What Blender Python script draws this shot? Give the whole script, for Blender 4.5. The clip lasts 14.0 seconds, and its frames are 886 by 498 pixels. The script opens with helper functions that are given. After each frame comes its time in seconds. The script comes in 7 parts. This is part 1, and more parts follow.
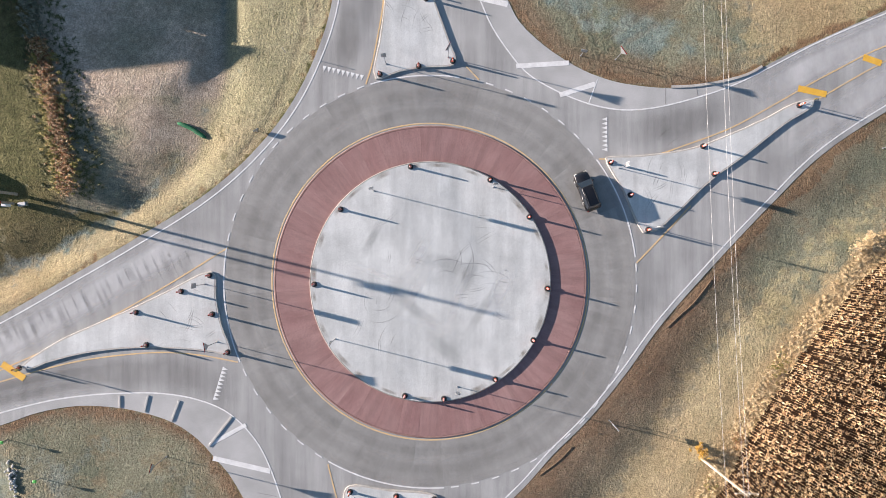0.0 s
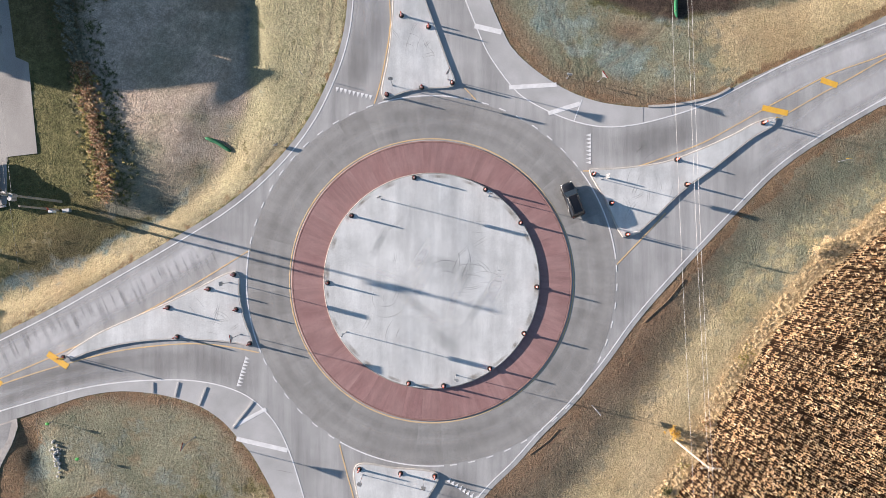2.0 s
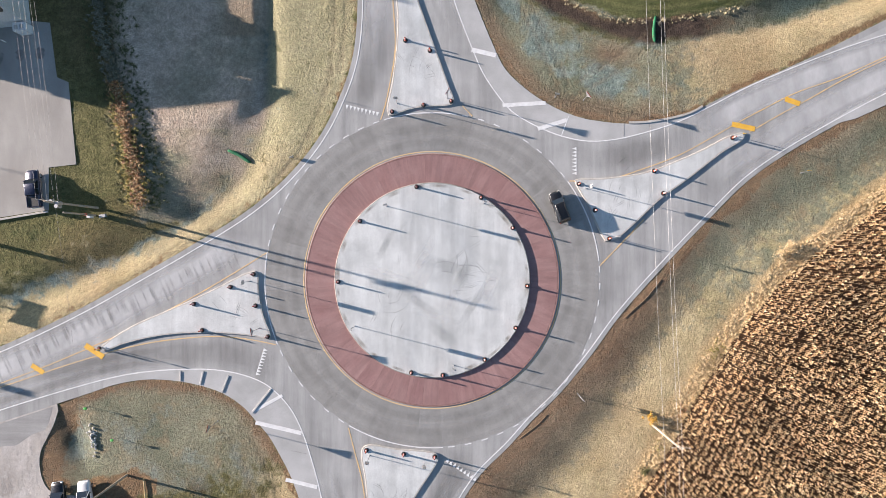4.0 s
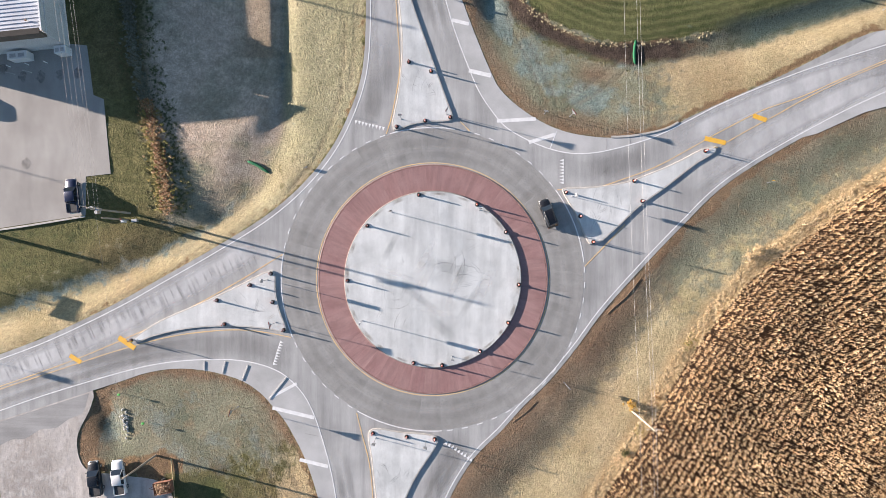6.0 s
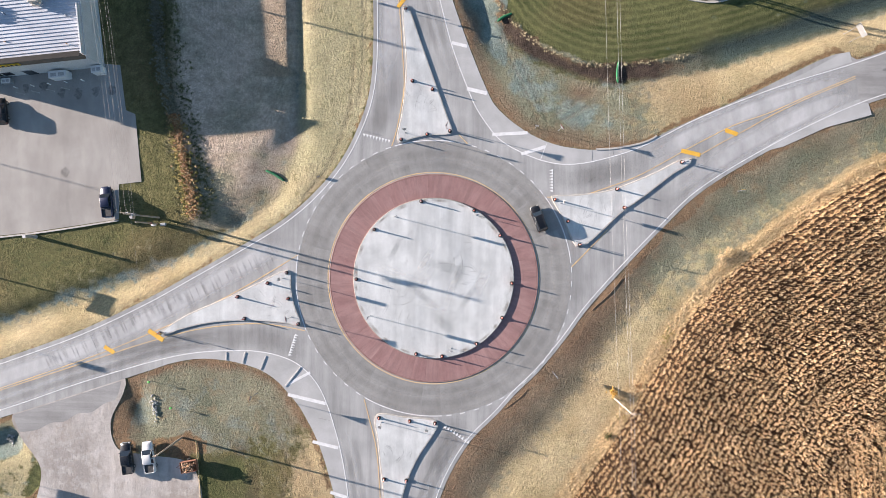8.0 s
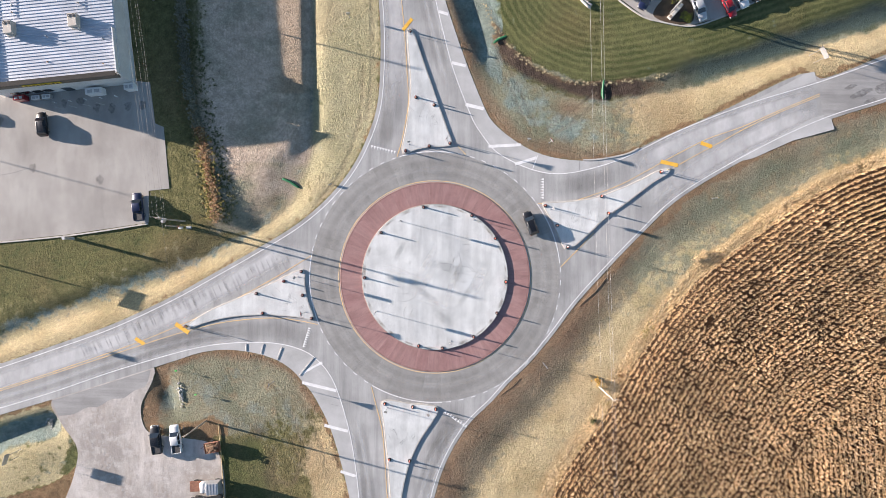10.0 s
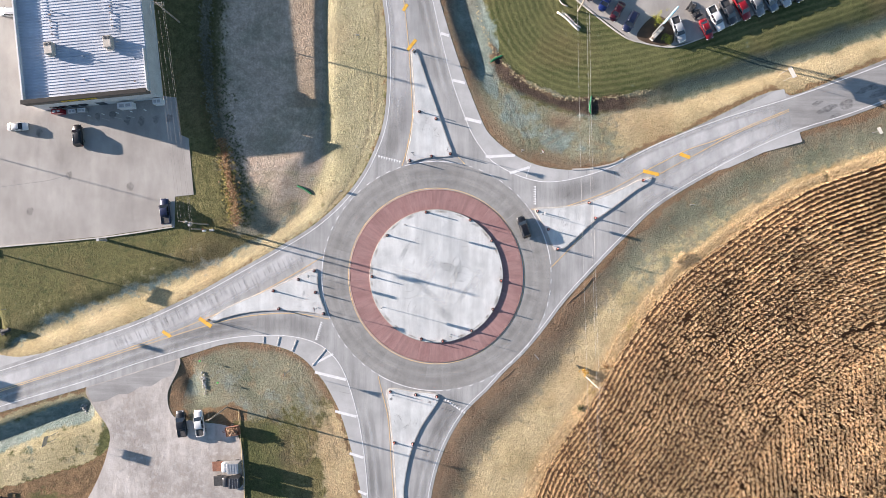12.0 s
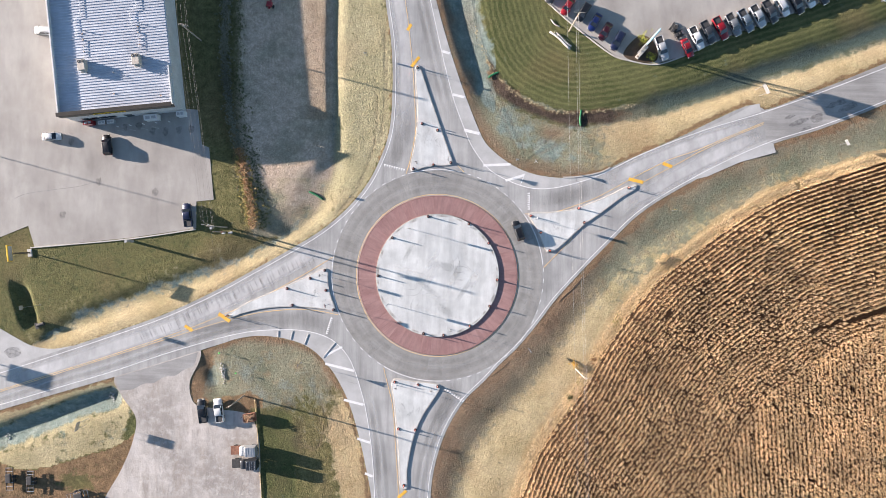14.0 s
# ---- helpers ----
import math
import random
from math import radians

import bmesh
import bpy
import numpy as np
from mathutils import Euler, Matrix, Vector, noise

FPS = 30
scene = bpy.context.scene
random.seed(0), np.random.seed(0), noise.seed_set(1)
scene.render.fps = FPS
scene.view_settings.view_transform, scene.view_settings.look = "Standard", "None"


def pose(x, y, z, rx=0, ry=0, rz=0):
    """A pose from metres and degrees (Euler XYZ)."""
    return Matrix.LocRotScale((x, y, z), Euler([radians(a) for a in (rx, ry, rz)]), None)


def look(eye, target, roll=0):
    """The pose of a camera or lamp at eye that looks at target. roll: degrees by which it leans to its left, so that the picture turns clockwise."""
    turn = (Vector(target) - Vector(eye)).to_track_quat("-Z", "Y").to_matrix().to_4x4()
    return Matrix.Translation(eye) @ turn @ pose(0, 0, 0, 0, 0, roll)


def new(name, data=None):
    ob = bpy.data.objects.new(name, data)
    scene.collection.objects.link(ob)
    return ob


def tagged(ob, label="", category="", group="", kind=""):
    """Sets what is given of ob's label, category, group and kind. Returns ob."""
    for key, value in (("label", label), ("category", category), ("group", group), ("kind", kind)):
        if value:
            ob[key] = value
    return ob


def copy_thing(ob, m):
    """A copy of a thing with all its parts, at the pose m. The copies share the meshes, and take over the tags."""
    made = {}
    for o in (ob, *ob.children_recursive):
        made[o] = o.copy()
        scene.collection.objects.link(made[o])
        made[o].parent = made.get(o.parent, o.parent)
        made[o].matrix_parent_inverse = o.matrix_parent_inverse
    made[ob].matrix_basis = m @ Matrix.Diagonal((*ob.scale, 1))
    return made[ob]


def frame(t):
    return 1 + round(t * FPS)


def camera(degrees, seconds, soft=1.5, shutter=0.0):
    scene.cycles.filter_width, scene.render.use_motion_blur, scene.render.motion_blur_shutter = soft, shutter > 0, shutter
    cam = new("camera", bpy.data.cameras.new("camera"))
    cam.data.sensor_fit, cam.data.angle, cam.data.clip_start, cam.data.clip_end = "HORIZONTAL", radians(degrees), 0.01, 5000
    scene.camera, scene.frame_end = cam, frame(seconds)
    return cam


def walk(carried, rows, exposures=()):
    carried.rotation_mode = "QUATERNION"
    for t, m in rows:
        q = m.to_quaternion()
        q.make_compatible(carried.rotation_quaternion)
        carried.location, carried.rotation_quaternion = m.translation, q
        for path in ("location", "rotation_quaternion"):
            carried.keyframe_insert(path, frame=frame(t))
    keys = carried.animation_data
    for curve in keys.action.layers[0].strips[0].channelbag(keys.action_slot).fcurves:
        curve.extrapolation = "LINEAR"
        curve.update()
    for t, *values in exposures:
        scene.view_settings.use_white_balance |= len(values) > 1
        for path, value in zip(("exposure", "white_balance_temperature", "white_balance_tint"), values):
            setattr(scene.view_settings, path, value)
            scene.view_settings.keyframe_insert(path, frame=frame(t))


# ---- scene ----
# ---------------------------------------------------------------- camera
cam = camera(72, 14.0, 0.75)
PATH = [
    (0.0, 1.39, 4.19, 77.09, -0.04, -0.17, -0.36),
    (1.0, 1.44, 4.28, 81.48, 0.01, -0.11, -0.31),
    (2.0, 1.53, 4.40, 85.91, 0.05, -0.05, -0.25),
    (3.0, 1.65, 4.54, 90.42, 0.08, 0.01, -0.20),
    (4.25, 1.82, 4.74, 96.24, 0.09, 0.08, -0.12),
    (5.5, 1.99, 4.97, 102.31, 0.08, 0.14, -0.05),
    (6.5, 2.11, 5.18, 107.39, 0.06, 0.19, 0.02),
    (7.5, 2.23, 5.43, 112.69, 0.01, 0.24, 0.08),
    (8.5, 2.32, 5.70, 118.19, -0.04, 0.29, 0.15),
    (9.5, 2.39, 6.02, 123.90, -0.12, 0.33, 0.22),
    (10.5, 2.45, 6.39, 129.76, -0.20, 0.37, 0.29),
    (11.5, 2.49, 6.82, 135.72, -0.30, 0.41, 0.36),
    (12.5, 2.53, 7.31, 141.67, -0.42, 0.45, 0.44),
    (13.25, 2.56, 7.74, 146.06, -0.52, 0.47, 0.50),
    (14.0, 2.59, 8.22, 150.31, -0.63, 0.50, 0.56),
]
walk(cam, [(t, pose(x, y, z, a, b, c)) for t, x, y, z, a, b, c in PATH], [(0.0, 1.52, 6500, 13.5), (5.0, 1.66, 6500, 13.5), (10.0, 1.78, 6500, 13.5), (14.0, 1.84, 6500, 13.5)])

# ---------------------------------------------------------------- daylight
SUN_UP, SUN_TURN = 11.0, 14.5
sun_dir = Vector((-math.cos(radians(SUN_TURN)) * math.cos(radians(SUN_UP)),
                  math.sin(radians(SUN_TURN)) * math.cos(radians(SUN_UP)), math.sin(radians(SUN_UP))))
world = bpy.data.worlds.new("sky")
scene.world = world
world.use_nodes = True
wn = world.node_tree.nodes
sky = wn.new("ShaderNodeTexSky")
sky.sky_type, sky.sun_disc = "NISHITA", False
sky.ozone_density, sky.dust_density, sky.air_density = 2.2, 0.5, 1.0
sky.sun_elevation, sky.sun_rotation = radians(SUN_UP), radians(360 - 75.5)
world.node_tree.links.new(sky.outputs[0], wn["Background"].inputs[0])
wn["Background"].inputs[1].default_value = 0.062
lamp = bpy.data.lights.new("sun", "SUN")
lamp.energy, lamp.angle, lamp.color = 5.0, radians(0.53), (1.0, 0.88, 0.79)
sun = new("sun", lamp)
sun.matrix_world = look(sun_dir * 200, (0, 0, 0))


# ---------------------------------------------------------------- materials
def nodes_of(name):
    m = bpy.data.materials.new(name)
    m.use_nodes = True
    nt = m.node_tree
    return m, nt, nt.nodes["Principled BSDF"]


def add(nt, kind, **values):
    n = nt.nodes.new(kind)
    for k, v in values.items():
        n.inputs[k].default_value = v
    return n


def mixer(nt, fac, a, b, blend="MIX"):
    n = nt.nodes.new("ShaderNodeMix")
    n.data_type, n.blend_type = "RGBA", blend
    for i, v in ((0, fac), (6, a), (7, b)):
        if isinstance(v, (int, float)):
            n.inputs[i].default_value = v
        elif isinstance(v, tuple):
            n.inputs[i].default_value = (*v[:3], 1)
        else:
            nt.links.new(v, n.inputs[i])
    return n.outputs[2]


def noisy(nt, scale, detail=6.0, rough=0.6, stretch=(1, 1, 1), turn=0.0, own=False):
    tc = nt.nodes.new("ShaderNodeTexCoord")
    mp = nt.nodes.new("ShaderNodeMapping")
    mp.inputs["Scale"].default_value = stretch
    mp.inputs["Rotation"].default_value = (0, 0, radians(turn))
    nt.links.new(tc.outputs["Object"], mp.inputs[0])
    n = add(nt, "ShaderNodeTexNoise", Scale=scale, Detail=detail, Roughness=rough)
    nt.links.new(mp.outputs[0], n.inputs["Vector"])
    if own:  # every piece has its own stretch of the pattern
        n.noise_dimensions = "4D"
        oi = nt.nodes.new("ShaderNodeObjectInfo")
        nt.links.new(span(nt, oi.outputs["Random"], 0, 1, 0, 60), n.inputs["W"])
    return n.outputs[0]


def span(nt, value, lo, hi, out_lo=0.0, out_hi=1.0):
    n = nt.nodes.new("ShaderNodeMapRange")
    nt.links.new(value, n.inputs[0])
    for i, v in enumerate((lo, hi, out_lo, out_hi)):
        n.inputs[i + 1].default_value = v
    return n.outputs[0]


def bumped(nt, bsdf, height, strength, distance):
    b = nt.nodes.new("ShaderNodeBump")
    b.inputs["Strength"].default_value, b.inputs["Distance"].default_value = strength, distance
    nt.links.new(height, b.inputs["Height"])
    nt.links.new(b.outputs[0], bsdf.inputs["Normal"])


def surface(name, a, b, scale=0.3, fine=6.0, rough=0.85, bump=0.25, depth=0.02, metal=0.0, vary=0.0, speckle=0.25, streak=None):
    """Two tones mixed by a broad noise, a finer grain over them, and relief."""
    m, nt, bsdf = nodes_of(name)
    col = mixer(nt, span(nt, noisy(nt, scale, own=vary > 0), 0.35, 0.65), a, b)
    grain = noisy(nt, fine, 3.0, 0.55, own=vary > 0)
    tone = span(nt, grain, 0.3, 0.7, 1 - speckle, 1 + speckle)
    if streak:
        size, stretch, turn, depth_s = streak
        s = span(nt, noisy(nt, size, 5.0, 0.65, stretch, turn, vary > 0), 0.35, 0.7, 1 + depth_s * 0.5, 1 - depth_s)
        mm = nt.nodes.new("ShaderNodeMath")
        mm.operation = "MULTIPLY"
        nt.links.new(tone, mm.inputs[0])
        nt.links.new(s, mm.inputs[1])
        tone = mm.outputs[0]
    if vary:
        oi = nt.nodes.new("ShaderNodeObjectInfo")
        mm = nt.nodes.new("ShaderNodeMath")
        mm.operation = "MULTIPLY"
        nt.links.new(tone, mm.inputs[0])
        nt.links.new(span(nt, oi.outputs["Random"], 0, 1, 1 - vary, 1 + vary), mm.inputs[1])
        tone = mm.outputs[0]
    vm = nt.nodes.new("ShaderNodeVectorMath")
    vm.operation = "SCALE"
    nt.links.new(col, vm.inputs[0])
    nt.links.new(tone, vm.inputs["Scale"])
    nt.links.new(vm.outputs[0], bsdf.inputs["Base Color"])
    bsdf.inputs["Roughness"].default_value, bsdf.inputs["Metallic"].default_value = rough, metal
    if bump:
        bumped(nt, bsdf, grain, bump, depth)
    return m


def paint(name, c, rough=0.35, metal=0.0, coat=0.0):
    return_m, nt, bsdf = nodes_of(name)
    d = tuple(v * 0.8 for v in c)
    nt.links.new(mixer(nt, noisy(nt, 3.0), d, c), bsdf.inputs["Base Color"])
    nt.links.new(span(nt, noisy(nt, 9.0), 0.3, 0.7, rough * 0.8, min(1, rough * 1.3)), bsdf.inputs["Roughness"])
    bsdf.inputs["Metallic"].default_value, bsdf.inputs["Coat Weight"].default_value = metal, coat
    return return_m


M = {}
M["ring"] = surface("ring_concrete", (0.245, 0.241, 0.228), (0.325, 0.320, 0.305), 0.25, 9, 0.8, 0.2, 0.01, vary=0.035, speckle=0.13, streak=(1.6, (0.16, 1, 1), 0, 0.10))
M["road"] = surface("road_concrete", (0.285, 0.285, 0.278), (0.43, 0.43, 0.42), 0.09, 9, 0.8, 0.2, 0.01, speckle=0.14, streak=(0.7, (1, 0.06, 1), -20, 0.24))
M["gore"] = surface("pale_concrete", (0.37, 0.37, 0.36), (0.48, 0.48, 0.472), 0.22, 9, 0.8, 0.2, 0.01, speckle=0.12)
M["island"] = surface("island_concrete", (0.49, 0.505, 0.495), (0.65, 0.665, 0.65), 0.22, 7, 0.75, 0.2, 0.01, speckle=0.09, streak=(0.5, (1, 0.10, 1), -14, 0.18))
M["red_joint"] = surface("red_joint_filler", (0.17, 0.085, 0.078), (0.22, 0.11, 0.10), 1.5, 10, 0.9, 0)
M["pale_joint"] = surface("pale_joint_filler", (0.43, 0.43, 0.42), (0.50, 0.50, 0.49), 1.5, 10, 0.9, 0)
M["apron"] = surface("red_concrete", (0.275, 0.150, 0.142), (0.350, 0.212, 0.198), 0.25, 8, 0.8, 0.25, 0.012, vary=0.03, speckle=0.16, streak=(1.3, (0.10, 1, 1), 0, 0.20))
M["red_kerb"] = surface("red_kerb_concrete", (0.25, 0.145, 0.125), (0.33, 0.205, 0.175), 0.8, 10, 0.8, 0.2, 0.01)
M["kerb"] = surface("kerb_concrete", (0.40, 0.375, 0.335), (0.52, 0.495, 0.455), 0.8, 10, 0.8, 0.2, 0.01)
M["joint"] = surface("joint_filler", (0.225, 0.222, 0.214), (0.29, 0.285, 0.275), 1.5, 10, 0.9, 0)
M["asphalt"] = surface("old_asphalt", (0.27, 0.265, 0.255), (0.36, 0.355, 0.345), 0.12, 14, 0.9, 0.3, 0.01, speckle=0.2, streak=(0.6, (0.08, 1, 1), 22, 0.25))
M["white"] = surface("white_marking", (0.66, 0.66, 0.65), (0.80, 0.80, 0.79), 1.4, 12, 0.7, 0, 0.003, speckle=0.06)
M["yellow"] = surface("yellow_marking", (0.52, 0.41, 0.27), (0.72, 0.49, 0.23), 0.5, 10, 0.7, 0, 0.005, speckle=0.15)
M["gold"] = surface("bright_yellow_marking", (0.70, 0.38, 0.04), (0.80, 0.47, 0.07), 0.9, 10, 0.7, 0.1, 0.003, speckle=0.10)
M["lot"] = surface("lot_concrete", (0.30, 0.28, 0.255), (0.40, 0.38, 0.35), 0.08, 7, 0.85, 0.2, 0.01, speckle=0.12, streak=(0.25, (1, 0.3, 1), 10, 0.18))


def rutted(name):
    m, nt, bsdf = nodes_of(name)
    broad, ruts, lumps, grit = noisy(nt, 0.07, 5, 0.6), noisy(nt, 0.45, 5, 0.6, (1, 0.2, 1), 35), noisy(nt, 0.4, 8, 0.78), noisy(nt, 9, 3, 0.6)
    col = mixer(nt, span(nt, broad, 0.40, 0.60), (0.34, 0.31, 0.28), (0.56, 0.52, 0.478))
    col = mixer(nt, span(nt, noisy(nt, 0.22, 6, 0.7, (1, 0.45, 1), 60), 0.52, 0.64, 0, 0.6), col, (0.33, 0.285, 0.245))
    col = mixer(nt, span(nt, ruts, 0.5, 0.66, 0, 0.55), col, (0.29, 0.255, 0.225))
    col = mixer(nt, span(nt, lumps, 0.48, 0.70, 0, 0.7), col, (0.66, 0.63, 0.60))
    col = mixer(nt, span(nt, grit, 0.3, 0.7, 0, 0.2), col, (0.28, 0.25, 0.225))
    nt.links.new(col, bsdf.inputs["Base Color"])
    bsdf.inputs["Roughness"].default_value = 0.95
    hh = mixer(nt, 0.45, noisy(nt, 1.2, 5, 0.65), ruts)
    hh = mixer(nt, 0.2, hh, grit)
    bumped(nt, bsdf, hh, 0.55, 0.26)
    return m


M["gravel"] = rutted("gravel")
M["rubber"] = surface("black_rubber", (0.02, 0.02, 0.02), (0.035, 0.035, 0.035), 3, 20, 0.8, 0.1)
M["orange"] = paint("orange_plastic", (0.62, 0.08, 0.035), 0.45)
M["reflector"] = paint("white_sheeting", (0.75, 0.75, 0.74), 0.4)
M["steel"] = surface("galvanised_steel", (0.36, 0.37, 0.38), (0.48, 0.49, 0.50), 2, 15, 0.5, 0.1, 0.004, metal=0.8)
M["sign_white"] = paint("white_sign", (0.78, 0.78, 0.77), 0.4)
M["sign_yellow"] = paint("yellow_sign", (0.80, 0.52, 0.03), 0.4)
M["sign_back"] = surface("bare_aluminium", (0.42, 0.43, 0.44), (0.50, 0.51, 0.52), 3, 20, 0.5, 0.05, 0.002, metal=0.7)
M["wood_pole"] = surface("weathered_pole", (0.30, 0.25, 0.19), (0.44, 0.38, 0.31), 2, 12, 0.9, 0.3, 0.01, streak=(3, (1, 1, 0.05), 0, 0.2))
M["dark_wire"] = surface("dull_wire", (0.10, 0.10, 0.10), (0.16, 0.16, 0.16), 1, 8, 0.6, 0)
M["wire"] = surface("aluminium_wire", (0.55, 0.54, 0.52), (0.66, 0.65, 0.63), 1, 8, 0.5, 0)
M["roof"] = surface("metal_roof", (0.44, 0.47, 0.52), (0.58, 0.61, 0.66), 0.25, 5, 0.45, 0.1, 0.01, metal=0.15, speckle=0.10, streak=(0.9, (0.12, 1, 1), 0, 0.14))
M["wall"] = surface("metal_wall", (0.52, 0.53, 0.53), (0.62, 0.63, 0.63), 0.4, 6, 0.55, 0.1, 0.01)
M["dark_wall"] = surface("brown_parapet", (0.10, 0.085, 0.07), (0.14, 0.12, 0.10), 0.5, 8, 0.7, 0.1)
M["dark_coping"] = surface("dark_coping", (0.020, 0.018, 0.016), (0.032, 0.029, 0.026), 0.6, 8, 0.9, 0.05)
M["isle_kerb"] = surface("island_kerb", (0.27, 0.255, 0.23), (0.37, 0.355, 0.33), 0.8, 10, 0.85, 0.2, 0.01)
M["green"] = surface("green_sock", (0.008, 0.10, 0.04), (0.015, 0.18, 0.07), 3, 12, 0.8, 0.5, 0.03)
M["rock"] = surface("pale_rock", (0.36, 0.355, 0.33), (0.52, 0.515, 0.49), 1.2, 8, 0.9, 0.5, 0.03, vary=0.18)
M["soil"] = surface("field_soil", (0.06, 0.04, 0.025), (0.11, 0.075, 0.05), 0.5, 5, 0.95, 0.6, 0.05)
M["timber"] = surface("cut_timber", (0.30, 0.17, 0.10), (0.50, 0.34, 0.22), 1.5, 9, 0.85, 0.3, 0.01, vary=0.25)
M["rust"] = surface("rusty_steel", (0.16, 0.07, 0.045), (0.28, 0.13, 0.08), 2, 12, 0.8, 0.2)
M["glass"] = paint("dark_car_glass", (0.015, 0.02, 0.028), 0.08, 0.0, 0.6)
M["chrome"] = surface("bright_trim", (0.6, 0.6, 0.6), (0.75, 0.75, 0.75), 3, 20, 0.25, 0, metal=0.9)
M["lens"] = paint("clear_lens", (0.75, 0.75, 0.72), 0.15)
M["tail"] = paint("red_lens", (0.35, 0.02, 0.02), 0.2)
M["bedliner"] = surface("bed_liner", (0.03, 0.03, 0.032), (0.06, 0.06, 0.06), 2, 14, 0.8, 0.2)


def leafy(name, tones, rough=0.8, patch=(0.8, 1.2)):
    m, nt, bsdf = nodes_of(name)
    g = nt.nodes.new("ShaderNodeNewGeometry")
    r = nt.nodes.new("ShaderNodeValToRGB")
    r.color_ramp.elements[0].color = (*tones[0], 1)
    r.color_ramp.elements[1].color = (*tones[-1], 1)
    for i, t in enumerate(tones[1:-1]):
        r.color_ramp.elements.new((i + 1) / (len(tones) - 1)).color = (*t, 1)
    nt.links.new(g.outputs["Random Per Island"], r.inputs[0])
    tone = span(nt, noisy(nt, 0.12), 0.35, 0.65, patch[0], patch[1])
    vm = nt.nodes.new("ShaderNodeVectorMath")
    vm.operation = "SCALE"
    nt.links.new(r.outputs[0], vm.inputs[0])
    nt.links.new(tone, vm.inputs["Scale"])
    nt.links.new(vm.outputs[0], bsdf.inputs["Base Color"])
    bsdf.inputs["Roughness"].default_value = rough
    return m


M["corn"] = leafy("dry_corn_leaves", [(0.24, 0.10, 0.035), (0.78, 0.53, 0.27), (0.95, 0.74, 0.45), (0.40, 0.20, 0.08), (0.88, 0.64, 0.35), (0.52, 0.30, 0.13), (0.95, 0.77, 0.50)], 0.8, (0.66, 1.22))
M["straw_tuft"] = leafy("straw_tufts", [(0.38, 0.30, 0.165), (0.52, 0.43, 0.26), (0.35, 0.315, 0.17), (0.57, 0.475, 0.30)])
M["seed_tuft"] = leafy("seeded_tufts", [(0.18, 0.19, 0.12), (0.27, 0.27, 0.185), (0.24, 0.19, 0.12), (0.30, 0.295, 0.21)])
M["grass_tuft"] = leafy("grass_tufts", [(0.10, 0.11, 0.04), (0.17, 0.165, 0.065), (0.22, 0.185, 0.09), (0.13, 0.135, 0.05)])
# greyed weed colours for the stretch in the building's shadow
M["shaded_weeds"] = leafy("shaded_weeds", [(0.10, 0.105, 0.065), (0.26, 0.25, 0.19), (0.15, 0.15, 0.09), (0.07, 0.075, 0.04), (0.33, 0.29, 0.22)])
M["weeds"] = leafy("dry_weeds", [(0.12, 0.05, 0.02), (0.42, 0.17, 0.06), (0.16, 0.17, 0.04), (0.58, 0.40, 0.22), (0.07, 0.05, 0.025), (0.34, 0.12, 0.05), (0.66, 0.50, 0.30)])
M["greens"] = leafy("rough_grass", [(0.06, 0.07, 0.02), (0.11, 0.11, 0.035), (0.16, 0.14, 0.06), (0.08, 0.09, 0.025)])
M["straw"] = leafy("straw_fringe", [(0.60, 0.45, 0.25), (0.80, 0.63, 0.38), (0.50, 0.36, 0.18), (0.86, 0.71, 0.46)])
M["weeds_green"] = leafy("yellowing_weeds", [(0.24, 0.23, 0.05), (0.38, 0.29, 0.08), (0.13, 0.15, 0.035), (0.46, 0.31, 0.10)])
M["bush"] = leafy("yellow_green_shrub", [(0.30, 0.33, 0.03), (0.46, 0.46, 0.05), (0.20, 0.25, 0.03)])
M["gold_bush"] = leafy("golden_shrub", [(0.50, 0.27, 0.03), (0.60, 0.36, 0.06), (0.36, 0.20, 0.03)])


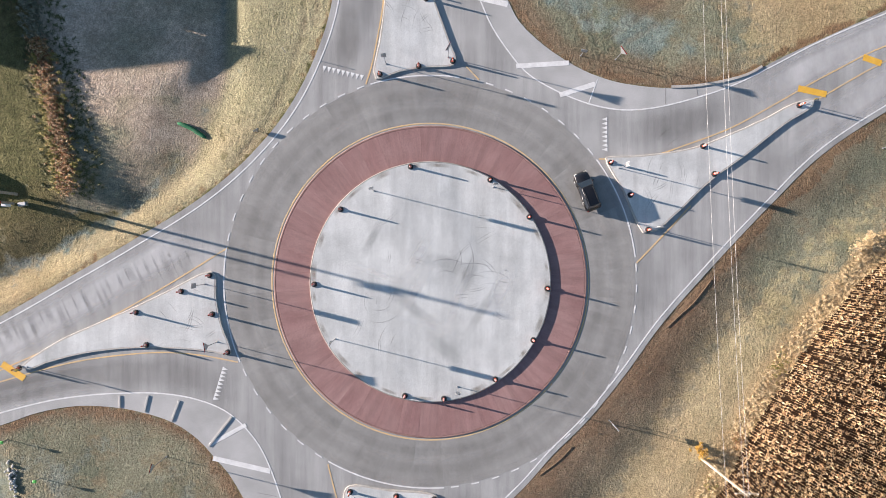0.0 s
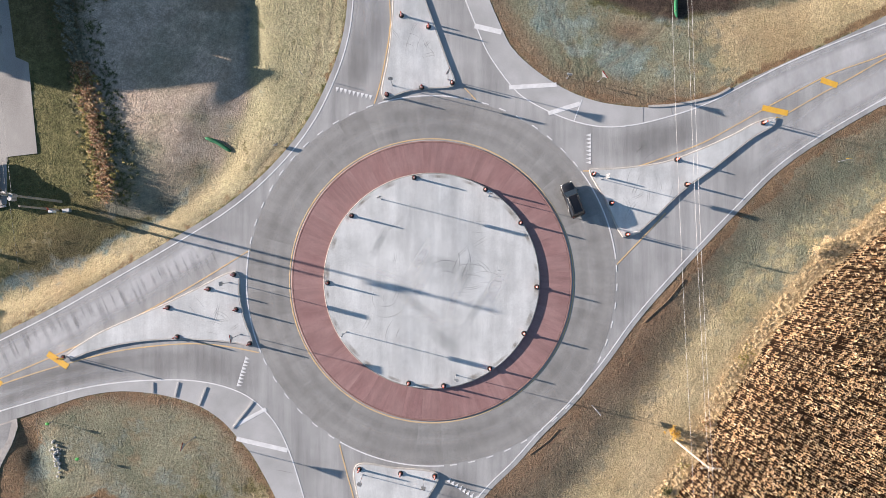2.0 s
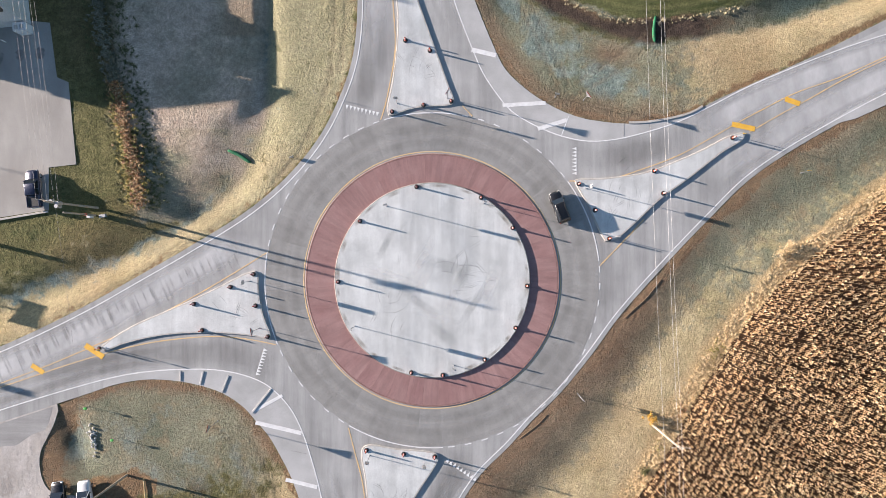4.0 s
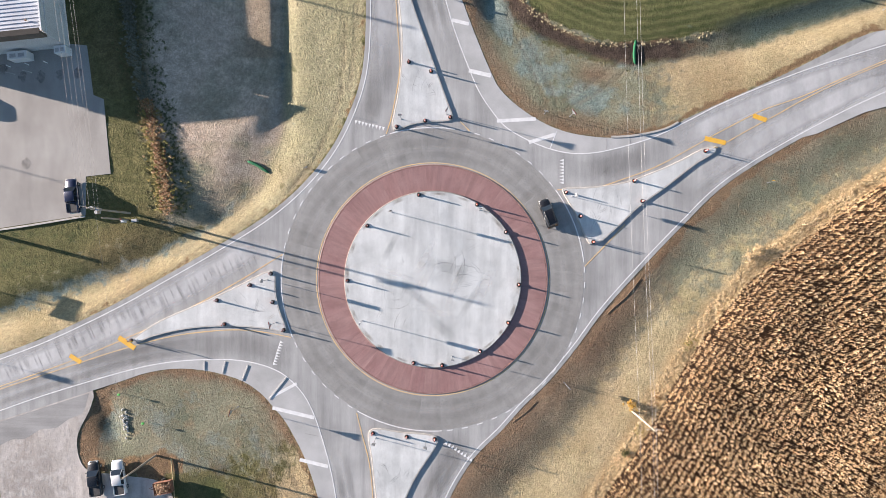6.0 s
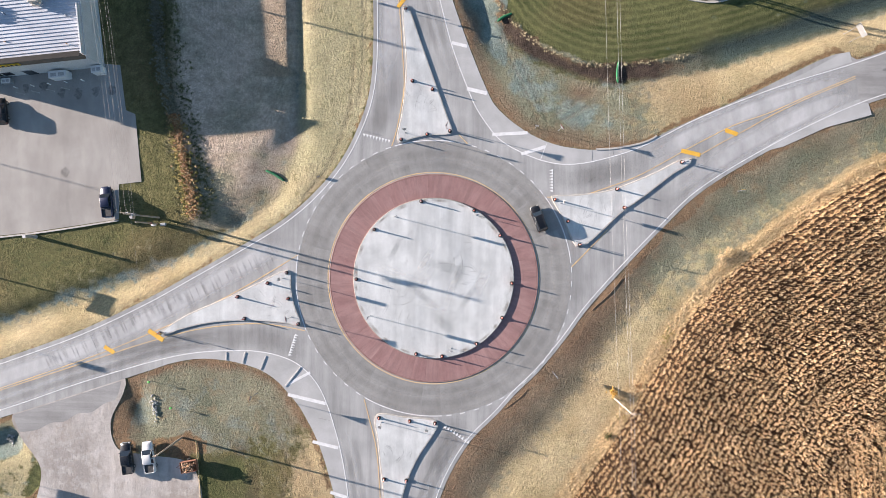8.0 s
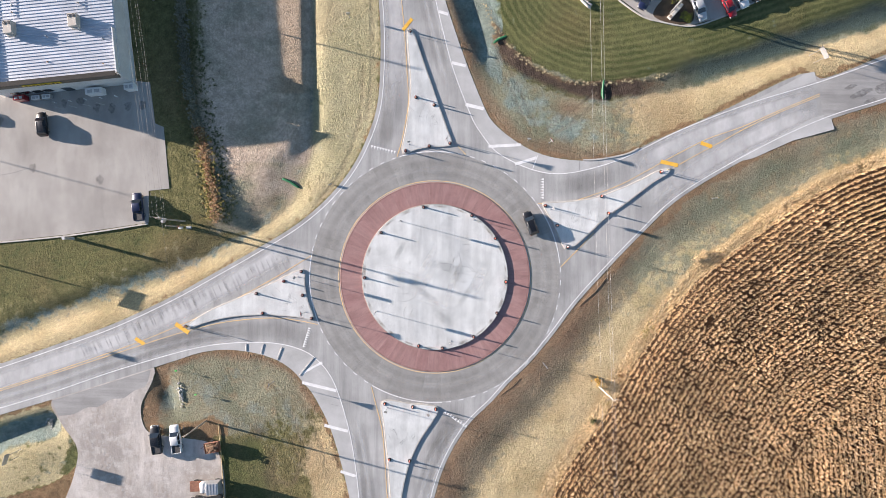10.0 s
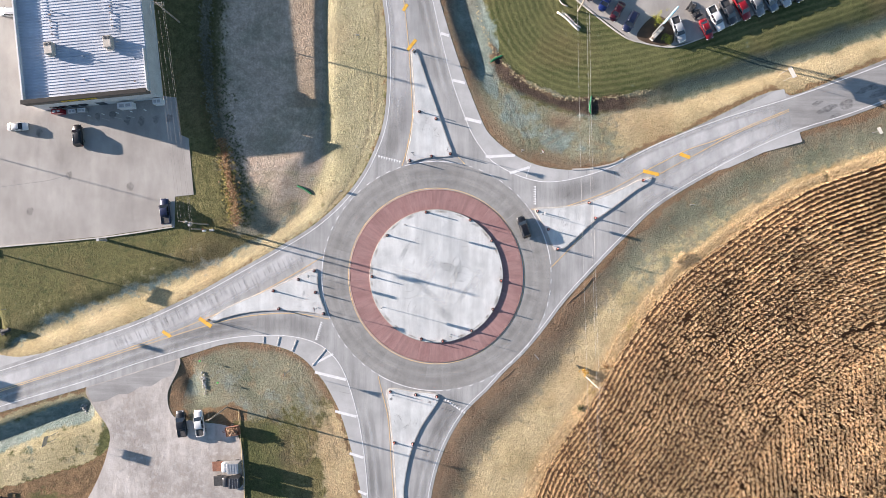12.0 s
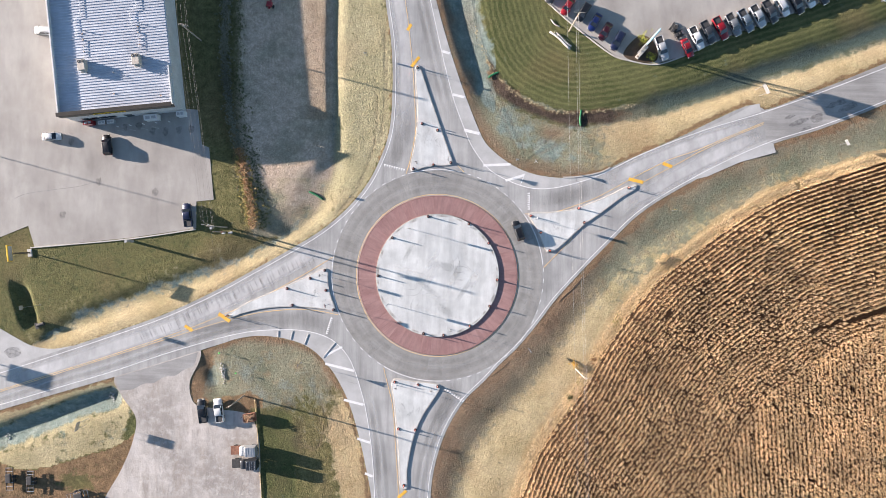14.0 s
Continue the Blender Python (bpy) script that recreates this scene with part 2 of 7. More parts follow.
# ---------------------------------------------------------------- mesh helpers
class Geo:
    """A heap of vertices and faces that becomes one mesh."""

    def __init__(self):
        self.v, self.f = [], []

    def put(self, verts, faces, m=None):
        k = len(self.v)
        self.v += [tuple(m @ Vector(p)) if m else tuple(p) for p in verts]
        self.f += [tuple(i + k for i in f) for f in faces]
        return self

    def rings(self, rings, cap=True, m=None):
        """Skin through closed rings of equal count."""
        n = len(rings[0])
        verts = [p for r in rings for p in r]
        faces = []
        for a in range(len(rings) - 1):
            for i in range(n):
                j = (i + 1) % n
                faces.append((a * n + i, a * n + j, (a + 1) * n + j, (a + 1) * n + i))
        if cap:
            faces += [tuple(range(n))[::-1], tuple(range((len(rings) - 1) * n, len(rings) * n))]
        return self.put(verts, faces, m)

    def box(self, c, s, b=0.02, m=None):
        """A box with softened edges: centre, size, edge."""
        x, y, z = (v / 2 for v in s)
        b = min(b, x * 0.8, y * 0.8, z * 0.8)

        def ring(dx, dy, h):
            q = b * 0.7
            pts = [(dx, dy - q), (dx - q, dy), (-dx + q, dy), (-dx, dy - q), (-dx, -dy + q), (-dx + q, -dy), (dx - q, -dy), (dx, -dy + q)]
            return [(c[0] + px, c[1] + py, c[2] + h) for px, py in pts]
        return self.rings([ring(x - b, y - b, -z), ring(x, y, -z + b), ring(x, y, z - b), ring(x - b, y - b, z)], True, m)

    def rod(self, a, b, r0, r1=None, n=8, m=None):
        a, b, r1 = Vector(a), Vector(b), r0 if r1 is None else r1
        q = (b - a).to_track_quat("Z", "Y")
        rr = [[p + q @ Vector((r * math.cos(6.2832 * i / n), r * math.sin(6.2832 * i / n), 0)) for i in range(n)] for p, r in ((a, r0), (b, r1))]
        return self.rings(rr, True, m)

    def pipe(self, pts, r, n=6):
        pts = [Vector(p) for p in pts]
        out = []
        for i, p in enumerate(pts):
            d = (pts[min(i + 1, len(pts) - 1)] - pts[max(i - 1, 0)]).normalized()
            q = d.to_track_quat("Z", "Y")
            out.append([p + q @ Vector((r * math.cos(6.2832 * k / n), r * math.sin(6.2832 * k / n), 0)) for k in range(n)])
        return self.rings(out)

    def slab(self, outline, z0, z1, inset=0.0):
        """An upright slab over a closed outline, hollow corners allowed."""
        n = len(outline)
        area = sum(outline[i][0] * outline[(i + 1) % n][1] - outline[(i + 1) % n][0] * outline[i][1] for i in range(n))
        if area < 0:
            outline = outline[::-1]
        tris = mathutils_fill([[Vector((x, y, 0)) for x, y in outline]])
        top = shrink(outline, inset) if inset else outline
        verts = [(x, y, z0) for x, y in outline] + [(x, y, z1 - inset) for x, y in outline]
        faces = [(i, (i + 1) % n, n + (i + 1) % n, n + i) for i in range(n)]
        k = n
        if inset:
            verts += [(x, y, z1) for x, y in top]
            faces += [(n + i, n + (i + 1) % n, 2 * n + (i + 1) % n, 2 * n + i) for i in range(n)]
            k = 2 * n
        for t in tris:
            a, b, c = (outline[i] for i in t)
            up = (b[0] - a[0]) * (c[1] - a[1]) - (b[1] - a[1]) * (c[0] - a[0]) > 0
            faces.append(tuple(k + i for i in (t if up else t[::-1])))
        return self.put(verts, faces)

    def ribbon(self, left, right, z, thick=0.006, closed=False):
        """A thin strip between two lines."""
        n = len(left)
        verts = [(x, y, z + thick) for x, y in left] + [(x, y, z + thick) for x, y in right]
        verts += [(x, y, z - 0.004) for x, y in left] + [(x, y, z - 0.004) for x, y in right]
        faces = []
        for i in range(n if closed else n - 1):
            j = (i + 1) % n
            faces += [(i, n + i, n + j, j), (2 * n + i, i, j, 2 * n + j), (n + i, 3 * n + i, 3 * n + j, n + j)]
        return self.put(verts, faces)

    def mesh(self, name, smooth=False):
        me = bpy.data.meshes.new(name)
        me.from_pydata(self.v, [], self.f)
        me.update()
        if smooth:
            me.polygons.foreach_set("use_smooth", [True] * len(me.polygons))
        return me


def mathutils_fill(loops):
    from mathutils.geometry import tessellate_polygon
    return tessellate_polygon(loops)


def thing(name, m, label, category, group="", kind=""):
    ob = new(name)
    ob.empty_display_size = 0.3
    ob.matrix_world = m
    return tagged(ob, label, category, group, kind)


def part(name, geo, material, parent=None, label="", smooth=False):
    me = geo.mesh(name, smooth)
    me.materials.append(material)
    ob = new(name, me)
    ob.parent = parent
    if label:
        ob["label"] = label
    return ob


def solid(name, geo, material, label, category, group="", kind="", smooth=False):
    return tagged(part(name, geo, material, None, "", smooth), label, category, group, kind)


# ---------------------------------------------------------------- plan helpers
def curve(points, step=1.0, closed=False):
    """A smooth line through a few corner points, at about even steps."""
    p = [np.array(q, float) for q in points]
    n = len(p)
    out = []
    for i in range(n if closed else n - 1):
        p1, p2 = p[i], p[(i + 1) % n]
        p0 = p[i - 1] if closed or i else 2 * p1 - p2
        p3 = p[(i + 2) % n] if closed or i + 2 < n else 2 * p2 - p1
        d01, d12, d23 = (max(1e-6, np.linalg.norm(b - a)) ** 0.5 for a, b in ((p0, p1), (p1, p2), (p2, p3)))
        m1 = (p2 - p1) + d12 * ((p1 - p0) / d01 - (p2 - p0) / (d01 + d12))
        m2 = (p2 - p1) + d12 * ((p3 - p2) / d23 - (p3 - p1) / (d12 + d23))
        k = max(1, int(np.linalg.norm(p2 - p1) / step))
        for j in range(k):
            t = j / k
            out.append((2 * t**3 - 3 * t**2 + 1) * p1 + (t**3 - 2 * t**2 + t) * m1 + (3 * t**2 - 2 * t**3) * p2 + (t**3 - t**2) * m2)
    if not closed:
        out.append(p[-1])
    return [tuple(q) for q in out]


def shift(line, d, closed=False):
    """The line moved d metres to its left."""
    a = np.array(line, float)
    if closed:
        t = np.roll(a, -1, 0) - np.roll(a, 1, 0)
    else:
        t = np.gradient(a, axis=0)
    t /= np.maximum(1e-9, np.linalg.norm(t, axis=1))[:, None]
    return [tuple(q) for q in a + d * np.stack([-t[:, 1], t[:, 0]], 1)]


def shrink(outline, d):
    return shift(outline, d, True)


def arc(r, a0, a1, step=1.5):
    n = max(2, int(abs(a1 - a0) / step) + 1)
    return [(r * math.cos(radians(a0 + (a1 - a0) * i / (n - 1))), r * math.sin(radians(a0 + (a1 - a0) * i / (n - 1)))) for i in range(n)]


def reach(x, y, line):
    """Distance from the points x, y to a line, and the side (positive: left of it)."""
    best = np.full(x.shape, 1e9)
    side = np.zeros(x.shape)
    for (ax, ay), (bx, by) in zip(line[:-1], line[1:]):
        dx, dy = bx - ax, by - ay
        t = np.clip(((x - ax) * dx + (y - ay) * dy) / max(1e-9, dx * dx + dy * dy), 0, 1)
        d = np.hypot(x - ax - t * dx, y - ay - t * dy)
        near = d < best
        best[near] = d[near]
        side[near] = np.sign(dx * (y - ay) - dy * (x - ax))[near]
    return best, side


def inside(x, y, outline):
    hit = np.zeros(x.shape, bool)
    for (ax, ay), (bx, by) in zip(outline, outline[1:] + outline[:1]):
        if ay != by:
            hit ^= ((ay > y) != (by > y)) & (x < (bx - ax) * (y - ay) / (by - ay) + ax)
    return hit


# ---------------------------------------------------------------- the plan (metres from the middle of the roundabout)
LINE_NW = curve([(-14.5, 95), (-12.6, 67.6), (-11.2, 58.0), (-10.7, 47.2), (-11.5, 35.0), (-14.3, 26.8), (-17.7, 20.8), (-22.6, 15.1), (-28.3, 10.3),
                 (-37.8, 4.4), (-45.7, -0.1), (-54.3, -4.9), (-67, -10.9), (-80.1, -15.7), (-94.3, -20.6), (-108.6, -25.4), (-150, -39.5)])
LINE_NE = curve([(-8.5, 95), (-2.4, 67.7), (0.8, 53.8), (3.5, 43.6), (6.5, 35.6), (8.0, 32.2), (9.9, 29.3), (12.3, 26.4), (16.2, 24.0), (20.5, 22.3), (24.3, 21.6),
                 (28.2, 21.8), (33.1, 22.9), (38.4, 24.6), (43.4, 27.0), (49.9, 30.3), (64.5, 36.1), (80.1, 41.0), (93.9, 46.0), (109.0, 51.9), (150, 68)])
EDGE_NE = curve([(-7.3, 95), (-1.0, 67.7), (1.9, 57.5), (5.8, 46.0), (10.0, 35.6), (11.4, 32.9), (13.4, 30.8), (16.2, 28.6), (19.6, 26.6), (23.4, 25.2), (26.8, 24.6),
                 (30.6, 24.3), (34.5, 24.5), (40.3, 25.8), (43.4, 27.5), (58.7, 34.4), (77.2, 42.6), (78.6, 41.4), (93.9, 46.8), (109.0, 53.0), (150, 69)])
LINE_SE = curve([(150, 62), (109.2, 43.9), (94.1, 37.8), (80.2, 33.2), (65.6, 26.3), (49.9, 16.8), (42.6, 9.9), (34.4, 1.3), (28.5, -5.4), (24.1, -11.4), (19.3, -17.2),
                 (14.9, -21.5), (11.5, -25.3), (6.4, -30.5), (1.7, -38.6), (-1.1, -47.9), (-1.9, -55.2), (-2.3, -85)])
LINE_SW = curve([(-150, -46.2), (-108.5, -33.3), (-94.3, -28.9), (-80.0, -24.5), (-65.8, -19.6), (-49.6, -15.0), (-43.9, -14.1), (-38.6, -13.8), (-33.8, -13.9), (-29.5, -14.7),
                 (-26.1, -16.1), (-23.7, -18.1), (-21.8, -20.5), (-20.4, -23.4), (-19.1, -27.2), (-17.5, -33.2), (-16.0, -42.6), (-15.0, -55.4), (-13.5, -85)])
EDGE_SW = curve([(-150, -47.5), (-108.5, -34.6), (-94.3, -30.3), (-80.0, -26.0), (-53.5, -17.5), (-49.6, -16.2), (-44.8, -15.4), (-41.0, -15.5), (-37.6, -16.0), (-32.8, -17.5), (-29.5, -19.7),
                 (-27.1, -22.4), (-25.7, -24.0), (-23.8, -27.2), (-21.8, -31.3), (-19.4, -38.8), (-17.2, -48.1), (-15.9, -55.4), (-14.4, -85)])
EDGE_NW = shift(LINE_NW, -0.8)
EDGE_SE = shift(LINE_SE, 0.7)
CORN = curve([(3, -90), (20.2, -54.9), (25.2, -42.6), (31.2, -33.6), (36.2, -26.3), (41.0, -17.2), (48.6, -6.2), (54.6, 0.6), (63.2, 7.3), (72.8, 14.3), (83.7, 20.7), (94.7, 24.9), (109.4, 29.9), (150, 42)])
SWALE_SE = curve([(1, -85), (4.1, -55.1), (8.2, -43.6), (15.1, -33.7), (22.0, -26.6), (28.8, -16.7), (34.3, -8.3), (39.8, 0.1), (48.0, 7.2), (59.0, 12.8), (72.7, 21.3), (86.4, 28.3), (109.4, 34.7), (150, 48)])
DITCH_NW = curve([(-26.5, 95), (-26.0, 67.6), (-26.1, 53.7), (-25.8, 39.8), (-26.0, 31.2), (-26.7, 25.1), (-28.5, 20.8), (-30.3, 16.5), (-33.6, 12.3), (-37.9, 9.4), (-43.6, 5.6), (-48.6, 2.7), (-54.3, 0.2), (-66, -3.6), (-80.4, -8.8), (-95.9, -16.0)])
DITCH_NE = curve([(1.0, 95), (4.5, 67.8), (7.0, 58.0), (10.2, 50.0), (15.0, 44.5), (22.0, 40.0), (30.9, 38.4), (42.0, 39.2), (56.0, 42.6), (65.6, 45.4), (73.6, 48.0), (84.6, 51.9), (94.2, 55.6), (108.9, 61.3), (150, 78)])
LAWN_NE = curve([(8.0, 95), (8.0, 67.8), (9.9, 59.5), (12.8, 52.6), (17.0, 47.1), (24.0, 43.0), (30.9, 40.9), (42.0, 41.6), (56.0, 44.9), (67.8, 48.9), (79.7, 52.9), (94.1, 57.4), (108.9, 63.0), (150, 80)])
DITCH_SW = curve([(-150, -55.0), (-108.5, -41.8), (-94.4, -36.2), (-86.0, -32.6), (-80.0, -30.8)])

# ---------------------------------------------------------------- ground
def axis(a, b, step, far):
    fine = list(np.arange(a, b + step / 2, step))
    grow, out_lo, out_hi = 3.0, [], []
    lo, hi = a, b
    while hi < far:
        lo, hi, grow = lo - grow, hi + grow, grow * 1.6
        out_lo.insert(0, lo)
        out_hi.append(hi)
    return np.array(out_lo + fine + out_hi)


YARD = [(-80, -26.2), (-58.5, -19.2), (-58.9, -21.9), (-61.3, -27.6), (-59.9, -32.5), (-54.9, -33.6), (-46.5, -35.1), (-44.4, -38.6), (-43.3, -55.8), (-42.5, -85),
        (-96, -85), (-82.3, -56.3), (-78.1, -48.9), (-75.3, -41.8), (-74.6, -36.2), (-78.2, -30.6)]
LOT_NW = [(-62.6, 40.6), (-59.6, 40.3), (-58.5, 31.8), (-56.7, 31.0), (-55.5, 18.2), (-59.8, 17.7), (-59.8, 11.1), (-76.0, 8.6), (-100.0, 6.0), (-101.6, 11.3), (-108.6, 8.4), (-125, 2),
          (-160, 0), (-160, 110), (-70.0, 110)]
LOT_NE = [(18, 78), (25.8, 67.9), (32.1, 62.4), (43.2, 54.2), (46.0, 53.4), (52.9, 52.4), (58.4, 54.0), (72.1, 60.2), (85.8, 65.1), (92.6, 67.9), (140, 88), (140, 130), (18, 130)]
MOUND_W = curve([(-73.6, -34.4), (-74.5, -39.5), (-79.6, -43.2), (-87.9, -45.9), (-96.1, -48.6), (-104.4, -49.2), (-112, -46.5)]) + [(-112, -30), (-78, -24)]
DRIVE_W = curve([(-135, -4.0), (-116.0, -10.2), (-108.6, -14.3), (-104.8, -16.4), (-100.9, -18.4), (-95.9, -19.2), (-89.4, -18.2)], 1.0) + [(-89.4, -21), (-110, -28), (-135, -36)]
ISLE_SW = curve([(-58.9, -21.9), (-61.3, -27.6), (-59.9, -32.5), (-54.9, -33.4), (-46.5, -35.1), (-44.4, -38.6), (-43.3, -55.8), (-42.5, -85)])
ALL_EDGES = (EDGE_NW, EDGE_NE, EDGE_SE, EDGE_SW)
PAVED = EDGE_NW + EDGE_SW + EDGE_SE[::-1] + EDGE_NE[::-1]


def make_ground():
    xs, ys = axis(-124, 124, 0.55, 3200), axis(-70, 84, 0.55, 3200)
    X, Y = np.meshgrid(xs, ys)
    x, y = X.ravel(), Y.ravel()
    near = (np.abs(x) < 150) & (np.abs(y) < 100)
    d_road, on_road = np.full(x.shape, 60.0), np.zeros(x.shape, bool)
    xn, yn = x[near], y[near]
    edges = {}
    for key, line in (("nw", EDGE_NW), ("ne", EDGE_NE), ("se", EDGE_SE), ("sw", EDGE_SW), ("dnw", DITCH_NW), ("dne", DITCH_NE), ("swale", SWALE_SE),
                      ("dsw", DITCH_SW), ("lawn", LAWN_NE), ("corn", CORN), ("isle", ISLE_SW)):
        edges[key] = reach(xn, yn, line[::2] if len(line) > 60 else line)
    on = inside(xn, yn, PAVED)
    dr = np.minimum.reduce([edges[k][0] for k in ("nw", "ne", "se", "sw")])
    dr[on] = 0
    lots = inside(xn, yn, LOT_NW) | inside(xn, yn, LOT_NE) | inside(xn, yn, YARD) | inside(xn, yn, DRIVE_W)
    ease = np.clip((dr - 0.8) / 3.0, 0, 1)
    z = np.full(x.shape, -0.06)
    zn = np.full(xn.shape, -0.06)
    for key, depth, wide in (("dnw", 0.85, 2.3), ("dne", 1.1, 3.6), ("swale", 0.55, 5.4), ("dsw", 1.5, 2.9)):
        bend = 1.0
        if key == "dnw":  # a long slope on the field side, a steep bank on the road side
            steep = np.clip((yn - 24) / 6, 0, 1)
            wide = np.where(edges[key][1] > 0, 3.1 - 1.3 * steep, np.clip(5.6 - (xn + 40) * -0.12, 2.6, 5.6) * (1 - steep) + 1.25 * steep)
        if key == "dne":
            bend = 1 - 0.5 * np.clip((xn - 9) / 7, 0, 1) * np.clip((54 - xn) / 10, 0, 1)
        zn -= depth * bend * np.exp(-(edges[key][0] / wide) ** 2) * (np.clip((dr - 0.8) / 7.0, 0, 1) if key == "swale" else ease)
    zn -= 1.5 * np.exp(-((xn + 102.4 + 0.3 * (yn + 9)) / 2.0) ** 4 - ((yn + 8.6) / 5.4) ** 4) * ease
    zn -= 0.6 * np.exp(-((xn + 55.6 + 0.25 * (yn + 25)) / 2.2) ** 2 - ((yn + 25.4) / 4.2) ** 2)
    rough = np.array([noise.fractal(Vector((a * 0.16, b * 0.16, 0.3)), 1.0, 2.0, 4) for a, b in zip(xn, yn)])
    tuft = np.array([noise.noise(Vector((a * 0.9, b * 0.9, 4.2))) for a, b in zip(xn, yn)])
    free = ~(on | lots)
    calm = np.minimum(edges["dne"][0], np.minimum(edges["dsw"][0], edges["dnw"][0]))
    calm = 1 - 0.85 * np.exp(-(calm / 5.0) ** 2)
    zn += np.where(free, (0.06 * rough + 0.035 * tuft) * ease * calm - 0.02, 0)
    zn += 0.06 * free * np.clip(1 - dr / 4.0, 0, 1)
    zn[lots | on] = -0.06
    z[near] = zn
    wob = 1.6 * rough

    def soft(v, w=1.2):
        return np.clip(0.5 + v / w, 0, 1)
    sgn = {k: edges[k][0] * edges[k][1] for k in edges}
    straw, seed, lawn, soil, mow, tan, shade_damp, teal, gold, rut, lifted_litter = (np.zeros(xn.shape) for _ in range(11))
    # north-west verge between the road and the ditch
    nw = soft(-sgn["nw"]) * soft(sgn["dnw"] + 1.0 + 0.5 * wob, 2.5)
    straw = np.maximum(straw, nw * (xn < 0) * (yn > -40) * (1 - 0.2 * np.clip((xn + 36) / 8, 0, 1)))
    gold = np.maximum(gold, 0.65 * nw * np.clip((-24 - xn) / 16, 0, 1))
    # seeded ground beyond that ditch as far as the weeds
    mid = soft(-sgn["dnw"] + 0.5) * soft(xn + 47 + wob, 3) * soft(26.5 - yn + wob, 3) * soft(yn - 9) * (xn < -20)
    seed = np.maximum(seed, mid * 0.9)
    straw = np.maximum(straw, 0.75 * mid * np.clip(rough + 0.75, 0, 1))
    far_mid = soft(-sgn["dnw"]) * soft(xn + 49, 4) * (yn > 24) * (xn < -20)
    seed = np.maximum(seed, far_mid * 0.95)
    # pale pinkish litter, its colour raised to brighten the building's shadow
    lifted_litter = np.maximum(far_mid * np.clip(0.85 + 0.5 * rough, 0, 1), mid * np.clip(0.45 + 0.9 * rough, 0, 0.8))
    straw = np.maximum(straw, far_mid * np.clip(0.5 + 0.4 * rough, 0, 1))
    # sunlit strip beyond the building's shadow, its warmth put into the colour
    strip = soft(-sgn["dnw"] - 1.5) * soft(7.5 + sgn["dnw"], 2) * (yn > 38) * (xn < -20)
    straw = np.maximum(straw, strip * 0.6)
    tan = np.maximum(tan, strip * 0.7)
    lifted_litter = lifted_litter * (1 - 0.5 * strip)
    # north-east: greyish seeding, turning to straw further out
    ne = soft(sgn["ne"]) * soft(-sgn["lawn"] - 0.2 * wob) * (xn > -15)
    out = np.clip((xn - 30 + 3 * wob) / 17, 0, 1)
    seed = np.maximum(seed, ne * (0.95 - 0.3 * np.clip(rough, 0, 1) * (1 - out)))
    straw = np.maximum(straw, 0.85 * ne * out * soft(-sgn["dne"] - 1.0 + 0.5 * wob, 2))
    gold = np.maximum(gold, 0.7 * ne * out)
    teal = np.maximum(teal, ne * (1 - out) * np.clip(0.62 + 0.9 * rough, 0.15, 1) * soft(edges["ne"][0] - 4.2 + wob, 3))
    tan = np.maximum(tan, 0.9 * ne * np.exp(-((xn - 27.9) / 3.4) ** 2 - ((yn - 35.3) / 1.7) ** 2))
    tan = np.maximum(tan, 0.75 * ne * soft(3.0 - edges["ne"][0] + 1.2 * wob, 2.0) * np.clip((44 - xn) / 12, 0, 1))
    # south-east: seeding by the road, straw towards the corn
    se = soft(sgn["se"]) * soft(sgn["corn"] + 1.0)
    far = soft(-sgn["swale"] - 0.5 + 0.6 * wob, 6)
    up = np.clip((yn + 12) / 14, 0, 1)
    seed = np.maximum(seed, se)
    pink = 0.62 * mid * np.clip(0.3 + 1.2 * rough, 0, 1)
    tan = tan + pink + se * (1 - up) * (0.62 - 0.5 * far) + 0.5 * se * soft(3.4 - dr + wob, 3)
    gold = np.maximum(gold, se * far * (0.5 - 0.3 * up))
    tan = np.clip(tan, 0, 0.85)
    straw = np.maximum(straw, se * far * (0.8 - 0.35 * up))
    straw = np.maximum(straw, soft(2.6 - edges["corn"][0] + 0.5 * wob, 1.5) * (sgn["corn"] > -1.2))
    gold = np.maximum(gold, soft(3.2 - edges["corn"][0], 1.5))
    # south-west corner
    sw = soft(-sgn["sw"]) * soft(sgn["isle"]) * (xn < 0) * (xn > -62) * (yn < 0)
    seed = np.maximum(seed, sw * soft(yn + 36 + 3 * wob - 0.6 * (xn + 40), 22))
    rim_sw = sw * soft(3.2 + 5.0 * np.clip((-31 - yn) / 10, 0, 1) - edges["sw"][0] + wob, 3)
    south = np.clip((-25 - yn) / 8, 0, 1)
    straw = np.maximum(straw, rim_sw * 0.9 * south)
    gold = np.maximum(gold, rim_sw * south)
    tan = np.maximum(tan, 0.7 * sw * soft(1.7 - edges["sw"][0] + 0.9 * wob, 1.6) * (1 - south))
    drain = np.exp(-((xn + 54.8) / 3.2) ** 2 - ((yn + 24.6) / 3.6) ** 2)
    tan = np.maximum(tan, 0.5 * sw * soft(-54.5 - xn + 1.6 * wob, 4)) * (1 - drain)
    teal = np.maximum(teal, 0.6 * sw * drain)
    teal = np.maximum(teal, sw * (1 - rim_sw) * np.clip(0.2 + 0.6 * rough, 0, 0.42) * soft(yn + 34, 6))
    soil = np.maximum(soil, sw * soft(3.6 - edges["isle"][0] + 1.9 * wob, 2.5) * 0.85 * (xn < -43) * (yn > -37))
    green = sw * soft(9.6 - edges["isle"][0] + 0.8 * wob, 2.0) * soft(-33.4 - yn, 2.5) * (xn > -46)
    lawn = np.maximum(lawn, green * 0.75)
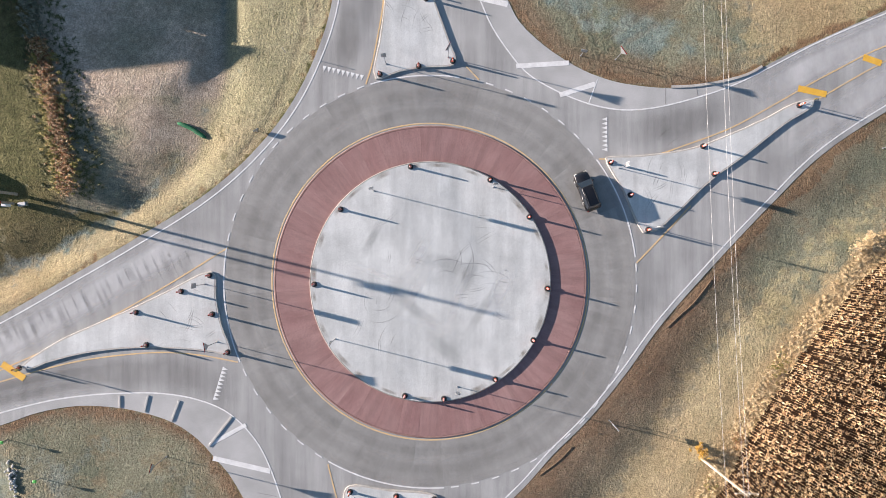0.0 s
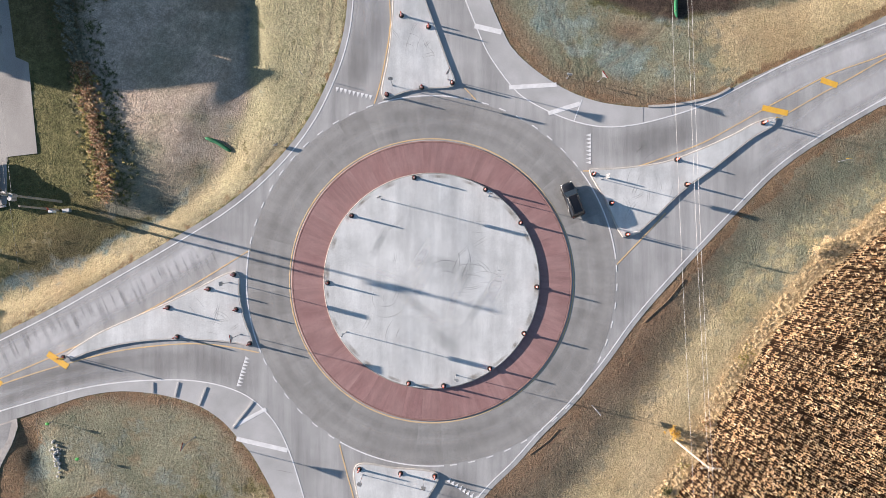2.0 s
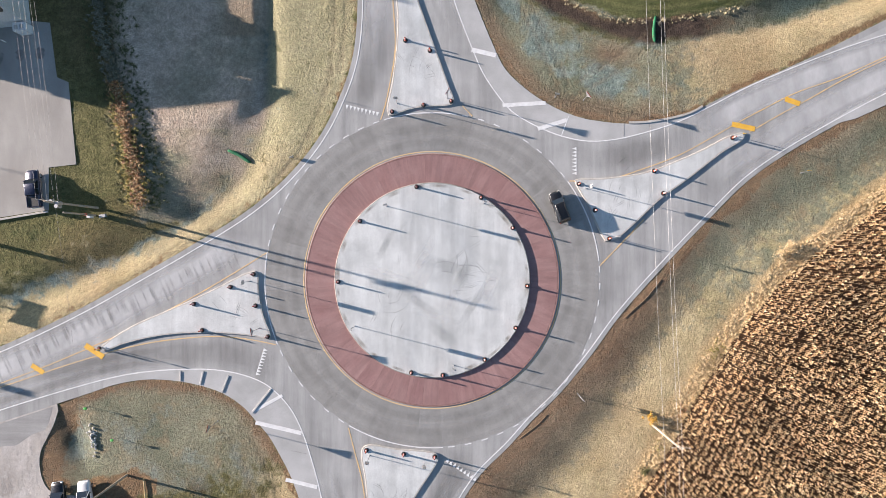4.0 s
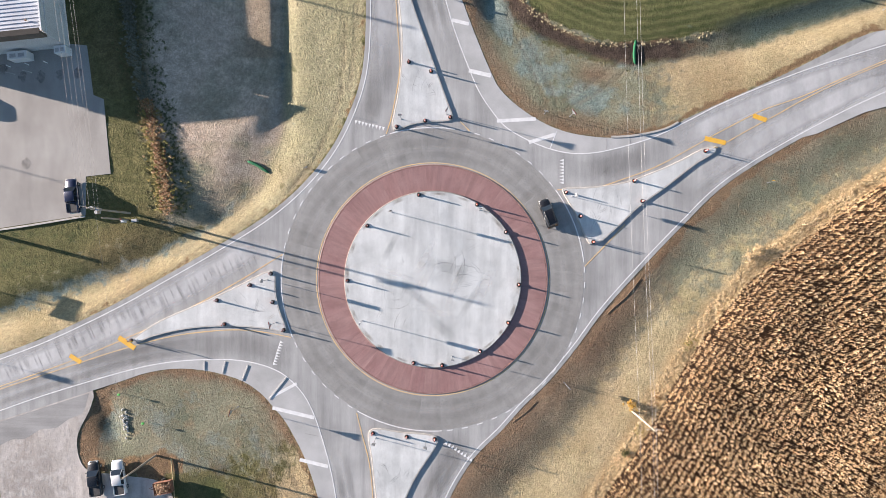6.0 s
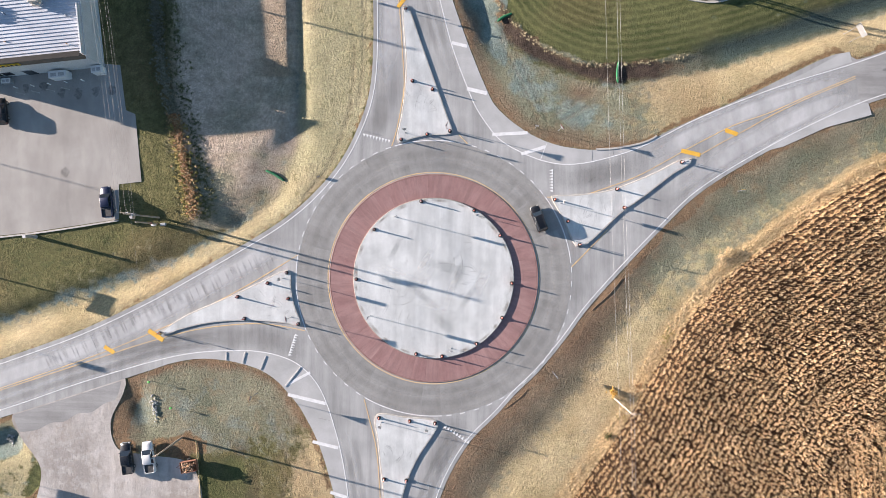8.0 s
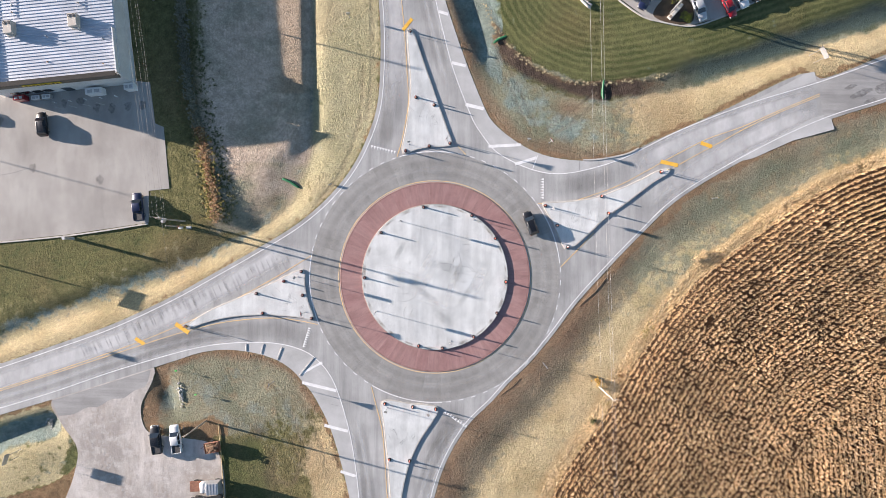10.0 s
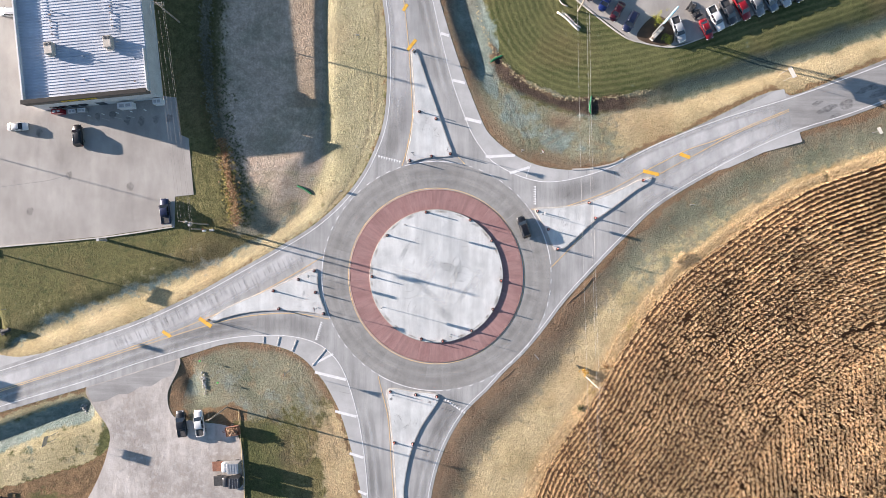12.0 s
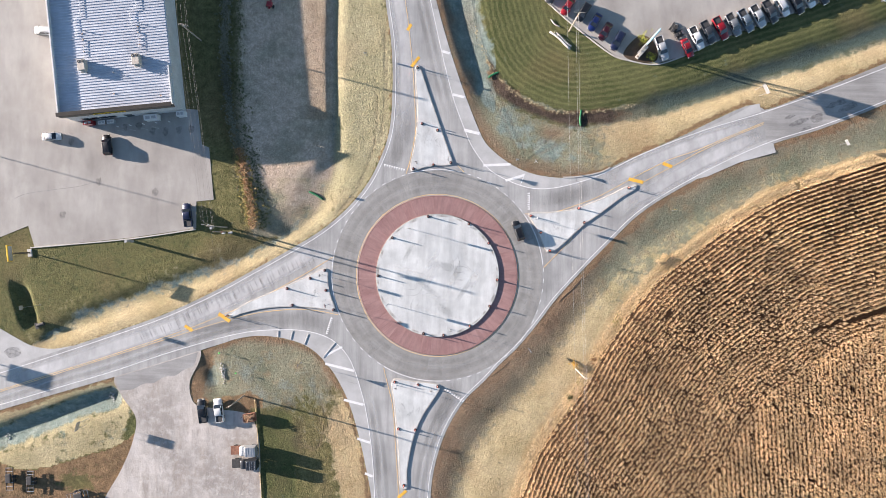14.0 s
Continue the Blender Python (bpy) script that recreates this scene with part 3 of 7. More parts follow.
    seed, soil, straw = seed * (1 - green), soil * (1 - green), straw * (1 - 0.9 * green)
    # west of the yard
    wy = soft(-sgn["sw"]) * (xn < -72) * (yn < -20)
    seed = np.maximum(seed, wy * soft(np.where(inside(xn, yn, MOUND_W), 2.0, -2.0), 1.0) * 0.6)
    soil = np.maximum(soil, wy * soft(np.where(inside(xn, yn, MOUND_W), -2.0, 2.0), 3) * 0.85)
    rim, _ = reach(xn, yn, MOUND_W[:7])
    rim = wy * inside(xn, yn, MOUND_W) * soft(2.6 - rim + wob, 2.0) * (yn < -35)
    lawn = np.maximum(lawn, rim * 0.9)
    seed = seed * (1 - rim)
    lawn = np.maximum(lawn, wy * np.exp(-((xn + 89.4) / 4.5) ** 2 - ((yn + 52.4) / 2.2) ** 2) * 1.1)
    soil = soil * (1 - np.exp(-((xn + 89.4) / 4.5) ** 2 - ((yn + 52.4) / 2.2) ** 2))
    patchy = np.clip(0.55 + 1.1 * rough, 0, 1)
    tan = np.maximum(tan, 0.18 * sw * patchy)
    straw = np.maximum(straw, (0.55 + 0.3 * patchy) * (wy * inside(xn, yn, MOUND_W))) * (1 - rim)
    teal = np.maximum(teal, 0.3 * (1 - patchy) * wy * inside(xn, yn, MOUND_W))
    gold = np.maximum(gold, 0.3 * wy)
    straw = np.maximum(straw, wy * soft(2.6 - edges["sw"][0] + 0.5 * wob, 1))
    # lawn, mown in lines along its edge
    lawn = np.maximum(lawn, soft(sgn["lawn"], 1.0) * (xn > 0))
    mow = edges["lawn"][0]
    lawn = np.maximum(lawn, 0.42 * soft(-sgn["dnw"] - 6) * (xn < -46) * (yn < 14) * (yn > -25))
    low = soft(-sgn["dnw"]) * (xn < -44) * (yn < 13) * (yn > -25)
    straw = np.maximum(straw, low * patchy * 0.28 * soft(6.5 - edges["dnw"][0] + wob, 5))
    # disturbed earth beside the paving, under the corn and in the north-east ditch
    soil = np.maximum(soil, soft(1.1 + 0.7 * (sgn["se"] > 0) * (xn > 0) - dr + 0.6 * wob, 1.2) * free * 0.78 * (1 - 0.6 * nw))
    soil = np.maximum(soil, soft(1.3 - np.abs(sgn["lawn"] + 1.6) + 0.6 * wob, 1.2) * np.clip((xn - 10) / 4, 0, 1) * np.clip((50 - xn) / 12, 0, 1))
    wet = soft(1.8 - np.abs(sgn["lawn"] + 2.6) + 0.8 * wob, 1.6) * np.clip((xn - 11) / 4, 0, 1) * np.clip((42 - xn) / 8, 0, 1)
    peat = soft(1.5 - np.abs(sgn["lawn"] + 2.0) + 0.7 * wob, 1.0) * np.clip((xn - 11) / 3, 0, 1) * np.clip((50 - xn) / 8, 0, 1)
    crest = soft(1.5 - np.abs(edges["isle"][0] - 10.4 + 1.2 * wob), 1.2) * soft(-31.5 - yn, 2.5) * soft(yn + 44, 5) * sw * (xn > -46)
    peat = np.maximum(peat, 0.5 * crest * np.clip(0.6 + rough, 0, 1))
    peat = np.maximum(peat, 0.28 * (xn < 14) * soft(yn - 38, 6) * ne * np.maximum(soft(3.4 - edges["ne"][0] + 0.8 * wob, 2.0), soft(2.6 + sgn["lawn"] + wob, 2.0)))
    straw = straw * (1 - 0.9 * (xn < 14) * soft(yn - 38, 6) * ne)
    seed = seed * (1 - wet)
    straw = straw * (1 - 0.6 * wet)
    # shade along the lawn's foot, put into the ground colour, besides the wet earth
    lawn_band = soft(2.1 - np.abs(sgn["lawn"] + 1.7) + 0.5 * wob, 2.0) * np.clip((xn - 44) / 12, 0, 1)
    shade_damp = np.maximum.reduce([lawn_band, soft(2.0 - edges["dnw"][0] + wob, 2.5) * (yn > 4) * 0.25, 
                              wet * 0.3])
    # teal ditch beds; along the north-west ditch its shade is tinted in
    teal = np.maximum.reduce([teal, soft(5.0 - edges["dne"][0] + wob, 3) * (xn < 14) * (yn > 40), soft(2.4 - edges["dsw"][0] + 0.6 * wob, 2) * (xn < -78), soft(2.0 - edges["dnw"][0] + wob, 2.2) * 0.75])
    bed = np.maximum(soft(2.6 - edges["dsw"][0] + 0.6 * wob, 2) * (xn < -78), 0.3 * soft(1.2 - edges["dnw"][0] + 0.6 * wob, 2) * (xn < -34))
    teal = np.maximum(teal, 1.2 * bed)
    straw, tan, soil, gold = straw * (1 - bed), tan * (1 - bed), soil * (1 - bed), gold * (1 - bed)
    for line in RUTS:
        d, _ = reach(xn, yn, line)
        rut = np.maximum(rut, free * np.exp(-(d / 0.45) ** 2))
    straw, seed = straw * (1 - lawn_band), seed * (1 - 0.8 * lawn_band)
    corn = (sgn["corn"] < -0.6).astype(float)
    verts = np.stack([x, y, z], 1)
    nx, ny = len(xs), len(ys)
    i = np.arange(nx * ny).reshape(ny, nx)
    quads = np.stack([i[:-1, :-1], i[:-1, 1:], i[1:, 1:], i[1:, :-1]], -1).reshape(-1, 4)
    me = bpy.data.meshes.new("ground")
    me.vertices.add(len(verts))
    me.vertices.foreach_set("co", verts.ravel())
    me.loops.add(quads.size)
    me.loops.foreach_set("vertex_index", quads.ravel().astype(np.int32))
    me.polygons.add(len(quads))
    me.polygons.foreach_set("loop_start", np.arange(0, quads.size, 4, dtype=np.int32))
    me.polygons.foreach_set("use_smooth", np.ones(len(quads), bool))
    me.update()
    for key, val, rest in (("straw", straw, 0), ("seed", seed, 0), ("lawn", lawn, 0.3), ("soil", soil, 0), ("mow", mow, 0), ("corn", corn, 0), ("tan", tan, 0), ("shade_damp", shade_damp, 0), ("away", dr, 0), ("teal", teal, 0), ("gold", gold, 0), ("rut", rut, 0), ("peat", peat, 0), ("lifted_litter", lifted_litter, 0)):
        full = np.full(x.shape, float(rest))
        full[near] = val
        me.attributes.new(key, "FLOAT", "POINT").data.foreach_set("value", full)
    m, nt, bsdf = nodes_of("ground_cover")

    def attr(key):
        a = nt.nodes.new("ShaderNodeAttribute")
        a.attribute_name = key
        return a.outputs["Fac"]

    def math2(op, a, b):
        n = nt.nodes.new("ShaderNodeMath")
        n.operation = op
        for k, v in enumerate((a, b)):
            if isinstance(v, (int, float)):
                n.inputs[k].default_value = v
            else:
                nt.links.new(v, n.inputs[k])
        return n.outputs[0]
    broad, mid_n, fine = noisy(nt, 0.11), noisy(nt, 0.6, 5, 0.6), noisy(nt, 6.5, 3.0, 0.6)
    blur = span(nt, mid_n, 0.3, 0.7, -0.35, 0.35)

    def cover(key, a, b, n):
        k = span(nt, math2("ADD", attr(key), blur), 0.35, 0.65)
        return k, mixer(nt, span(nt, n, 0.35, 0.65), a, b)
    col = mixer(nt, span(nt, mid_n, 0.35, 0.65), (0.105, 0.105, 0.042), (0.185, 0.168, 0.075))
    k, c = cover("lawn", (0.066, 0.079, 0.029), (0.110, 0.116, 0.048), broad)
    stripe = math2("SINE", math2("MULTIPLY", math2("ADD", attr("mow"), span(nt, mid_n, 0, 1, -0.7, 0.7)), 4.6), 0.0)
    k2 = math2("MULTIPLY", span(nt, stripe, -0.6, 0.9, 0.0, 0.48), span(nt, attr("lawn"), 0.8, 0.95))
    c = mixer(nt, k2, c, (0.185, 0.178, 0.078))
    col = mixer(nt, k, col, c)
    k, c = cover("seed", (0.175, 0.19, 0.13), (0.265, 0.258, 0.18), broad)
    c = mixer(nt, span(nt, noisy(nt, 0.25, 5, 0.7), 0.52, 0.68, 0, 0.6), c, (0.30, 0.22, 0.13))
    col = mixer(nt, k, col, c)
    patch = span(nt, math2("ADD", attr("teal"), span(nt, noisy(nt, 0.35, 5, 0.65), 0.3, 0.7, -0.4, 0.4)), 0.3, 0.75)
    col = mixer(nt, patch, col, mixer(nt, span(nt, mid_n, 0.35, 0.65), (0.165, 0.215, 0.19), (0.265, 0.315, 0.275)))
    k, c = cover("straw", (0.315, 0.285, 0.165), (0.42, 0.375, 0.235), broad)
    c = mixer(nt, span(nt, mid_n, 0.5, 0.7, 0, 0.5), c, (0.30, 0.285, 0.155))
    c = mixer(nt, math2("MULTIPLY", attr("gold"), span(nt, mid_n, 0.35, 0.65, 0.95, 0.6)), c, mixer(nt, span(nt, broad, 0.35, 0.65), (0.39, 0.28, 0.145), (0.53, 0.40, 0.23)))
    col = mixer(nt, k, col, c)
    k, c = cover("soil", (0.14, 0.095, 0.055), (0.25, 0.165, 0.09), mid_n)
    col = mixer(nt, k, col, c)
    col = mixer(nt, attr("tan"), col, mixer(nt, span(nt, broad, 0.35, 0.65), (0.185, 0.125, 0.082), (0.26, 0.18, 0.118)))
    col = mixer(nt, span(nt, noisy(nt, 0.045, 3, 0.5), 0.52, 0.66, 0, 0.35), col, mixer(nt, 0.6, col, (0.30, 0.17, 0.10)))
    # litter tone, lightened beyond its own colour where the field lies shaded
    col = mixer(nt, attr("lifted_litter"), col, mixer(nt, span(nt, mid_n, 0.35, 0.65), (0.42, 0.33, 0.25), (0.57, 0.465, 0.37)))
    drill = math2("SINE", math2("MULTIPLY", math2("ADD", attr("away"), span(nt, mid_n, 0, 1, -0.04, 0.04)), 8.4), 0.0)
    drill = math2("MULTIPLY", drill, span(nt, noisy(nt, 0.22, 3, 0.5), 0.45, 0.62, 0.0, 1.0))
    drill = math2("MULTIPLY", drill, span(nt, attr("lawn"), 0.2, 0.5, 1.0, 0.0))
    # dark teal for that painted shade and for wet earth
    col = mixer(nt, attr("shade_damp"), col, (0.06, 0.086, 0.076))
    col = mixer(nt, attr("peat"), col, mixer(nt, span(nt, mid_n, 0.35, 0.65), (0.045, 0.034, 0.027), (0.085, 0.062, 0.048)))
    col = mixer(nt, math2("MULTIPLY", attr("rut"), span(nt, noisy(nt, 0.5, 4, 0.6), 0.35, 0.6, 0.1, 0.6)), col, (0.155, 0.12, 0.08))
    # soil under the corn, its colour darkened to carry the shade between rows
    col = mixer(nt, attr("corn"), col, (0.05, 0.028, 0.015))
    tone = math2("MULTIPLY", math2("MULTIPLY", span(nt, fine, 0.3, 0.7, 0.60, 1.40), span(nt, noisy(nt, 1.7, 5, 0.65), 0.3, 0.7, 0.80, 1.20)), span(nt, drill, -1, 1, 0.94, 1.06))
    vm = nt.nodes.new("ShaderNodeVectorMath")
    vm.operation = "SCALE"
    nt.links.new(col, vm.inputs[0])
    nt.links.new(tone, vm.inputs["Scale"])
    nt.links.new(vm.outputs[0], bsdf.inputs["Base Color"])
    bsdf.inputs["Roughness"].default_value = 0.95
    bsdf.inputs["Specular IOR Level"].default_value = 0.15
    h = math2("ADD", math2("ADD", math2("MULTIPLY", noisy(nt, 4.2, 4, 0.6), 1.3), fine), math2("MULTIPLY", drill, 0.05))
    clod = math2("MULTIPLY", noisy(nt, 2.4, 5, 0.66), span(nt, noisy(nt, 0.16, 3, 0.5), 0.40, 0.62, 0.9, 3.0))
    h = math2("ADD", h, clod)
    h = math2("SUBTRACT", h, math2("MULTIPLY", attr("rut"), 0.8))
    h = math2("MULTIPLY", h, span(nt, attr("straw"), 0.2, 0.8, 1.0, 0.6))
    h = math2("MULTIPLY", h, span(nt, attr("lawn"), 0.3, 1.0, 1.0, 0.35))
    bumped(nt, bsdf, h, 1.0, 0.15)
    me.materials.append(m)
    LAND["grid"] = (xs, ys, z.reshape(ny, nx))
    for key, val in (("straw", straw * (shade_damp < 0.2)), ("seed", np.maximum(seed, teal) * (shade_damp < 0.4)), ("lawn", lawn), ("soil", soil), ("free", free * (corn < 0.5) * (lifted_litter < 0.35) * (lawn_band < 0.15) * (shade_damp < 0.3) * (peat < 0.4) * (rut < 0.5)), ("road", dr)):
        full = np.zeros(x.shape)
        full[near] = val
        LAND[key] = full.reshape(ny, nx)
    tagged(new("ground", me), "dry grass, straw-covered seeding and bare earth around the junction", "ground", kind="structure")


LAND = {}
# tracks that vehicles left in the seeded corners
RUTS = [curve(q) for q in (
    [(12.8, 45.8), (16.2, 37.9), (18.4, 33.0), (20.2, 28.9)], [(14.3, 46.0), (17.9, 38.0), (21.4, 30.2)], [(34.2, 36.8), (28.6, 32.3), (21.8, 28.4)], [(33.2, 38.4), (27.4, 33.8), (22.4, 30.6)],
    [(26.6, -10.4), (31.0, -4.0), (38.0, 3.4)],
    [(-30.2, -22.2), (-27.0, -27.2), (-23.8, -34.4), (-22.0, -42.0)], [(-34.8, -21.6), (-30.4, -27.0), (-27.4, -35.0)], [(-29.6, -34.0), (-28.0, -38.6), (-29.8, -43.4), (-33.4, -42.0)],
    [(-14.4, 33.0), (-13.2, 44.0), (-13.6, 60.0)], [(-17.4, 27.0), (-15.6, 33.6), (-15.2, 44.0)], [(-24.4, 15.6), (-20.4, 20.6), (-17.8, 26.0)])]
make_ground()


def ground_at(x, y):
    """Height of the ground under a spot."""
    xs, ys, z = LAND["grid"]
    i, j = int(np.clip(np.searchsorted(xs, x) - 1, 0, len(xs) - 2)), int(np.clip(np.searchsorted(ys, y) - 1, 0, len(ys) - 2))
    u, v = (x - xs[i]) / (xs[i + 1] - xs[i]), (y - ys[j]) / (ys[j + 1] - ys[j])
    return float((1 - v) * ((1 - u) * z[j, i] + u * z[j, i + 1]) + v * ((1 - u) * z[j + 1, i] + u * z[j + 1, i + 1]))


# ---------------------------------------------------------------- paving
pavement = solid("pavement", Geo().slab(PAVED, -0.35, 0.0), M["road"], "grey new concrete roadway of a four-armed roundabout", "road", kind="structure")
ASPHALT = [(78.7, 42.0)] + [p for p in EDGE_NE if p[0] > 79.5] + [p for p in EDGE_SE if p[0] > 82.3] + [(82.0, 33.2), (80.5, 33.4)]
solid("road", Geo().slab(ASPHALT, -0.3, 0.008), M["asphalt"], "worn grey asphalt of the old road", "road", kind="structure")


def between(a, b, lo, hi):
    return [p for p in a if lo(p)] + [p for p in b if hi(p)][::-1]


gore_ne = between(EDGE_NE, LINE_NE, lambda p: -2 < p[0] < 43 and p[1] < 66, lambda p: -2 < p[0] < 43 and p[1] < 66)
solid("gore", Geo().slab(gore_ne, -0.2, 0.006), M["gore"], "pale concrete apron beside the north-east turn", "pavement", kind="structure")
gore_sw = between(EDGE_SW, LINE_SW, lambda p: p[0] > -52 and p[1] > -60, lambda p: p[0] > -52 and p[1] > -60)
solid("gore", Geo().slab(gore_sw, -0.2, 0.006), M["gore"], "pale concrete apron beside the south-west turn", "pavement", kind="structure")
solid("parking_lot", Geo().slab(LOT_NW, -0.3, -0.01), M["lot"], "pale concrete car park beside the metal building", "parking lot", kind="structure")
solid("parking_lot", Geo().slab(LOT_NE, -0.3, 0.02), M["lot"], "pale concrete car park of a vehicle dealer", "parking lot", kind="structure")
solid("gravel_yard", Geo().slab(curve(YARD, 1.0, True), -0.3, -0.005), M["gravel"], "pale rutted gravel yard and driveway", "yard", kind="structure")

solid("driveway", Geo().slab([(-80.0, -26.2), (-73.2, -24.1), (-59.2, -19.6), (-59.8, -22.0)] + curve([(-60.4, -23.2), (-62.6, -24.0), (-65.0, -25.6), (-67.4, -25.8), (-70.2, -27.4), (-72.6, -27.6), (-75.4, -29.0), (-78.6, -29.4)], 0.7), -0.2, 0.0005), M["asphalt"], "worn grey driveway mouth between the road and the gravel yard", "driveway", kind="structure")


solid("driveway", Geo().slab(DRIVE_W, -0.3, -0.004), M["gore"], "pale concrete driveway mouth off the west arm", "driveway", kind="structure")


def kerb_along(name, line, wide, z, label):
    g = Geo()
    a, b = np.array(line), np.array(shift(line, wide))
    n = len(a)
    rows = [[(x, y, -0.2) for x, y in a], [(x, y, z - 0.02) for x, y in a], [(x, y, z) for x, y in a + (b - a) * 0.15], [(x, y, z) for x, y in b], [(x, y, -0.2) for x, y in b]]
    verts = [p for r in rows for p in r]
    faces = [(k * n + i, k * n + i + 1, (k + 1) * n + i + 1, (k + 1) * n + i) for k in range(4) for i in range(n - 1)]
    g.put(verts, faces)
    return solid(name, g, M["kerb"], label, "kerb", kind="structure")


kerb_along("kerb", [p for p in EDGE_NE if 29.6 < p[0] < 43.2 and p[1] < 40], 0.35, 0.13, "pale concrete kerb round the north-east corner")
kerb_along("kerb", curve([(-101.0, 6.0), (-76.0, 8.5), (-59.8, 11.0)]), -0.3, 0.14, "pale kerb along the edge of the car park")
kerb_along("kerb", curve(LOT_NE[1:11]), -0.3, 0.16, "pale kerb along the edge of the dealer's car park")

# ---------------------------------------------------------------- roundabout
SHARED = {}


def sector(r0, r1, span_deg, z0, z1, gap=0.006):
    a0, a1 = gap / r0, radians(span_deg) - gap / r0
    n = 5
    inner = [(r0 * math.cos(a0 + (a1 - a0) * i / n), r0 * math.sin(a0 + (a1 - a0) * i / n)) for i in range(n + 1)]
    outer = [(r1 * math.cos(a0 + (a1 - a0) * i / n), r1 * math.sin(a0 + (a1 - a0) * i / n)) for i in range(n + 1)]
    g = Geo()
    m = n + 1
    v = [(x, y, z1) for x, y in inner + outer] + [(x, y, z0) for x, y in inner + outer]
    f = [(i, m + i, m + i + 1, i + 1) for i in range(n)]
    f += [(i, i + 1, 2 * m + i + 1, 2 * m + i) for i in range(n)] + [(m + i + 1, m + i, 3 * m + i, 3 * m + i + 1) for i in range(n)]
    f += [(0, 2 * m, 3 * m, m), (n, m + n, 3 * m + n, 2 * m + n)]
    return g.put(v, f)


def ring_of(name, count, r0, r1, z0, z1, material, parent):
    me = sector(r0, r1, 360 / count, z0, z1).mesh(name)
    me.materials.append(material)
    for i in range(count):
        ob = new(name, me)
        ob.parent = parent
        ob.matrix_world = pose(0, 0, 0, 0, 0, 360 / count * i + 3.5)


def ring_strip(r0, r1, z0, z1, n=180):
    def c(r, z):
        return [(r * math.cos(6.283185 * i / n), r * math.sin(6.283185 * i / n), z) for i in range(n)]
    b = (z1 - z0) * 0.25
    return Geo().rings([c(r1, z0), c(r1, z1 - b), c(r1 - b, z1), c(r0 + b, z1), c(r0, z1 - b), c(r0, z0)], False)


apron = thing("truck_apron", pose(0, 0, 0), "red concrete truck apron round the central island", "truck apron", kind="structure")
part("bedding", ring_strip(15.2, 19.55, -0.1, 0.095), M["red_joint"], apron)
part("kerb", ring_strip(19.5, 19.75, -0.1, 0.11), M["red_kerb"], apron, "dusty red rounded concrete kerb")
part("edge_line", ring_strip(19.92, 20.10, -0.05, 0.016), M["yellow"], apron, "yellow painted line")
isle = thing("central_island", pose(0, 0, 0), "raised pale concrete disc in the middle of the roundabout", "traffic island", kind="structure")
part("kerb", ring_strip(15.0, 15.2, -0.1, 0.385), M["isle_kerb"], isle, "low concrete kerb")
part("bedding", Geo().slab(arc(15.02, 0, 358, 2), 0.0, 0.375), M["pale_joint"], isle)


def clip(poly, r, n=96):
    for k in range(n):
        nx, ny = math.cos(6.283185 * k / n), math.sin(6.283185 * k / n)
        out = []
        for i in range(len(poly)):
            a, b = poly[i - 1], poly[i]
            da, db = a[0] * nx + a[1] * ny - r, b[0] * nx + b[1] * ny - r
            if (da <= 0) != (db <= 0):
                t = da / (da - db)
                out.append((a[0] + t * (b[0] - a[0]), a[1] + t * (b[1] - a[1])))
            if db <= 0:
                out.append(b)
        poly = out
        if not poly:
            return poly
    return poly


# ---------------------------------------------------------------- splitter islands
def splitter(points, label, height=0.20):
    line = curve(points, 0.8, True)
    n = len(line)
    if sum(line[i][0] * line[(i + 1) % n][1] - line[(i + 1) % n][0] * line[i][1] for i in range(n)) < 0:
        line = line[::-1]
    ob = thing("traffic_island", pose(0, 0, 0), label, "traffic island", "splitter islands", "structure")
    part("kerb", Geo().slab(line, -0.1, height, 0.04), M["kerb"], ob, "pale concrete kerb")
    part("paving", Geo().slab(shrink(line, 0.22), 0.0, height + 0.008), M["island"], ob, "pale smudged concrete paving")


splitter([(-27.6, 1.5), (-27.1, 1.0), (-27.0, -1.9), (-26.3, -5.3), (-25.2, -8.4), (-25.3, -9.1), (-27.5, -8.7), (-32.8, -8.2), (-38.6, -8.2), (-43.8, -8.8), (-48.6, -10.0), (-50.7, -10.8), (-51.5, -10.4),
          (-47.2, -7.3), (-41.9, -4.9), (-37.5, -3.0), (-32.7, -0.7), (-28.9, 1.2)], "raised triangular concrete island in the west arm")
splitter([(-5.2, 51.7), (-2.7, 45.3), (-0.4, 38.8), (2.8, 29.9), (3.5, 28.0), (3.1, 27.3), (2.2, 27.1), (-0.7, 27.0), (-3.7, 26.5), (-6.7, 25.6), (-7.0, 26.5), (-6.1, 31.2), (-5.3, 39.7), (-5.8, 51.4)],
         "raised triangular concrete island in the north arm")
splitter([(22.2, 15.5), (26.7, 15.8), (33.0, 16.7), (38.3, 18.6), (42.6, 20.5), (46.1, 22.3), (48.7, 22.8), (48.5, 21.9), (45.1, 19.7), (40.2, 15.9), (35.4, 12.4), (31.5, 8.7), (28.4, 6.2), (26.9, 6.0),
          (26.2, 7.1), (24.3, 11.4), (22.4, 14.8)], "raised triangular concrete island in the east arm")
splitter([(-10.8, -25.9), (-5.2, -26.2), (0.7, -27.0), (0.9, -27.8), (-3.4, -34.9), (-5.6, -40.6), (-7.0, -48.2), (-7.2, -53.0), (-8.4, -53.0), (-9.2, -45), (-9.7, -38.7), (-10.5, -31.2)],
         "raised triangular concrete island in the south arm")


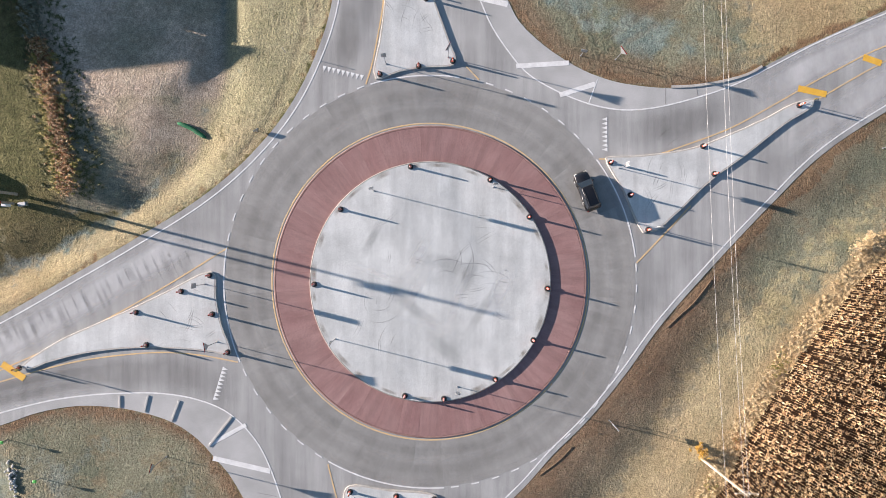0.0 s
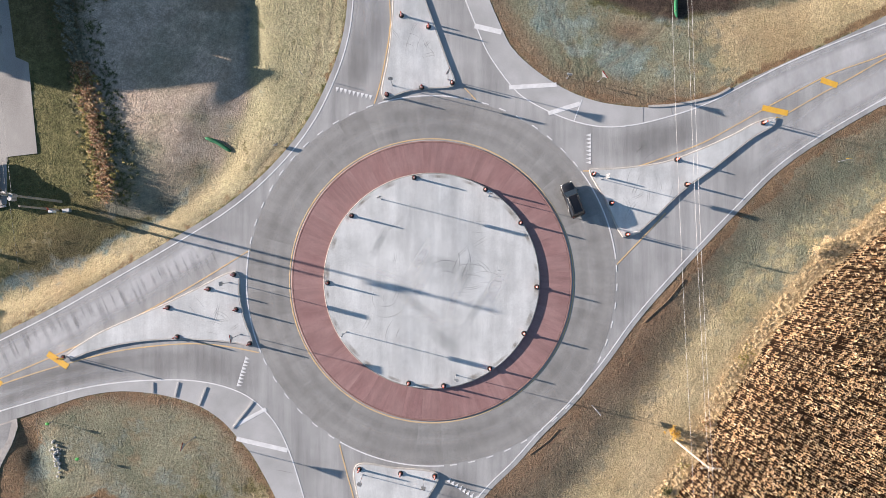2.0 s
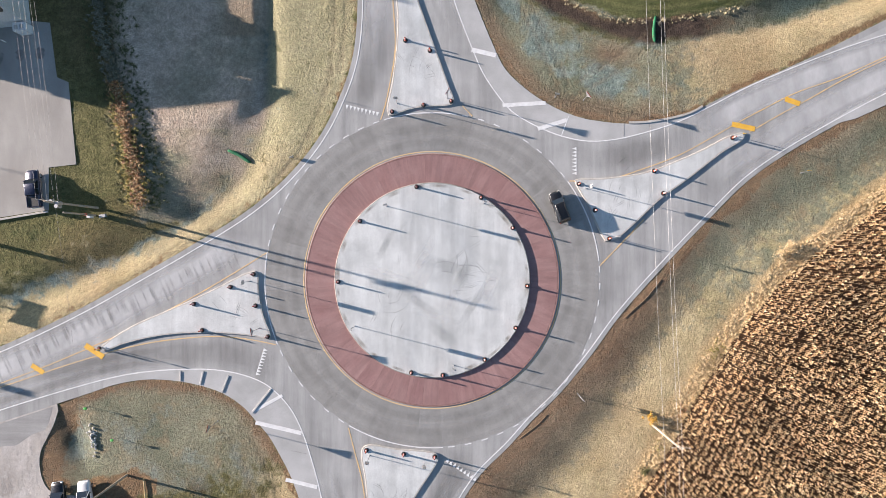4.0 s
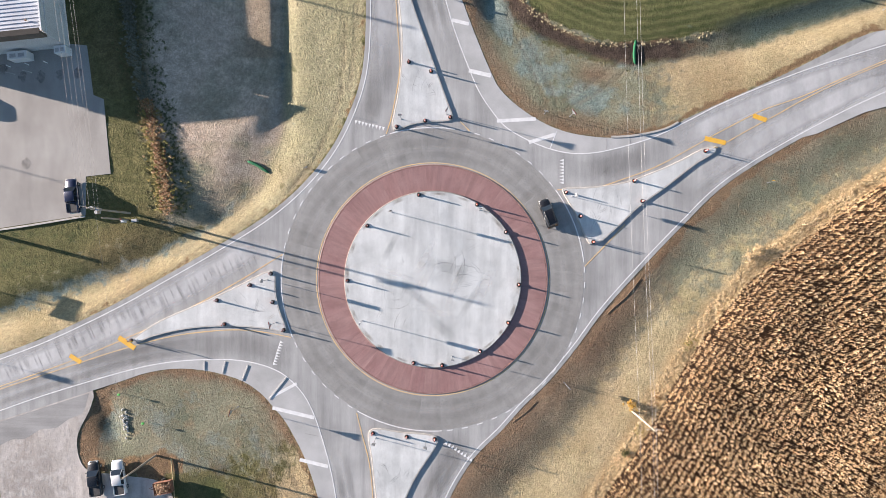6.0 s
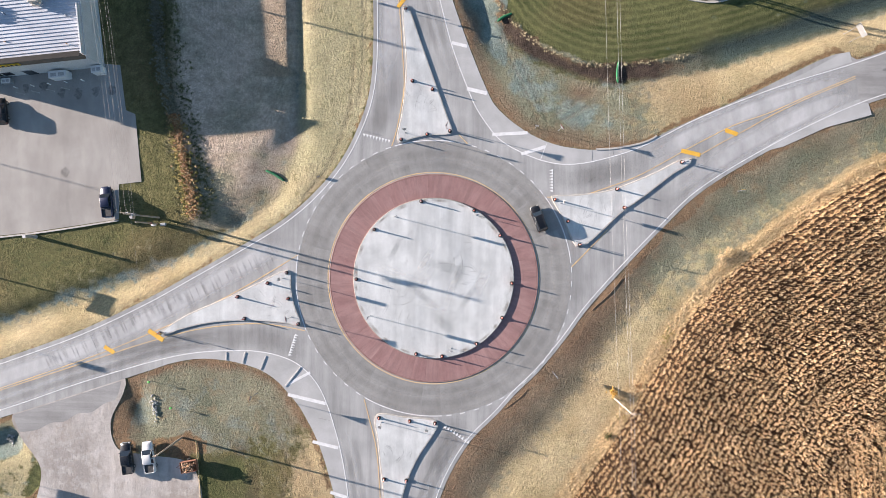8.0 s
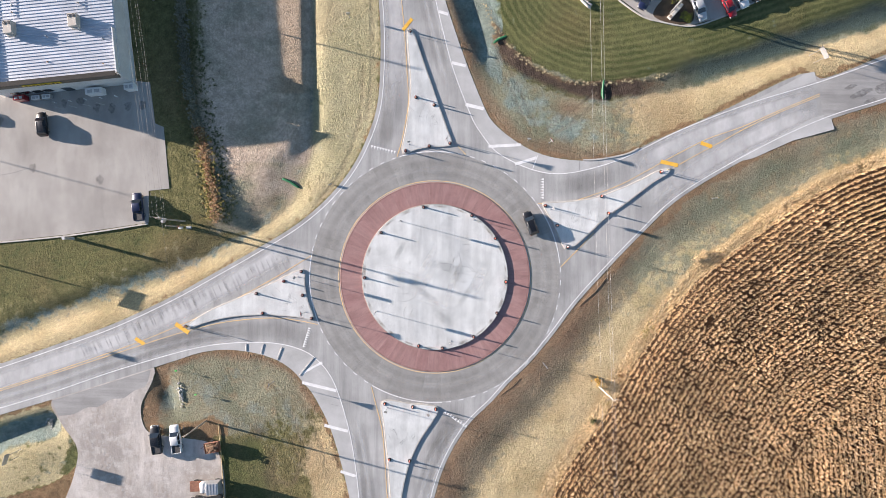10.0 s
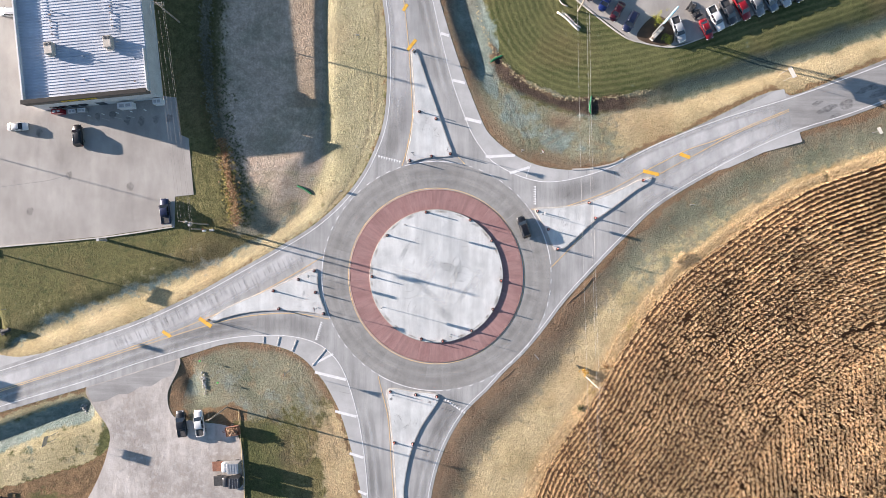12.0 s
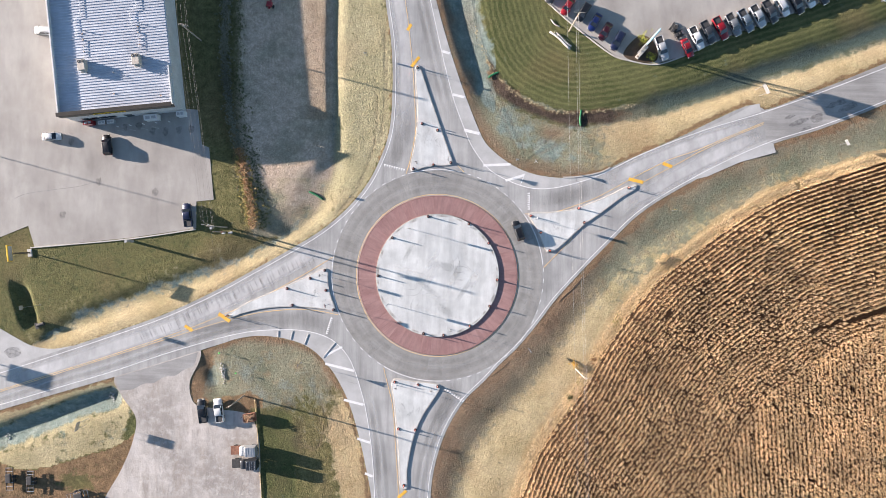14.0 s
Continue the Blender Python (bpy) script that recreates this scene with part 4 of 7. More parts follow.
# ---------------------------------------------------------------- road markings
def stripe(line, wide, material, label, group, z=0.010, name="road_marking"):
    return solid(name, Geo().ribbon(shift(line, wide / 2), shift(line, -wide / 2), z), material, label, "road marking", group, "structure")


for line in (LINE_NW, LINE_NE, LINE_SE, LINE_SW):
    stripe(line, 0.17, M["white"], "white painted edge line", "edge lines")
YELLOWS = [
    [(-25.5, 4.5), (-33.2, -0.2), (-40.0, -4.0), (-47.2, -7.7), (-52.0, -9.8), (-62.1, -14.0), (-80.3, -20.4), (-94.4, -25.0), (-108.5, -29.6), (-150, -43)],
    [(-24.4, -10.0), (-28.4, -9.2), (-33.3, -8.7), (-40.0, -9.1), (-45.8, -10.0), (-54.4, -12.3), (-66.3, -16.2), (-80.3, -20.8), (-94.4, -25.4), (-108.5, -30.0)],
    [(21.4, 15.4), (26.7, 15.4), (33.0, 17.3), (38.3, 19.3), (43.4, 22.0), (48.0, 24.6), (51.6, 26.5), (56.6, 29.0), (63.4, 31.4), (71.1, 34.8), (79.5, 38.3)],
    [(49.4, 22.9), (55.2, 26.2), (58.8, 28.1), (63.6, 30.8), (71.1, 34.4), (79.5, 37.9)],
    [(26.1, 2.2), (29.6, 5.8), (33, 9.4)],
    [(-8.0, 25.0), (-7.3, 27.2), (-6.4, 31.4), (-5.7, 36.0), (-6.0, 42.8), (-6.6, 51.4), (-7.6, 60.8), (-8.6, 67.7), (-13, 95)],
    [(4.7, 27.2), (6.3, 25.5)],
    [(-13.1, -23.0), (-12.2, -26.6), (-10.9, -31.8), (-9.9, -43.8), (-9.1, -55.3), (-8.6, -85)],
]
for pts in YELLOWS:
    stripe(curve(pts), 0.18, M["yellow"], "worn yellow painted centre line", "centre lines")
for (ax, ay), (bx, by), wide in (((-54.1, -10.0), (-51.3, -11.9), 0.85), ((-62.5, -13.1), (-60.6, -14.3), 0.75), ((46.7, 24.2), (50.3, 23.4), 0.8), ((55.0, 28.1), (57.3, 27.3), 0.8),
                                 ((-6.9, 51.3), (-5.0, 53.7), 0.7), ((-8.0, 60.2), (-7.0, 61.7), 0.7), ((-9.3, -55.2), (-7.2, -53.4), 0.7)):
    stripe([(ax, ay), (bx, by)], wide, M["gold"], "bright yellow painted bar before the island", "yellow bars", 0.016)
for (ax, ay), (bx, by), wide in (((11.0, 27.2), (17.7, 27.57), 0.62), ((16.5, 23.5), (21.0, 24.9), 0.62), ((6.2, 35.9), (10.0, 35.0), 0.7), ((3.3, 44.6), (6.2, 43.9), 0.6), ((0.6, 55.2), (2.5, 54.6), 0.6),
                                 ((-27.6, -22.1), (-20.4, -23.8), 0.62), ((-28.0, -20.4), (-23.4, -17.9), 0.5), ((-22.9, -31.0), (-18.0, -32.2), 0.6), ((-19.5, -40.6), (-16.3, -41.6), 0.6), ((-17.5, -49.2), (-15.6, -50.0), 0.6)):
    stripe([(ax, ay), (bx, by)], wide, M["white"], "white painted hatch bar on the apron", "hatch bars", 0.016)
for a0, a1 in ((106.5, 81.5), (170, 202.5), (240, 273.5), (36, 6.5)):
    stripe(arc(26.1, a0, a1), 0.17, M["white"], "white painted line along the island", "ring lines", 0.012)
dash_me = Geo().ribbon(shift(arc(26.1, -1.1, 1.1, 0.5), 0.08), shift(arc(26.1, -1.1, 1.1, 0.5), -0.08), 0.012).mesh("road_dash")
dash_me.materials.append(M["white"])
for a0, a1 in ((81.5, 36), (6.5, -86.5), (240, 202.5), (170, 106.5)):
    k = round(abs(a1 - a0) / 5.9)
    for i in range(k):
        ob = tagged(new("road_dash", dash_me), "short white painted dash across the lane", "road marking", "ring dashes", "structure")
        ob.matrix_world = pose(0, 0, 0, 0, 0, a0 + (a1 - a0) * (i + 0.5) / k)
tooth = Geo().put([(-0.24, -0.3, 0.018), (0.24, -0.3, 0.018), (0, 0.42, 0.018), (-0.24, -0.3, 0.002), (0.24, -0.3, 0.002), (0, 0.42, 0.002)],
                  [(0, 1, 2), (0, 3, 4, 1), (1, 4, 5, 2), (2, 5, 3, 0)]).mesh("yield_triangle")
tooth.materials.append(M["white"])
for (ax, ay), (bx, by), turn, k in (((-26.0, -10.7), (-27.3, -14.9), -105, 9), ((22.2, 20.6), (22.2, 16.2), 90, 8), ((-13.4, 27.1), (-8.1, 25.8), 170, 9), ((2.2, -28.0), (7.0, -31.2), -35, 9)):
    for i in range(k):
        t = (i + 0.3) / k
        ob = tagged(new("yield_triangle", tooth), "small white painted yield triangle", "road marking", "yield triangles", "structure")
        ob.matrix_world = pose(ax + (bx - ax) * t, ay + (by - ay) * t, 0, 0, 0, turn)

# ribs and joints of the concrete aprons
for (ax, ay), (bx, by) in (((-39.3, -14.1), (-39.3, -15.6)), ((-35.7, -14.1), (-36.2, -16.2)), ((-31.8, -14.8), (-32.8, -17.4)), ((-25.2, -16.9), (-28.1, -20.6))):
    d = Vector((bx - ax, by - ay, 0))
    g = Geo().box((0, 0, 0.05), (d.length, 0.24, 0.11), 0.02)
    ob = solid("apron_rib", g, M["gore"], "low concrete rib across the apron", "kerb", "apron ribs", "structure")
    ob.matrix_world = pose((ax + bx) / 2, (ay + by) / 2, 0, 0, 0, math.degrees(math.atan2(d.y, d.x)))
for (ax, ay), (bx, by), wide, key in (((20.1, 22.3), (21.3, 25.5), 0.14, "white"), ((29.9, 24.4), (29.9, 22.3), 0.07, "joint"), ((33.8, 24.4), (34.0, 23.3), 0.07, "joint"), ((-22.0, -26.5), (-19.6, -27.0), 0.06, "joint")):
    stripe([(ax, ay), (bx, by)], wide, M[key], "narrow line across the concrete apron", "apron joints", 0.012)


# ---------------------------------------------------------------- tyre scuffs and stains
def stain(name, c, cover, grain=1.2):
    m, nt, bsdf = nodes_of(name)
    bsdf.inputs["Base Color"].default_value = (*c, 1)
    bsdf.inputs["Roughness"].default_value = 0.85
    nt.links.new(span(nt, noisy(nt, grain, 8, 0.7), 0.35, 0.75, 0.0, cover), bsdf.inputs["Alpha"])
    return m


M["blotch"] = stain("oil_stain", (0.07, 0.07, 0.075), 0.6)

def faded(name, c, cover, grain, stretch=(1, 1, 1), turn=0.0):
    """A stain that thins out towards its edges."""
    m, nt, bsdf = nodes_of(name)
    bsdf.inputs["Base Color"].default_value = (*c, 1)
    bsdf.inputs["Roughness"].default_value = 0.85
    a = nt.nodes.new("ShaderNodeAttribute")
    a.attribute_name = "fade"
    mm = nt.nodes.new("ShaderNodeMath")
    mm.operation = "MULTIPLY"
    nt.links.new(a.outputs["Fac"], mm.inputs[0])
    nt.links.new(span(nt, noisy(nt, grain, 6, 0.65, stretch, turn), 0.3, 0.65, cover * 0.35, cover), mm.inputs[1])
    nt.links.new(mm.outputs[0], bsdf.inputs["Alpha"])
    return m


def wear(line, wide, material, label, group, z, name):
    n = len(line)
    g = Geo()
    lines = [shift(line, wide * k) for k in (0.5, 0.2, -0.2, -0.5)]
    g.put([(x, y, z) for row in lines for x, y in row], [(k * n + i + 1, k * n + i, (k + 1) * n + i, (k + 1) * n + i + 1) for k in range(3) for i in range(n - 1)])
    ob = solid(name, g, material, label, "stain", group, "structure")
    ends = np.clip(np.minimum(np.arange(n), np.arange(n)[::-1]) / max(1.0, min(6.0, n * 0.45)), 0, 1)
    fade = np.outer((0, 1, 1, 0), ends)
    ob.data.attributes.new("fade", "FLOAT", "POINT").data.foreach_set("value", fade.ravel())


M["scuff"] = faded("tyre_scuff", (0.16, 0.16, 0.165), 0.42, 0.9)
rs = random.Random(8)


def scuffs(cx, cy, reach_m, count, z, turn=0.0, longest=4.0):
    """Pairs of thin curved tyre marks where vehicles turned."""
    for _ in range(count):
        x, y, a = cx + rs.gauss(0, reach_m), cy + rs.gauss(0, reach_m), turn + rs.uniform(-1.2, 1.2)
        bend, long, wide = rs.uniform(-0.5, 0.5), rs.uniform(1.4, longest), rs.uniform(0.07, 0.15)
        line = [(x, y)]
        for _ in range(14):
            a += bend * long / 14
            line.append((line[-1][0] + long / 14 * math.cos(a), line[-1][1] + long / 14 * math.sin(a)))
        for off in (0.0, rs.choice((0.25, 0.4, 1.5))):
            wear(shift(line, off), wide, M["scuff"], "faint dark tyre scuff on the concrete", "tyre scuffs", z, "tyre_scuff")
            z += 0.0006


scuffs(5.0, 1.8, 2.0, 9, 0.400, 0.7, 5.0)
scuffs(-1.0, 0.0, 5.0, 8, 0.418, 0.2)
scuffs(-6.0, -3.0, 2.5, 6, 0.434, -1.4)
scuffs(30.5, 11.6, 1.6, 9, 0.214, 0.6, 3.0)
scuffs(-31.5, -4.6, 1.8, 9, 0.214, 0.4, 3.0)
scuffs(-1.6, 33.0, 1.2, 8, 0.214, 1.2, 3.0)
scuffs(-6.6, -33.5, 1.3, 6, 0.214, 1.2, 3.0)
M["lane_wear"] = faded("lane_wear", (0.15, 0.15, 0.148), 0.19, 0.22)
M["pale_wear"] = faded("pale_wear", (0.58, 0.585, 0.58), 0.42, 0.2)
M["pale_lane"] = faded("pale_lane", (0.66, 0.66, 0.655), 0.85, 0.12, (1, 0.5, 1), 20)
M["cross_wear"] = faded("cross_wear", (0.16, 0.16, 0.16), 0.34, 0.3)
for line, test in ((LINE_NE, lambda p: 40 < p[0] < 79), (LINE_SE, lambda p: 44 < p[0] < 80), (LINE_NW, lambda p: p[1] > 33), (LINE_NE, lambda p: p[1] > 38 and p[0] < 20), (LINE_SW, lambda p: p[0] < -40), (LINE_SE, lambda p: p[1] < -29), (LINE_SW, lambda p: p[1] < -28 and p[0] > -30)):
    for d, wide, key in ((1.25, 1.3, "lane_wear"), (3.0, 1.2, "lane_wear"), (2.1, 0.9, "pale_wear"), (0.4, 0.7, "pale_wear")):
        off = -d if line in (LINE_NE, LINE_SE) else d
        part_line = [p for p in shift(line, off) if test(p)]
        wear(part_line, wide, M[key], "faint worn wheel track along the lane", "wheel tracks", 0.0022 + 0.0004 * d, "wheel_track")
# entry lanes, ring and islands: broad darker and paler wear
M["entry_wear"] = faded("entry_lane_wear", (0.13, 0.125, 0.115), 0.28, 0.16, (1, 0.5, 1), 20)
M["ring_wear"] = faded("ring_wear", (0.12, 0.118, 0.11), 0.11, 0.5)
M["ring_pale"] = faded("ring_pale", (0.50, 0.49, 0.47), 0.10, 0.3)
M["slab_dark"] = faded("slab_shade", (0.30, 0.31, 0.31), 0.30, 0.35, (1, 0.25, 1), -30)
M["slab_pale"] = faded("slab_bloom", (0.80, 0.80, 0.79), 0.50, 0.35, (0.3, 1, 1), -25)
M["rim_dirt"] = faded("rim_dirt", (0.22, 0.16, 0.10), 0.55, 1.3)
for line, test, d in ((LINE_SW, lambda p: -62 < p[0] < -24, 2.6), (LINE_NE, lambda p: 20 < p[0] < 42, -2.7), (LINE_NW, lambda p: 22 < p[1] < 38, 2.4), (LINE_SE, lambda p: -42 < p[1] < -25, -2.6)):
    wear([p for p in shift(line, d) if test(p)], 4.6, M["entry_wear"], "darker traffic film along the entry lane", "lane wear", 0.0056, "lane_wear")
for line, test, d in ((LINE_NE, lambda p: 40 < p[0] < 79, -2.4), (LINE_SE, lambda p: 46 < p[0] < 80, -2.4), (LINE_NW, lambda p: -108 < p[0] < -28, 2.6), (LINE_NW, lambda p: p[1] > 36, 2.4)):
    wear([p for p in shift(line, d) if test(p)], 4.6, M["pale_lane"], "paler worn concrete along the lane", "lane wear", 0.0050, "lane_wear")
for r, wide, key in ((21.5, 1.5, "ring_wear"), (23.7, 1.7, "ring_wear"), (25.4, 0.8, "ring_pale"), (22.6, 0.7, "ring_pale")):
    for a0 in range(0, 360, 60):
        wear(arc(r, a0 + 7 * r, a0 + 7 * r + 66), wide, M[key], "faint curved wheel track round the ring", "ring wear", 0.0085 + 0.0003 * (r - 21) + 0.0001 * (a0 // 60), "wheel_track")
for k in range(24):
    wear(arc(14.72, k * 15 + 4, k * 15 + 4 + 6 + 7 * ((k * 7) % 3) / 2), 0.5 + 0.12 * ((k * 5) % 4), M["rim_dirt"], "brown dirt washed to the rim of the disc", "rim dirt", 0.3945 + 0.0001 * k, "dirt")
rs = random.Random(14)
for k in range(12):
    key, a = ("slab_pale", 66) if k % 2 else ("slab_dark", 62)
    a = radians(a + rs.choice((0, 0, 90)) + rs.uniform(-12, 12))
    x, y, long = rs.uniform(-9, 9), rs.uniform(-9, 9), rs.uniform(5, 12)
    line = [(x + math.cos(a) * long * t, y + math.sin(a) * long * t) for t in np.linspace(-0.5, 0.5, 14)]
    line = [p for p in line if math.hypot(*p) < 13.2]
    if len(line) > 5:
        wear(line, rs.uniform(0.8, 2.6), M[key], "broad faint smear on the concrete disc", "slab smears", 0.3970 + 0.0001 * k, "smear")
rs = random.Random(5)
for k in range(46):
    t = 0.01 + (k + rs.uniform(-0.4, 0.4)) / 46.5
    x, y = -31 - 44 * t, 5.8 - 21.2 * t
    long = rs.uniform(2.2, 5.0)
    line = [(x + 0.40 * long * s, y - 0.91 * long * s) for s in np.linspace(-0.1, 1.0, 12)]
    wear(line, rs.choice((0.35, 0.5, 0.7, 1.1)), M["cross_wear"], "dark streak across the concrete lane", "lane streaks", 0.0048 + 0.0001 * k, "lane_streak")
rs = random.Random(21)
# dark irregular blotches on the car park
for x, y in ((-70.7, 35.0), (-67.6, 34.9), (-64.2, 35.3), (-61.0, 35.6), (-91.0, 32.3), (-74.2, 36.3), (-77.5, 36.0), (-84, 22.5), (-93, 14), (-70, 20)):
    pts = [(x + rs.uniform(0.5, 1.0) * math.cos(a), y + rs.uniform(0.6, 1.2) * math.sin(a)) for a in np.arange(12) * 0.5236]
    solid("oil_stain", Geo().slab(curve(pts, 0.3, True), -0.02, -0.004), M["blotch"], "dark irregular blotch on the concrete", "stain", "oil stains", "structure")
stripe(curve([(-105, 18.0), (-102.9, 19.0), (-94.5, 20.4), (-88.9, 21.2), (-84.7, 22.4)]), 0.10, M["joint"], "dark crack across the car park", "cracks", -0.006, "crack")
solid("shoulder", Geo().slab([(60.5, 23.6), (66.0, 25.0), (74.0, 28.6), (82.6, 31.0), (81.6, 34.4), (78, 33.2), (66, 27.0)], -0.2, 0.004), M["gore"], "pale concrete shoulder taper at the road joint", "pavement", kind="structure")
solid("shoulder", Geo().slab([(62, 35.2), (70, 38.9), (76.8, 42.6), (78.4, 42.9), (78.9, 41.0), (70, 38.0)], -0.2, 0.0045), M["gore"], "pale concrete shoulder taper at the road joint", "pavement", kind="structure")
for x, y, a, b in ((88, 38.5, 2.2, 0.7), (92.5, 39.6, 1.8, 0.9), (97, 43, 2.6, 0.6), (90.0, 36.9, 1.3, 0.5), (100, 42.2, 2.4, 0.8), (86.0, 39.8, 1.2, 0.4)):
    pts = [(x + a * rs.uniform(0.7, 1.2) * math.cos(t) - 0.4 * b * math.sin(t), y + b * rs.uniform(0.6, 1.3) * math.sin(t) + 0.4 * a * math.cos(t)) for t in np.arange(12) * 0.5236]
    solid("road_patch", Geo().slab(curve(pts, 0.4, True), -0.02, 0.0125), M["blotch"], "dark sealed patch in the old asphalt", "road patch", "road patches", "structure")
pts = [(-105.5 + 2.0 * rs.uniform(0.8, 1.15) * math.cos(t), -20.2 + 1.4 * rs.uniform(0.8, 1.15) * math.sin(t)) for t in np.arange(12) * 0.5236]
solid("road_patch", Geo().slab(curve(pts, 0.4, True), -0.02, 0.004), M["blotch"], "dark sealed patch in the driveway mouth", "road patch", "road patches", "structure")
solid("mulch_bed", Geo().slab(curve([(45.0, 54.6), (49.3, 59.4), (52.6, 57.4), (53.2, 53.3), (48.6, 52.9)], 0.6, True), -0.1, 0.07), M["soil"], "dark mulched planting bed in the dealer's car park", "planting bed", kind="structure")


# ---------------------------------------------------------------- vehicles
def car_paint(key, c):
    if key not in M:
        M[key] = paint(key, c, 0.3, 0.15, 0.7)
    return M[key]


PAINTS = {"black": (0.012, 0.012, 0.014), "charcoal": (0.05, 0.052, 0.056), "white": (0.74, 0.74, 0.73), "silver": (0.42, 0.44, 0.46), "red": (0.27, 0.007, 0.014), "maroon": (0.05, 0.004, 0.010),
          "blue": (0.008, 0.02, 0.11), "navy": (0.012, 0.018, 0.055), "slate": (0.14, 0.18, 0.22), "grey": (0.20, 0.21, 0.22)}
# length, width, bonnet height, belt height, roof height, bonnet end, windscreen top, rear glass top, rear glass foot
SHAPES = {"pickup": (5.85, 2.02, 1.12, 1.20, 1.90, 1.45, 0.65, -0.95, -1.15),
          "suv": (4.95, 1.95, 1.08, 1.14, 1.80, 1.25, 0.50, -1.95, -2.30),
          "sedan": (4.75, 1.84, 0.92, 0.98, 1.45, 1.15, 0.30, -1.05, -1.75)}


def section(x, half, z0, z1, tuck=0.10):
    """Cross-section of a car body: eight corners, rounded shoulders."""
    r = min(0.14, half * 0.2)
    return [(x, half - tuck, z0), (x, half, z0 + 0.22), (x, half, z1 - r), (x, half - r, z1), (x, -half + r, z1), (x, -half, z1 - r), (x, -half, z0 + 0.22), (x, -half + tuck, z0)]


def car(kind, colour, m, label, group=""):
    """A vehicle heading along its own x."""
    length, width, hood, belt, top, bonnet, ws_top, rg_top, rg_foot = SHAPES[kind]
    body_paint = car_paint("car_" + colour, PAINTS[colour])
    h, w = length / 2, width / 2
    category = {"pickup": "pickup truck", "suv": "car", "sedan": "car"}[kind]
    ob = thing({"pickup": "pickup_truck", "suv": "suv", "sedan": "sedan"}[kind], m, label, category, group)
    tail = belt + (0.02 if kind != "sedan" else -0.02)
    st = [(-h, w * 0.80, 0.55, tail - 0.20), (-h + 0.08, w * 0.93, 0.38, tail - 0.05), (-h + 0.35, w, 0.34, tail), (rg_foot, w, 0.32, tail), (0.0, w, 0.30, belt), (bonnet, w * 0.99, 0.32, belt - 0.02),
          (bonnet + 0.25, w * 0.985, 0.32, hood), (h - 0.45, w * 0.95, 0.34, hood - 0.10), (h - 0.12, w * 0.86, 0.38, hood - 0.20), (h, w * 0.70, 0.48, hood - 0.36)]
    part("body", Geo().rings([section(x, hw, z0, z1) for x, hw, z0, z1 in st]), body_paint, ob, colour + " painted body", True)

    def lid(x0, x1, x2, x3, zb, zt, wb, wt):
        return Geo().rings([[(x0, wb, zb), (x0, -wb, zb), (x3, -wb, zb), (x3, wb, zb)], [(x1, wt, zt), (x1, -wt, zt), (x2, -wt, zt), (x2, wt, zt)]])
    part("window_glass", lid(rg_foot, rg_top, ws_top, bonnet + 0.06, belt - 0.05, top - 0.06, w * 0.94, w * 0.76), M["glass"], ob, "dark tinted windows")
    g = Geo()
    ln, cx = ws_top - rg_top + 0.16, (ws_top + rg_top) / 2
    g.rings([[(cx + sx * ln / 2 * k, sy * w * 0.79 * k, z) for sx, sy in ((1, 0.8), (0.92, 1), (-0.92, 1), (-1, 0.8), (-1, -0.8), (-0.92, -1), (0.92, -1), (1, -0.8))] for k, z in ((1, top - 0.10), (1, top - 0.04), (0.9, top))])
    part("roof", g, body_paint, ob, "", True)
    for s in (1, -1):
        for word, xa, xb in (("front_pillar", ws_top, bonnet - 0.02), ("rear_pillar", rg_top, rg_foot + 0.02), ("centre_pillar", cx, cx)):
            part(word, Geo().rod((xa, s * w * 0.77, top - 0.08), (xb, s * w * 0.945, belt - 0.02), 0.05, 0.055, 6), body_paint, ob)
        part("mirror", Geo().box((bonnet - 0.25, s * (w + 0.12), belt + 0.02), (0.14, 0.24, 0.17), 0.04), body_paint if colour != "white" else M["rubber"], ob)
        part("headlight", Geo().box((h - 0.20, s * w * 0.66, hood - 0.30), (0.34, 0.36, 0.16), 0.05), M["lens"], ob, "clear headlight")
        part("tail_light", Geo().box((-h + 0.07, s * w * 0.80, tail - 0.28), (0.12, 0.18, 0.30), 0.03), M["tail"], ob, "red tail light")
        for x in (h - 0.95, -h + 1.15):
            tyre = part("wheel", Geo().rod((x, s * (w - 0.24), 0.36), (x, s * (w + 0.01), 0.36), 0.36, 0.36, 14), M["rubber"], ob, "black tyre")
            part("rim", Geo().rod((x, s * (w + 0.008), 0.36), (x, s * (w + 0.022), 0.36), 0.22, 0.19, 12), M["steel"], tyre)
    part("bumper", Geo().box((h - 0.03, 0, 0.52), (0.16, width * 0.80, 0.22), 0.05), M["chrome"] if kind == "pickup" else M["bedliner"], ob)
    part("bumper", Geo().box((-h - 0.02, 0, 0.52), (0.16, width * 0.88, 0.20), 0.05), M["chrome"] if kind == "pickup" else body_paint, ob)
    if kind == "pickup":
        bed_len = h + rg_foot - 0.16
        part("bed_floor", Geo().box((-h + 0.10 + bed_len / 2, 0, tail + 0.004), (bed_len - 0.12, width * 0.80, 0.03), 0.01), M["bedliner"], ob, "black load bed liner")
        for s in (1, -1):
            part("bed_rail", Geo().box((-h + 0.10 + bed_len / 2, s * w * 0.90, tail + 0.07), (bed_len, 0.14, 0.16), 0.04), body_paint, ob)
        part("tailgate", Geo().box((-h + 0.07, 0, tail + 0.05), (0.10, width * 0.86, 0.18), 0.03), body_paint, ob)
    else:
        for s in (1, -1):
            part("roof_rail", Geo().rod((cx - ln * 0.40, s * w * 0.62, top + 0.03), (cx + ln * 0.40, s * w * 0.62, top + 0.03), 0.022, 0.022, 6), M["bedliner"], ob)
    return ob


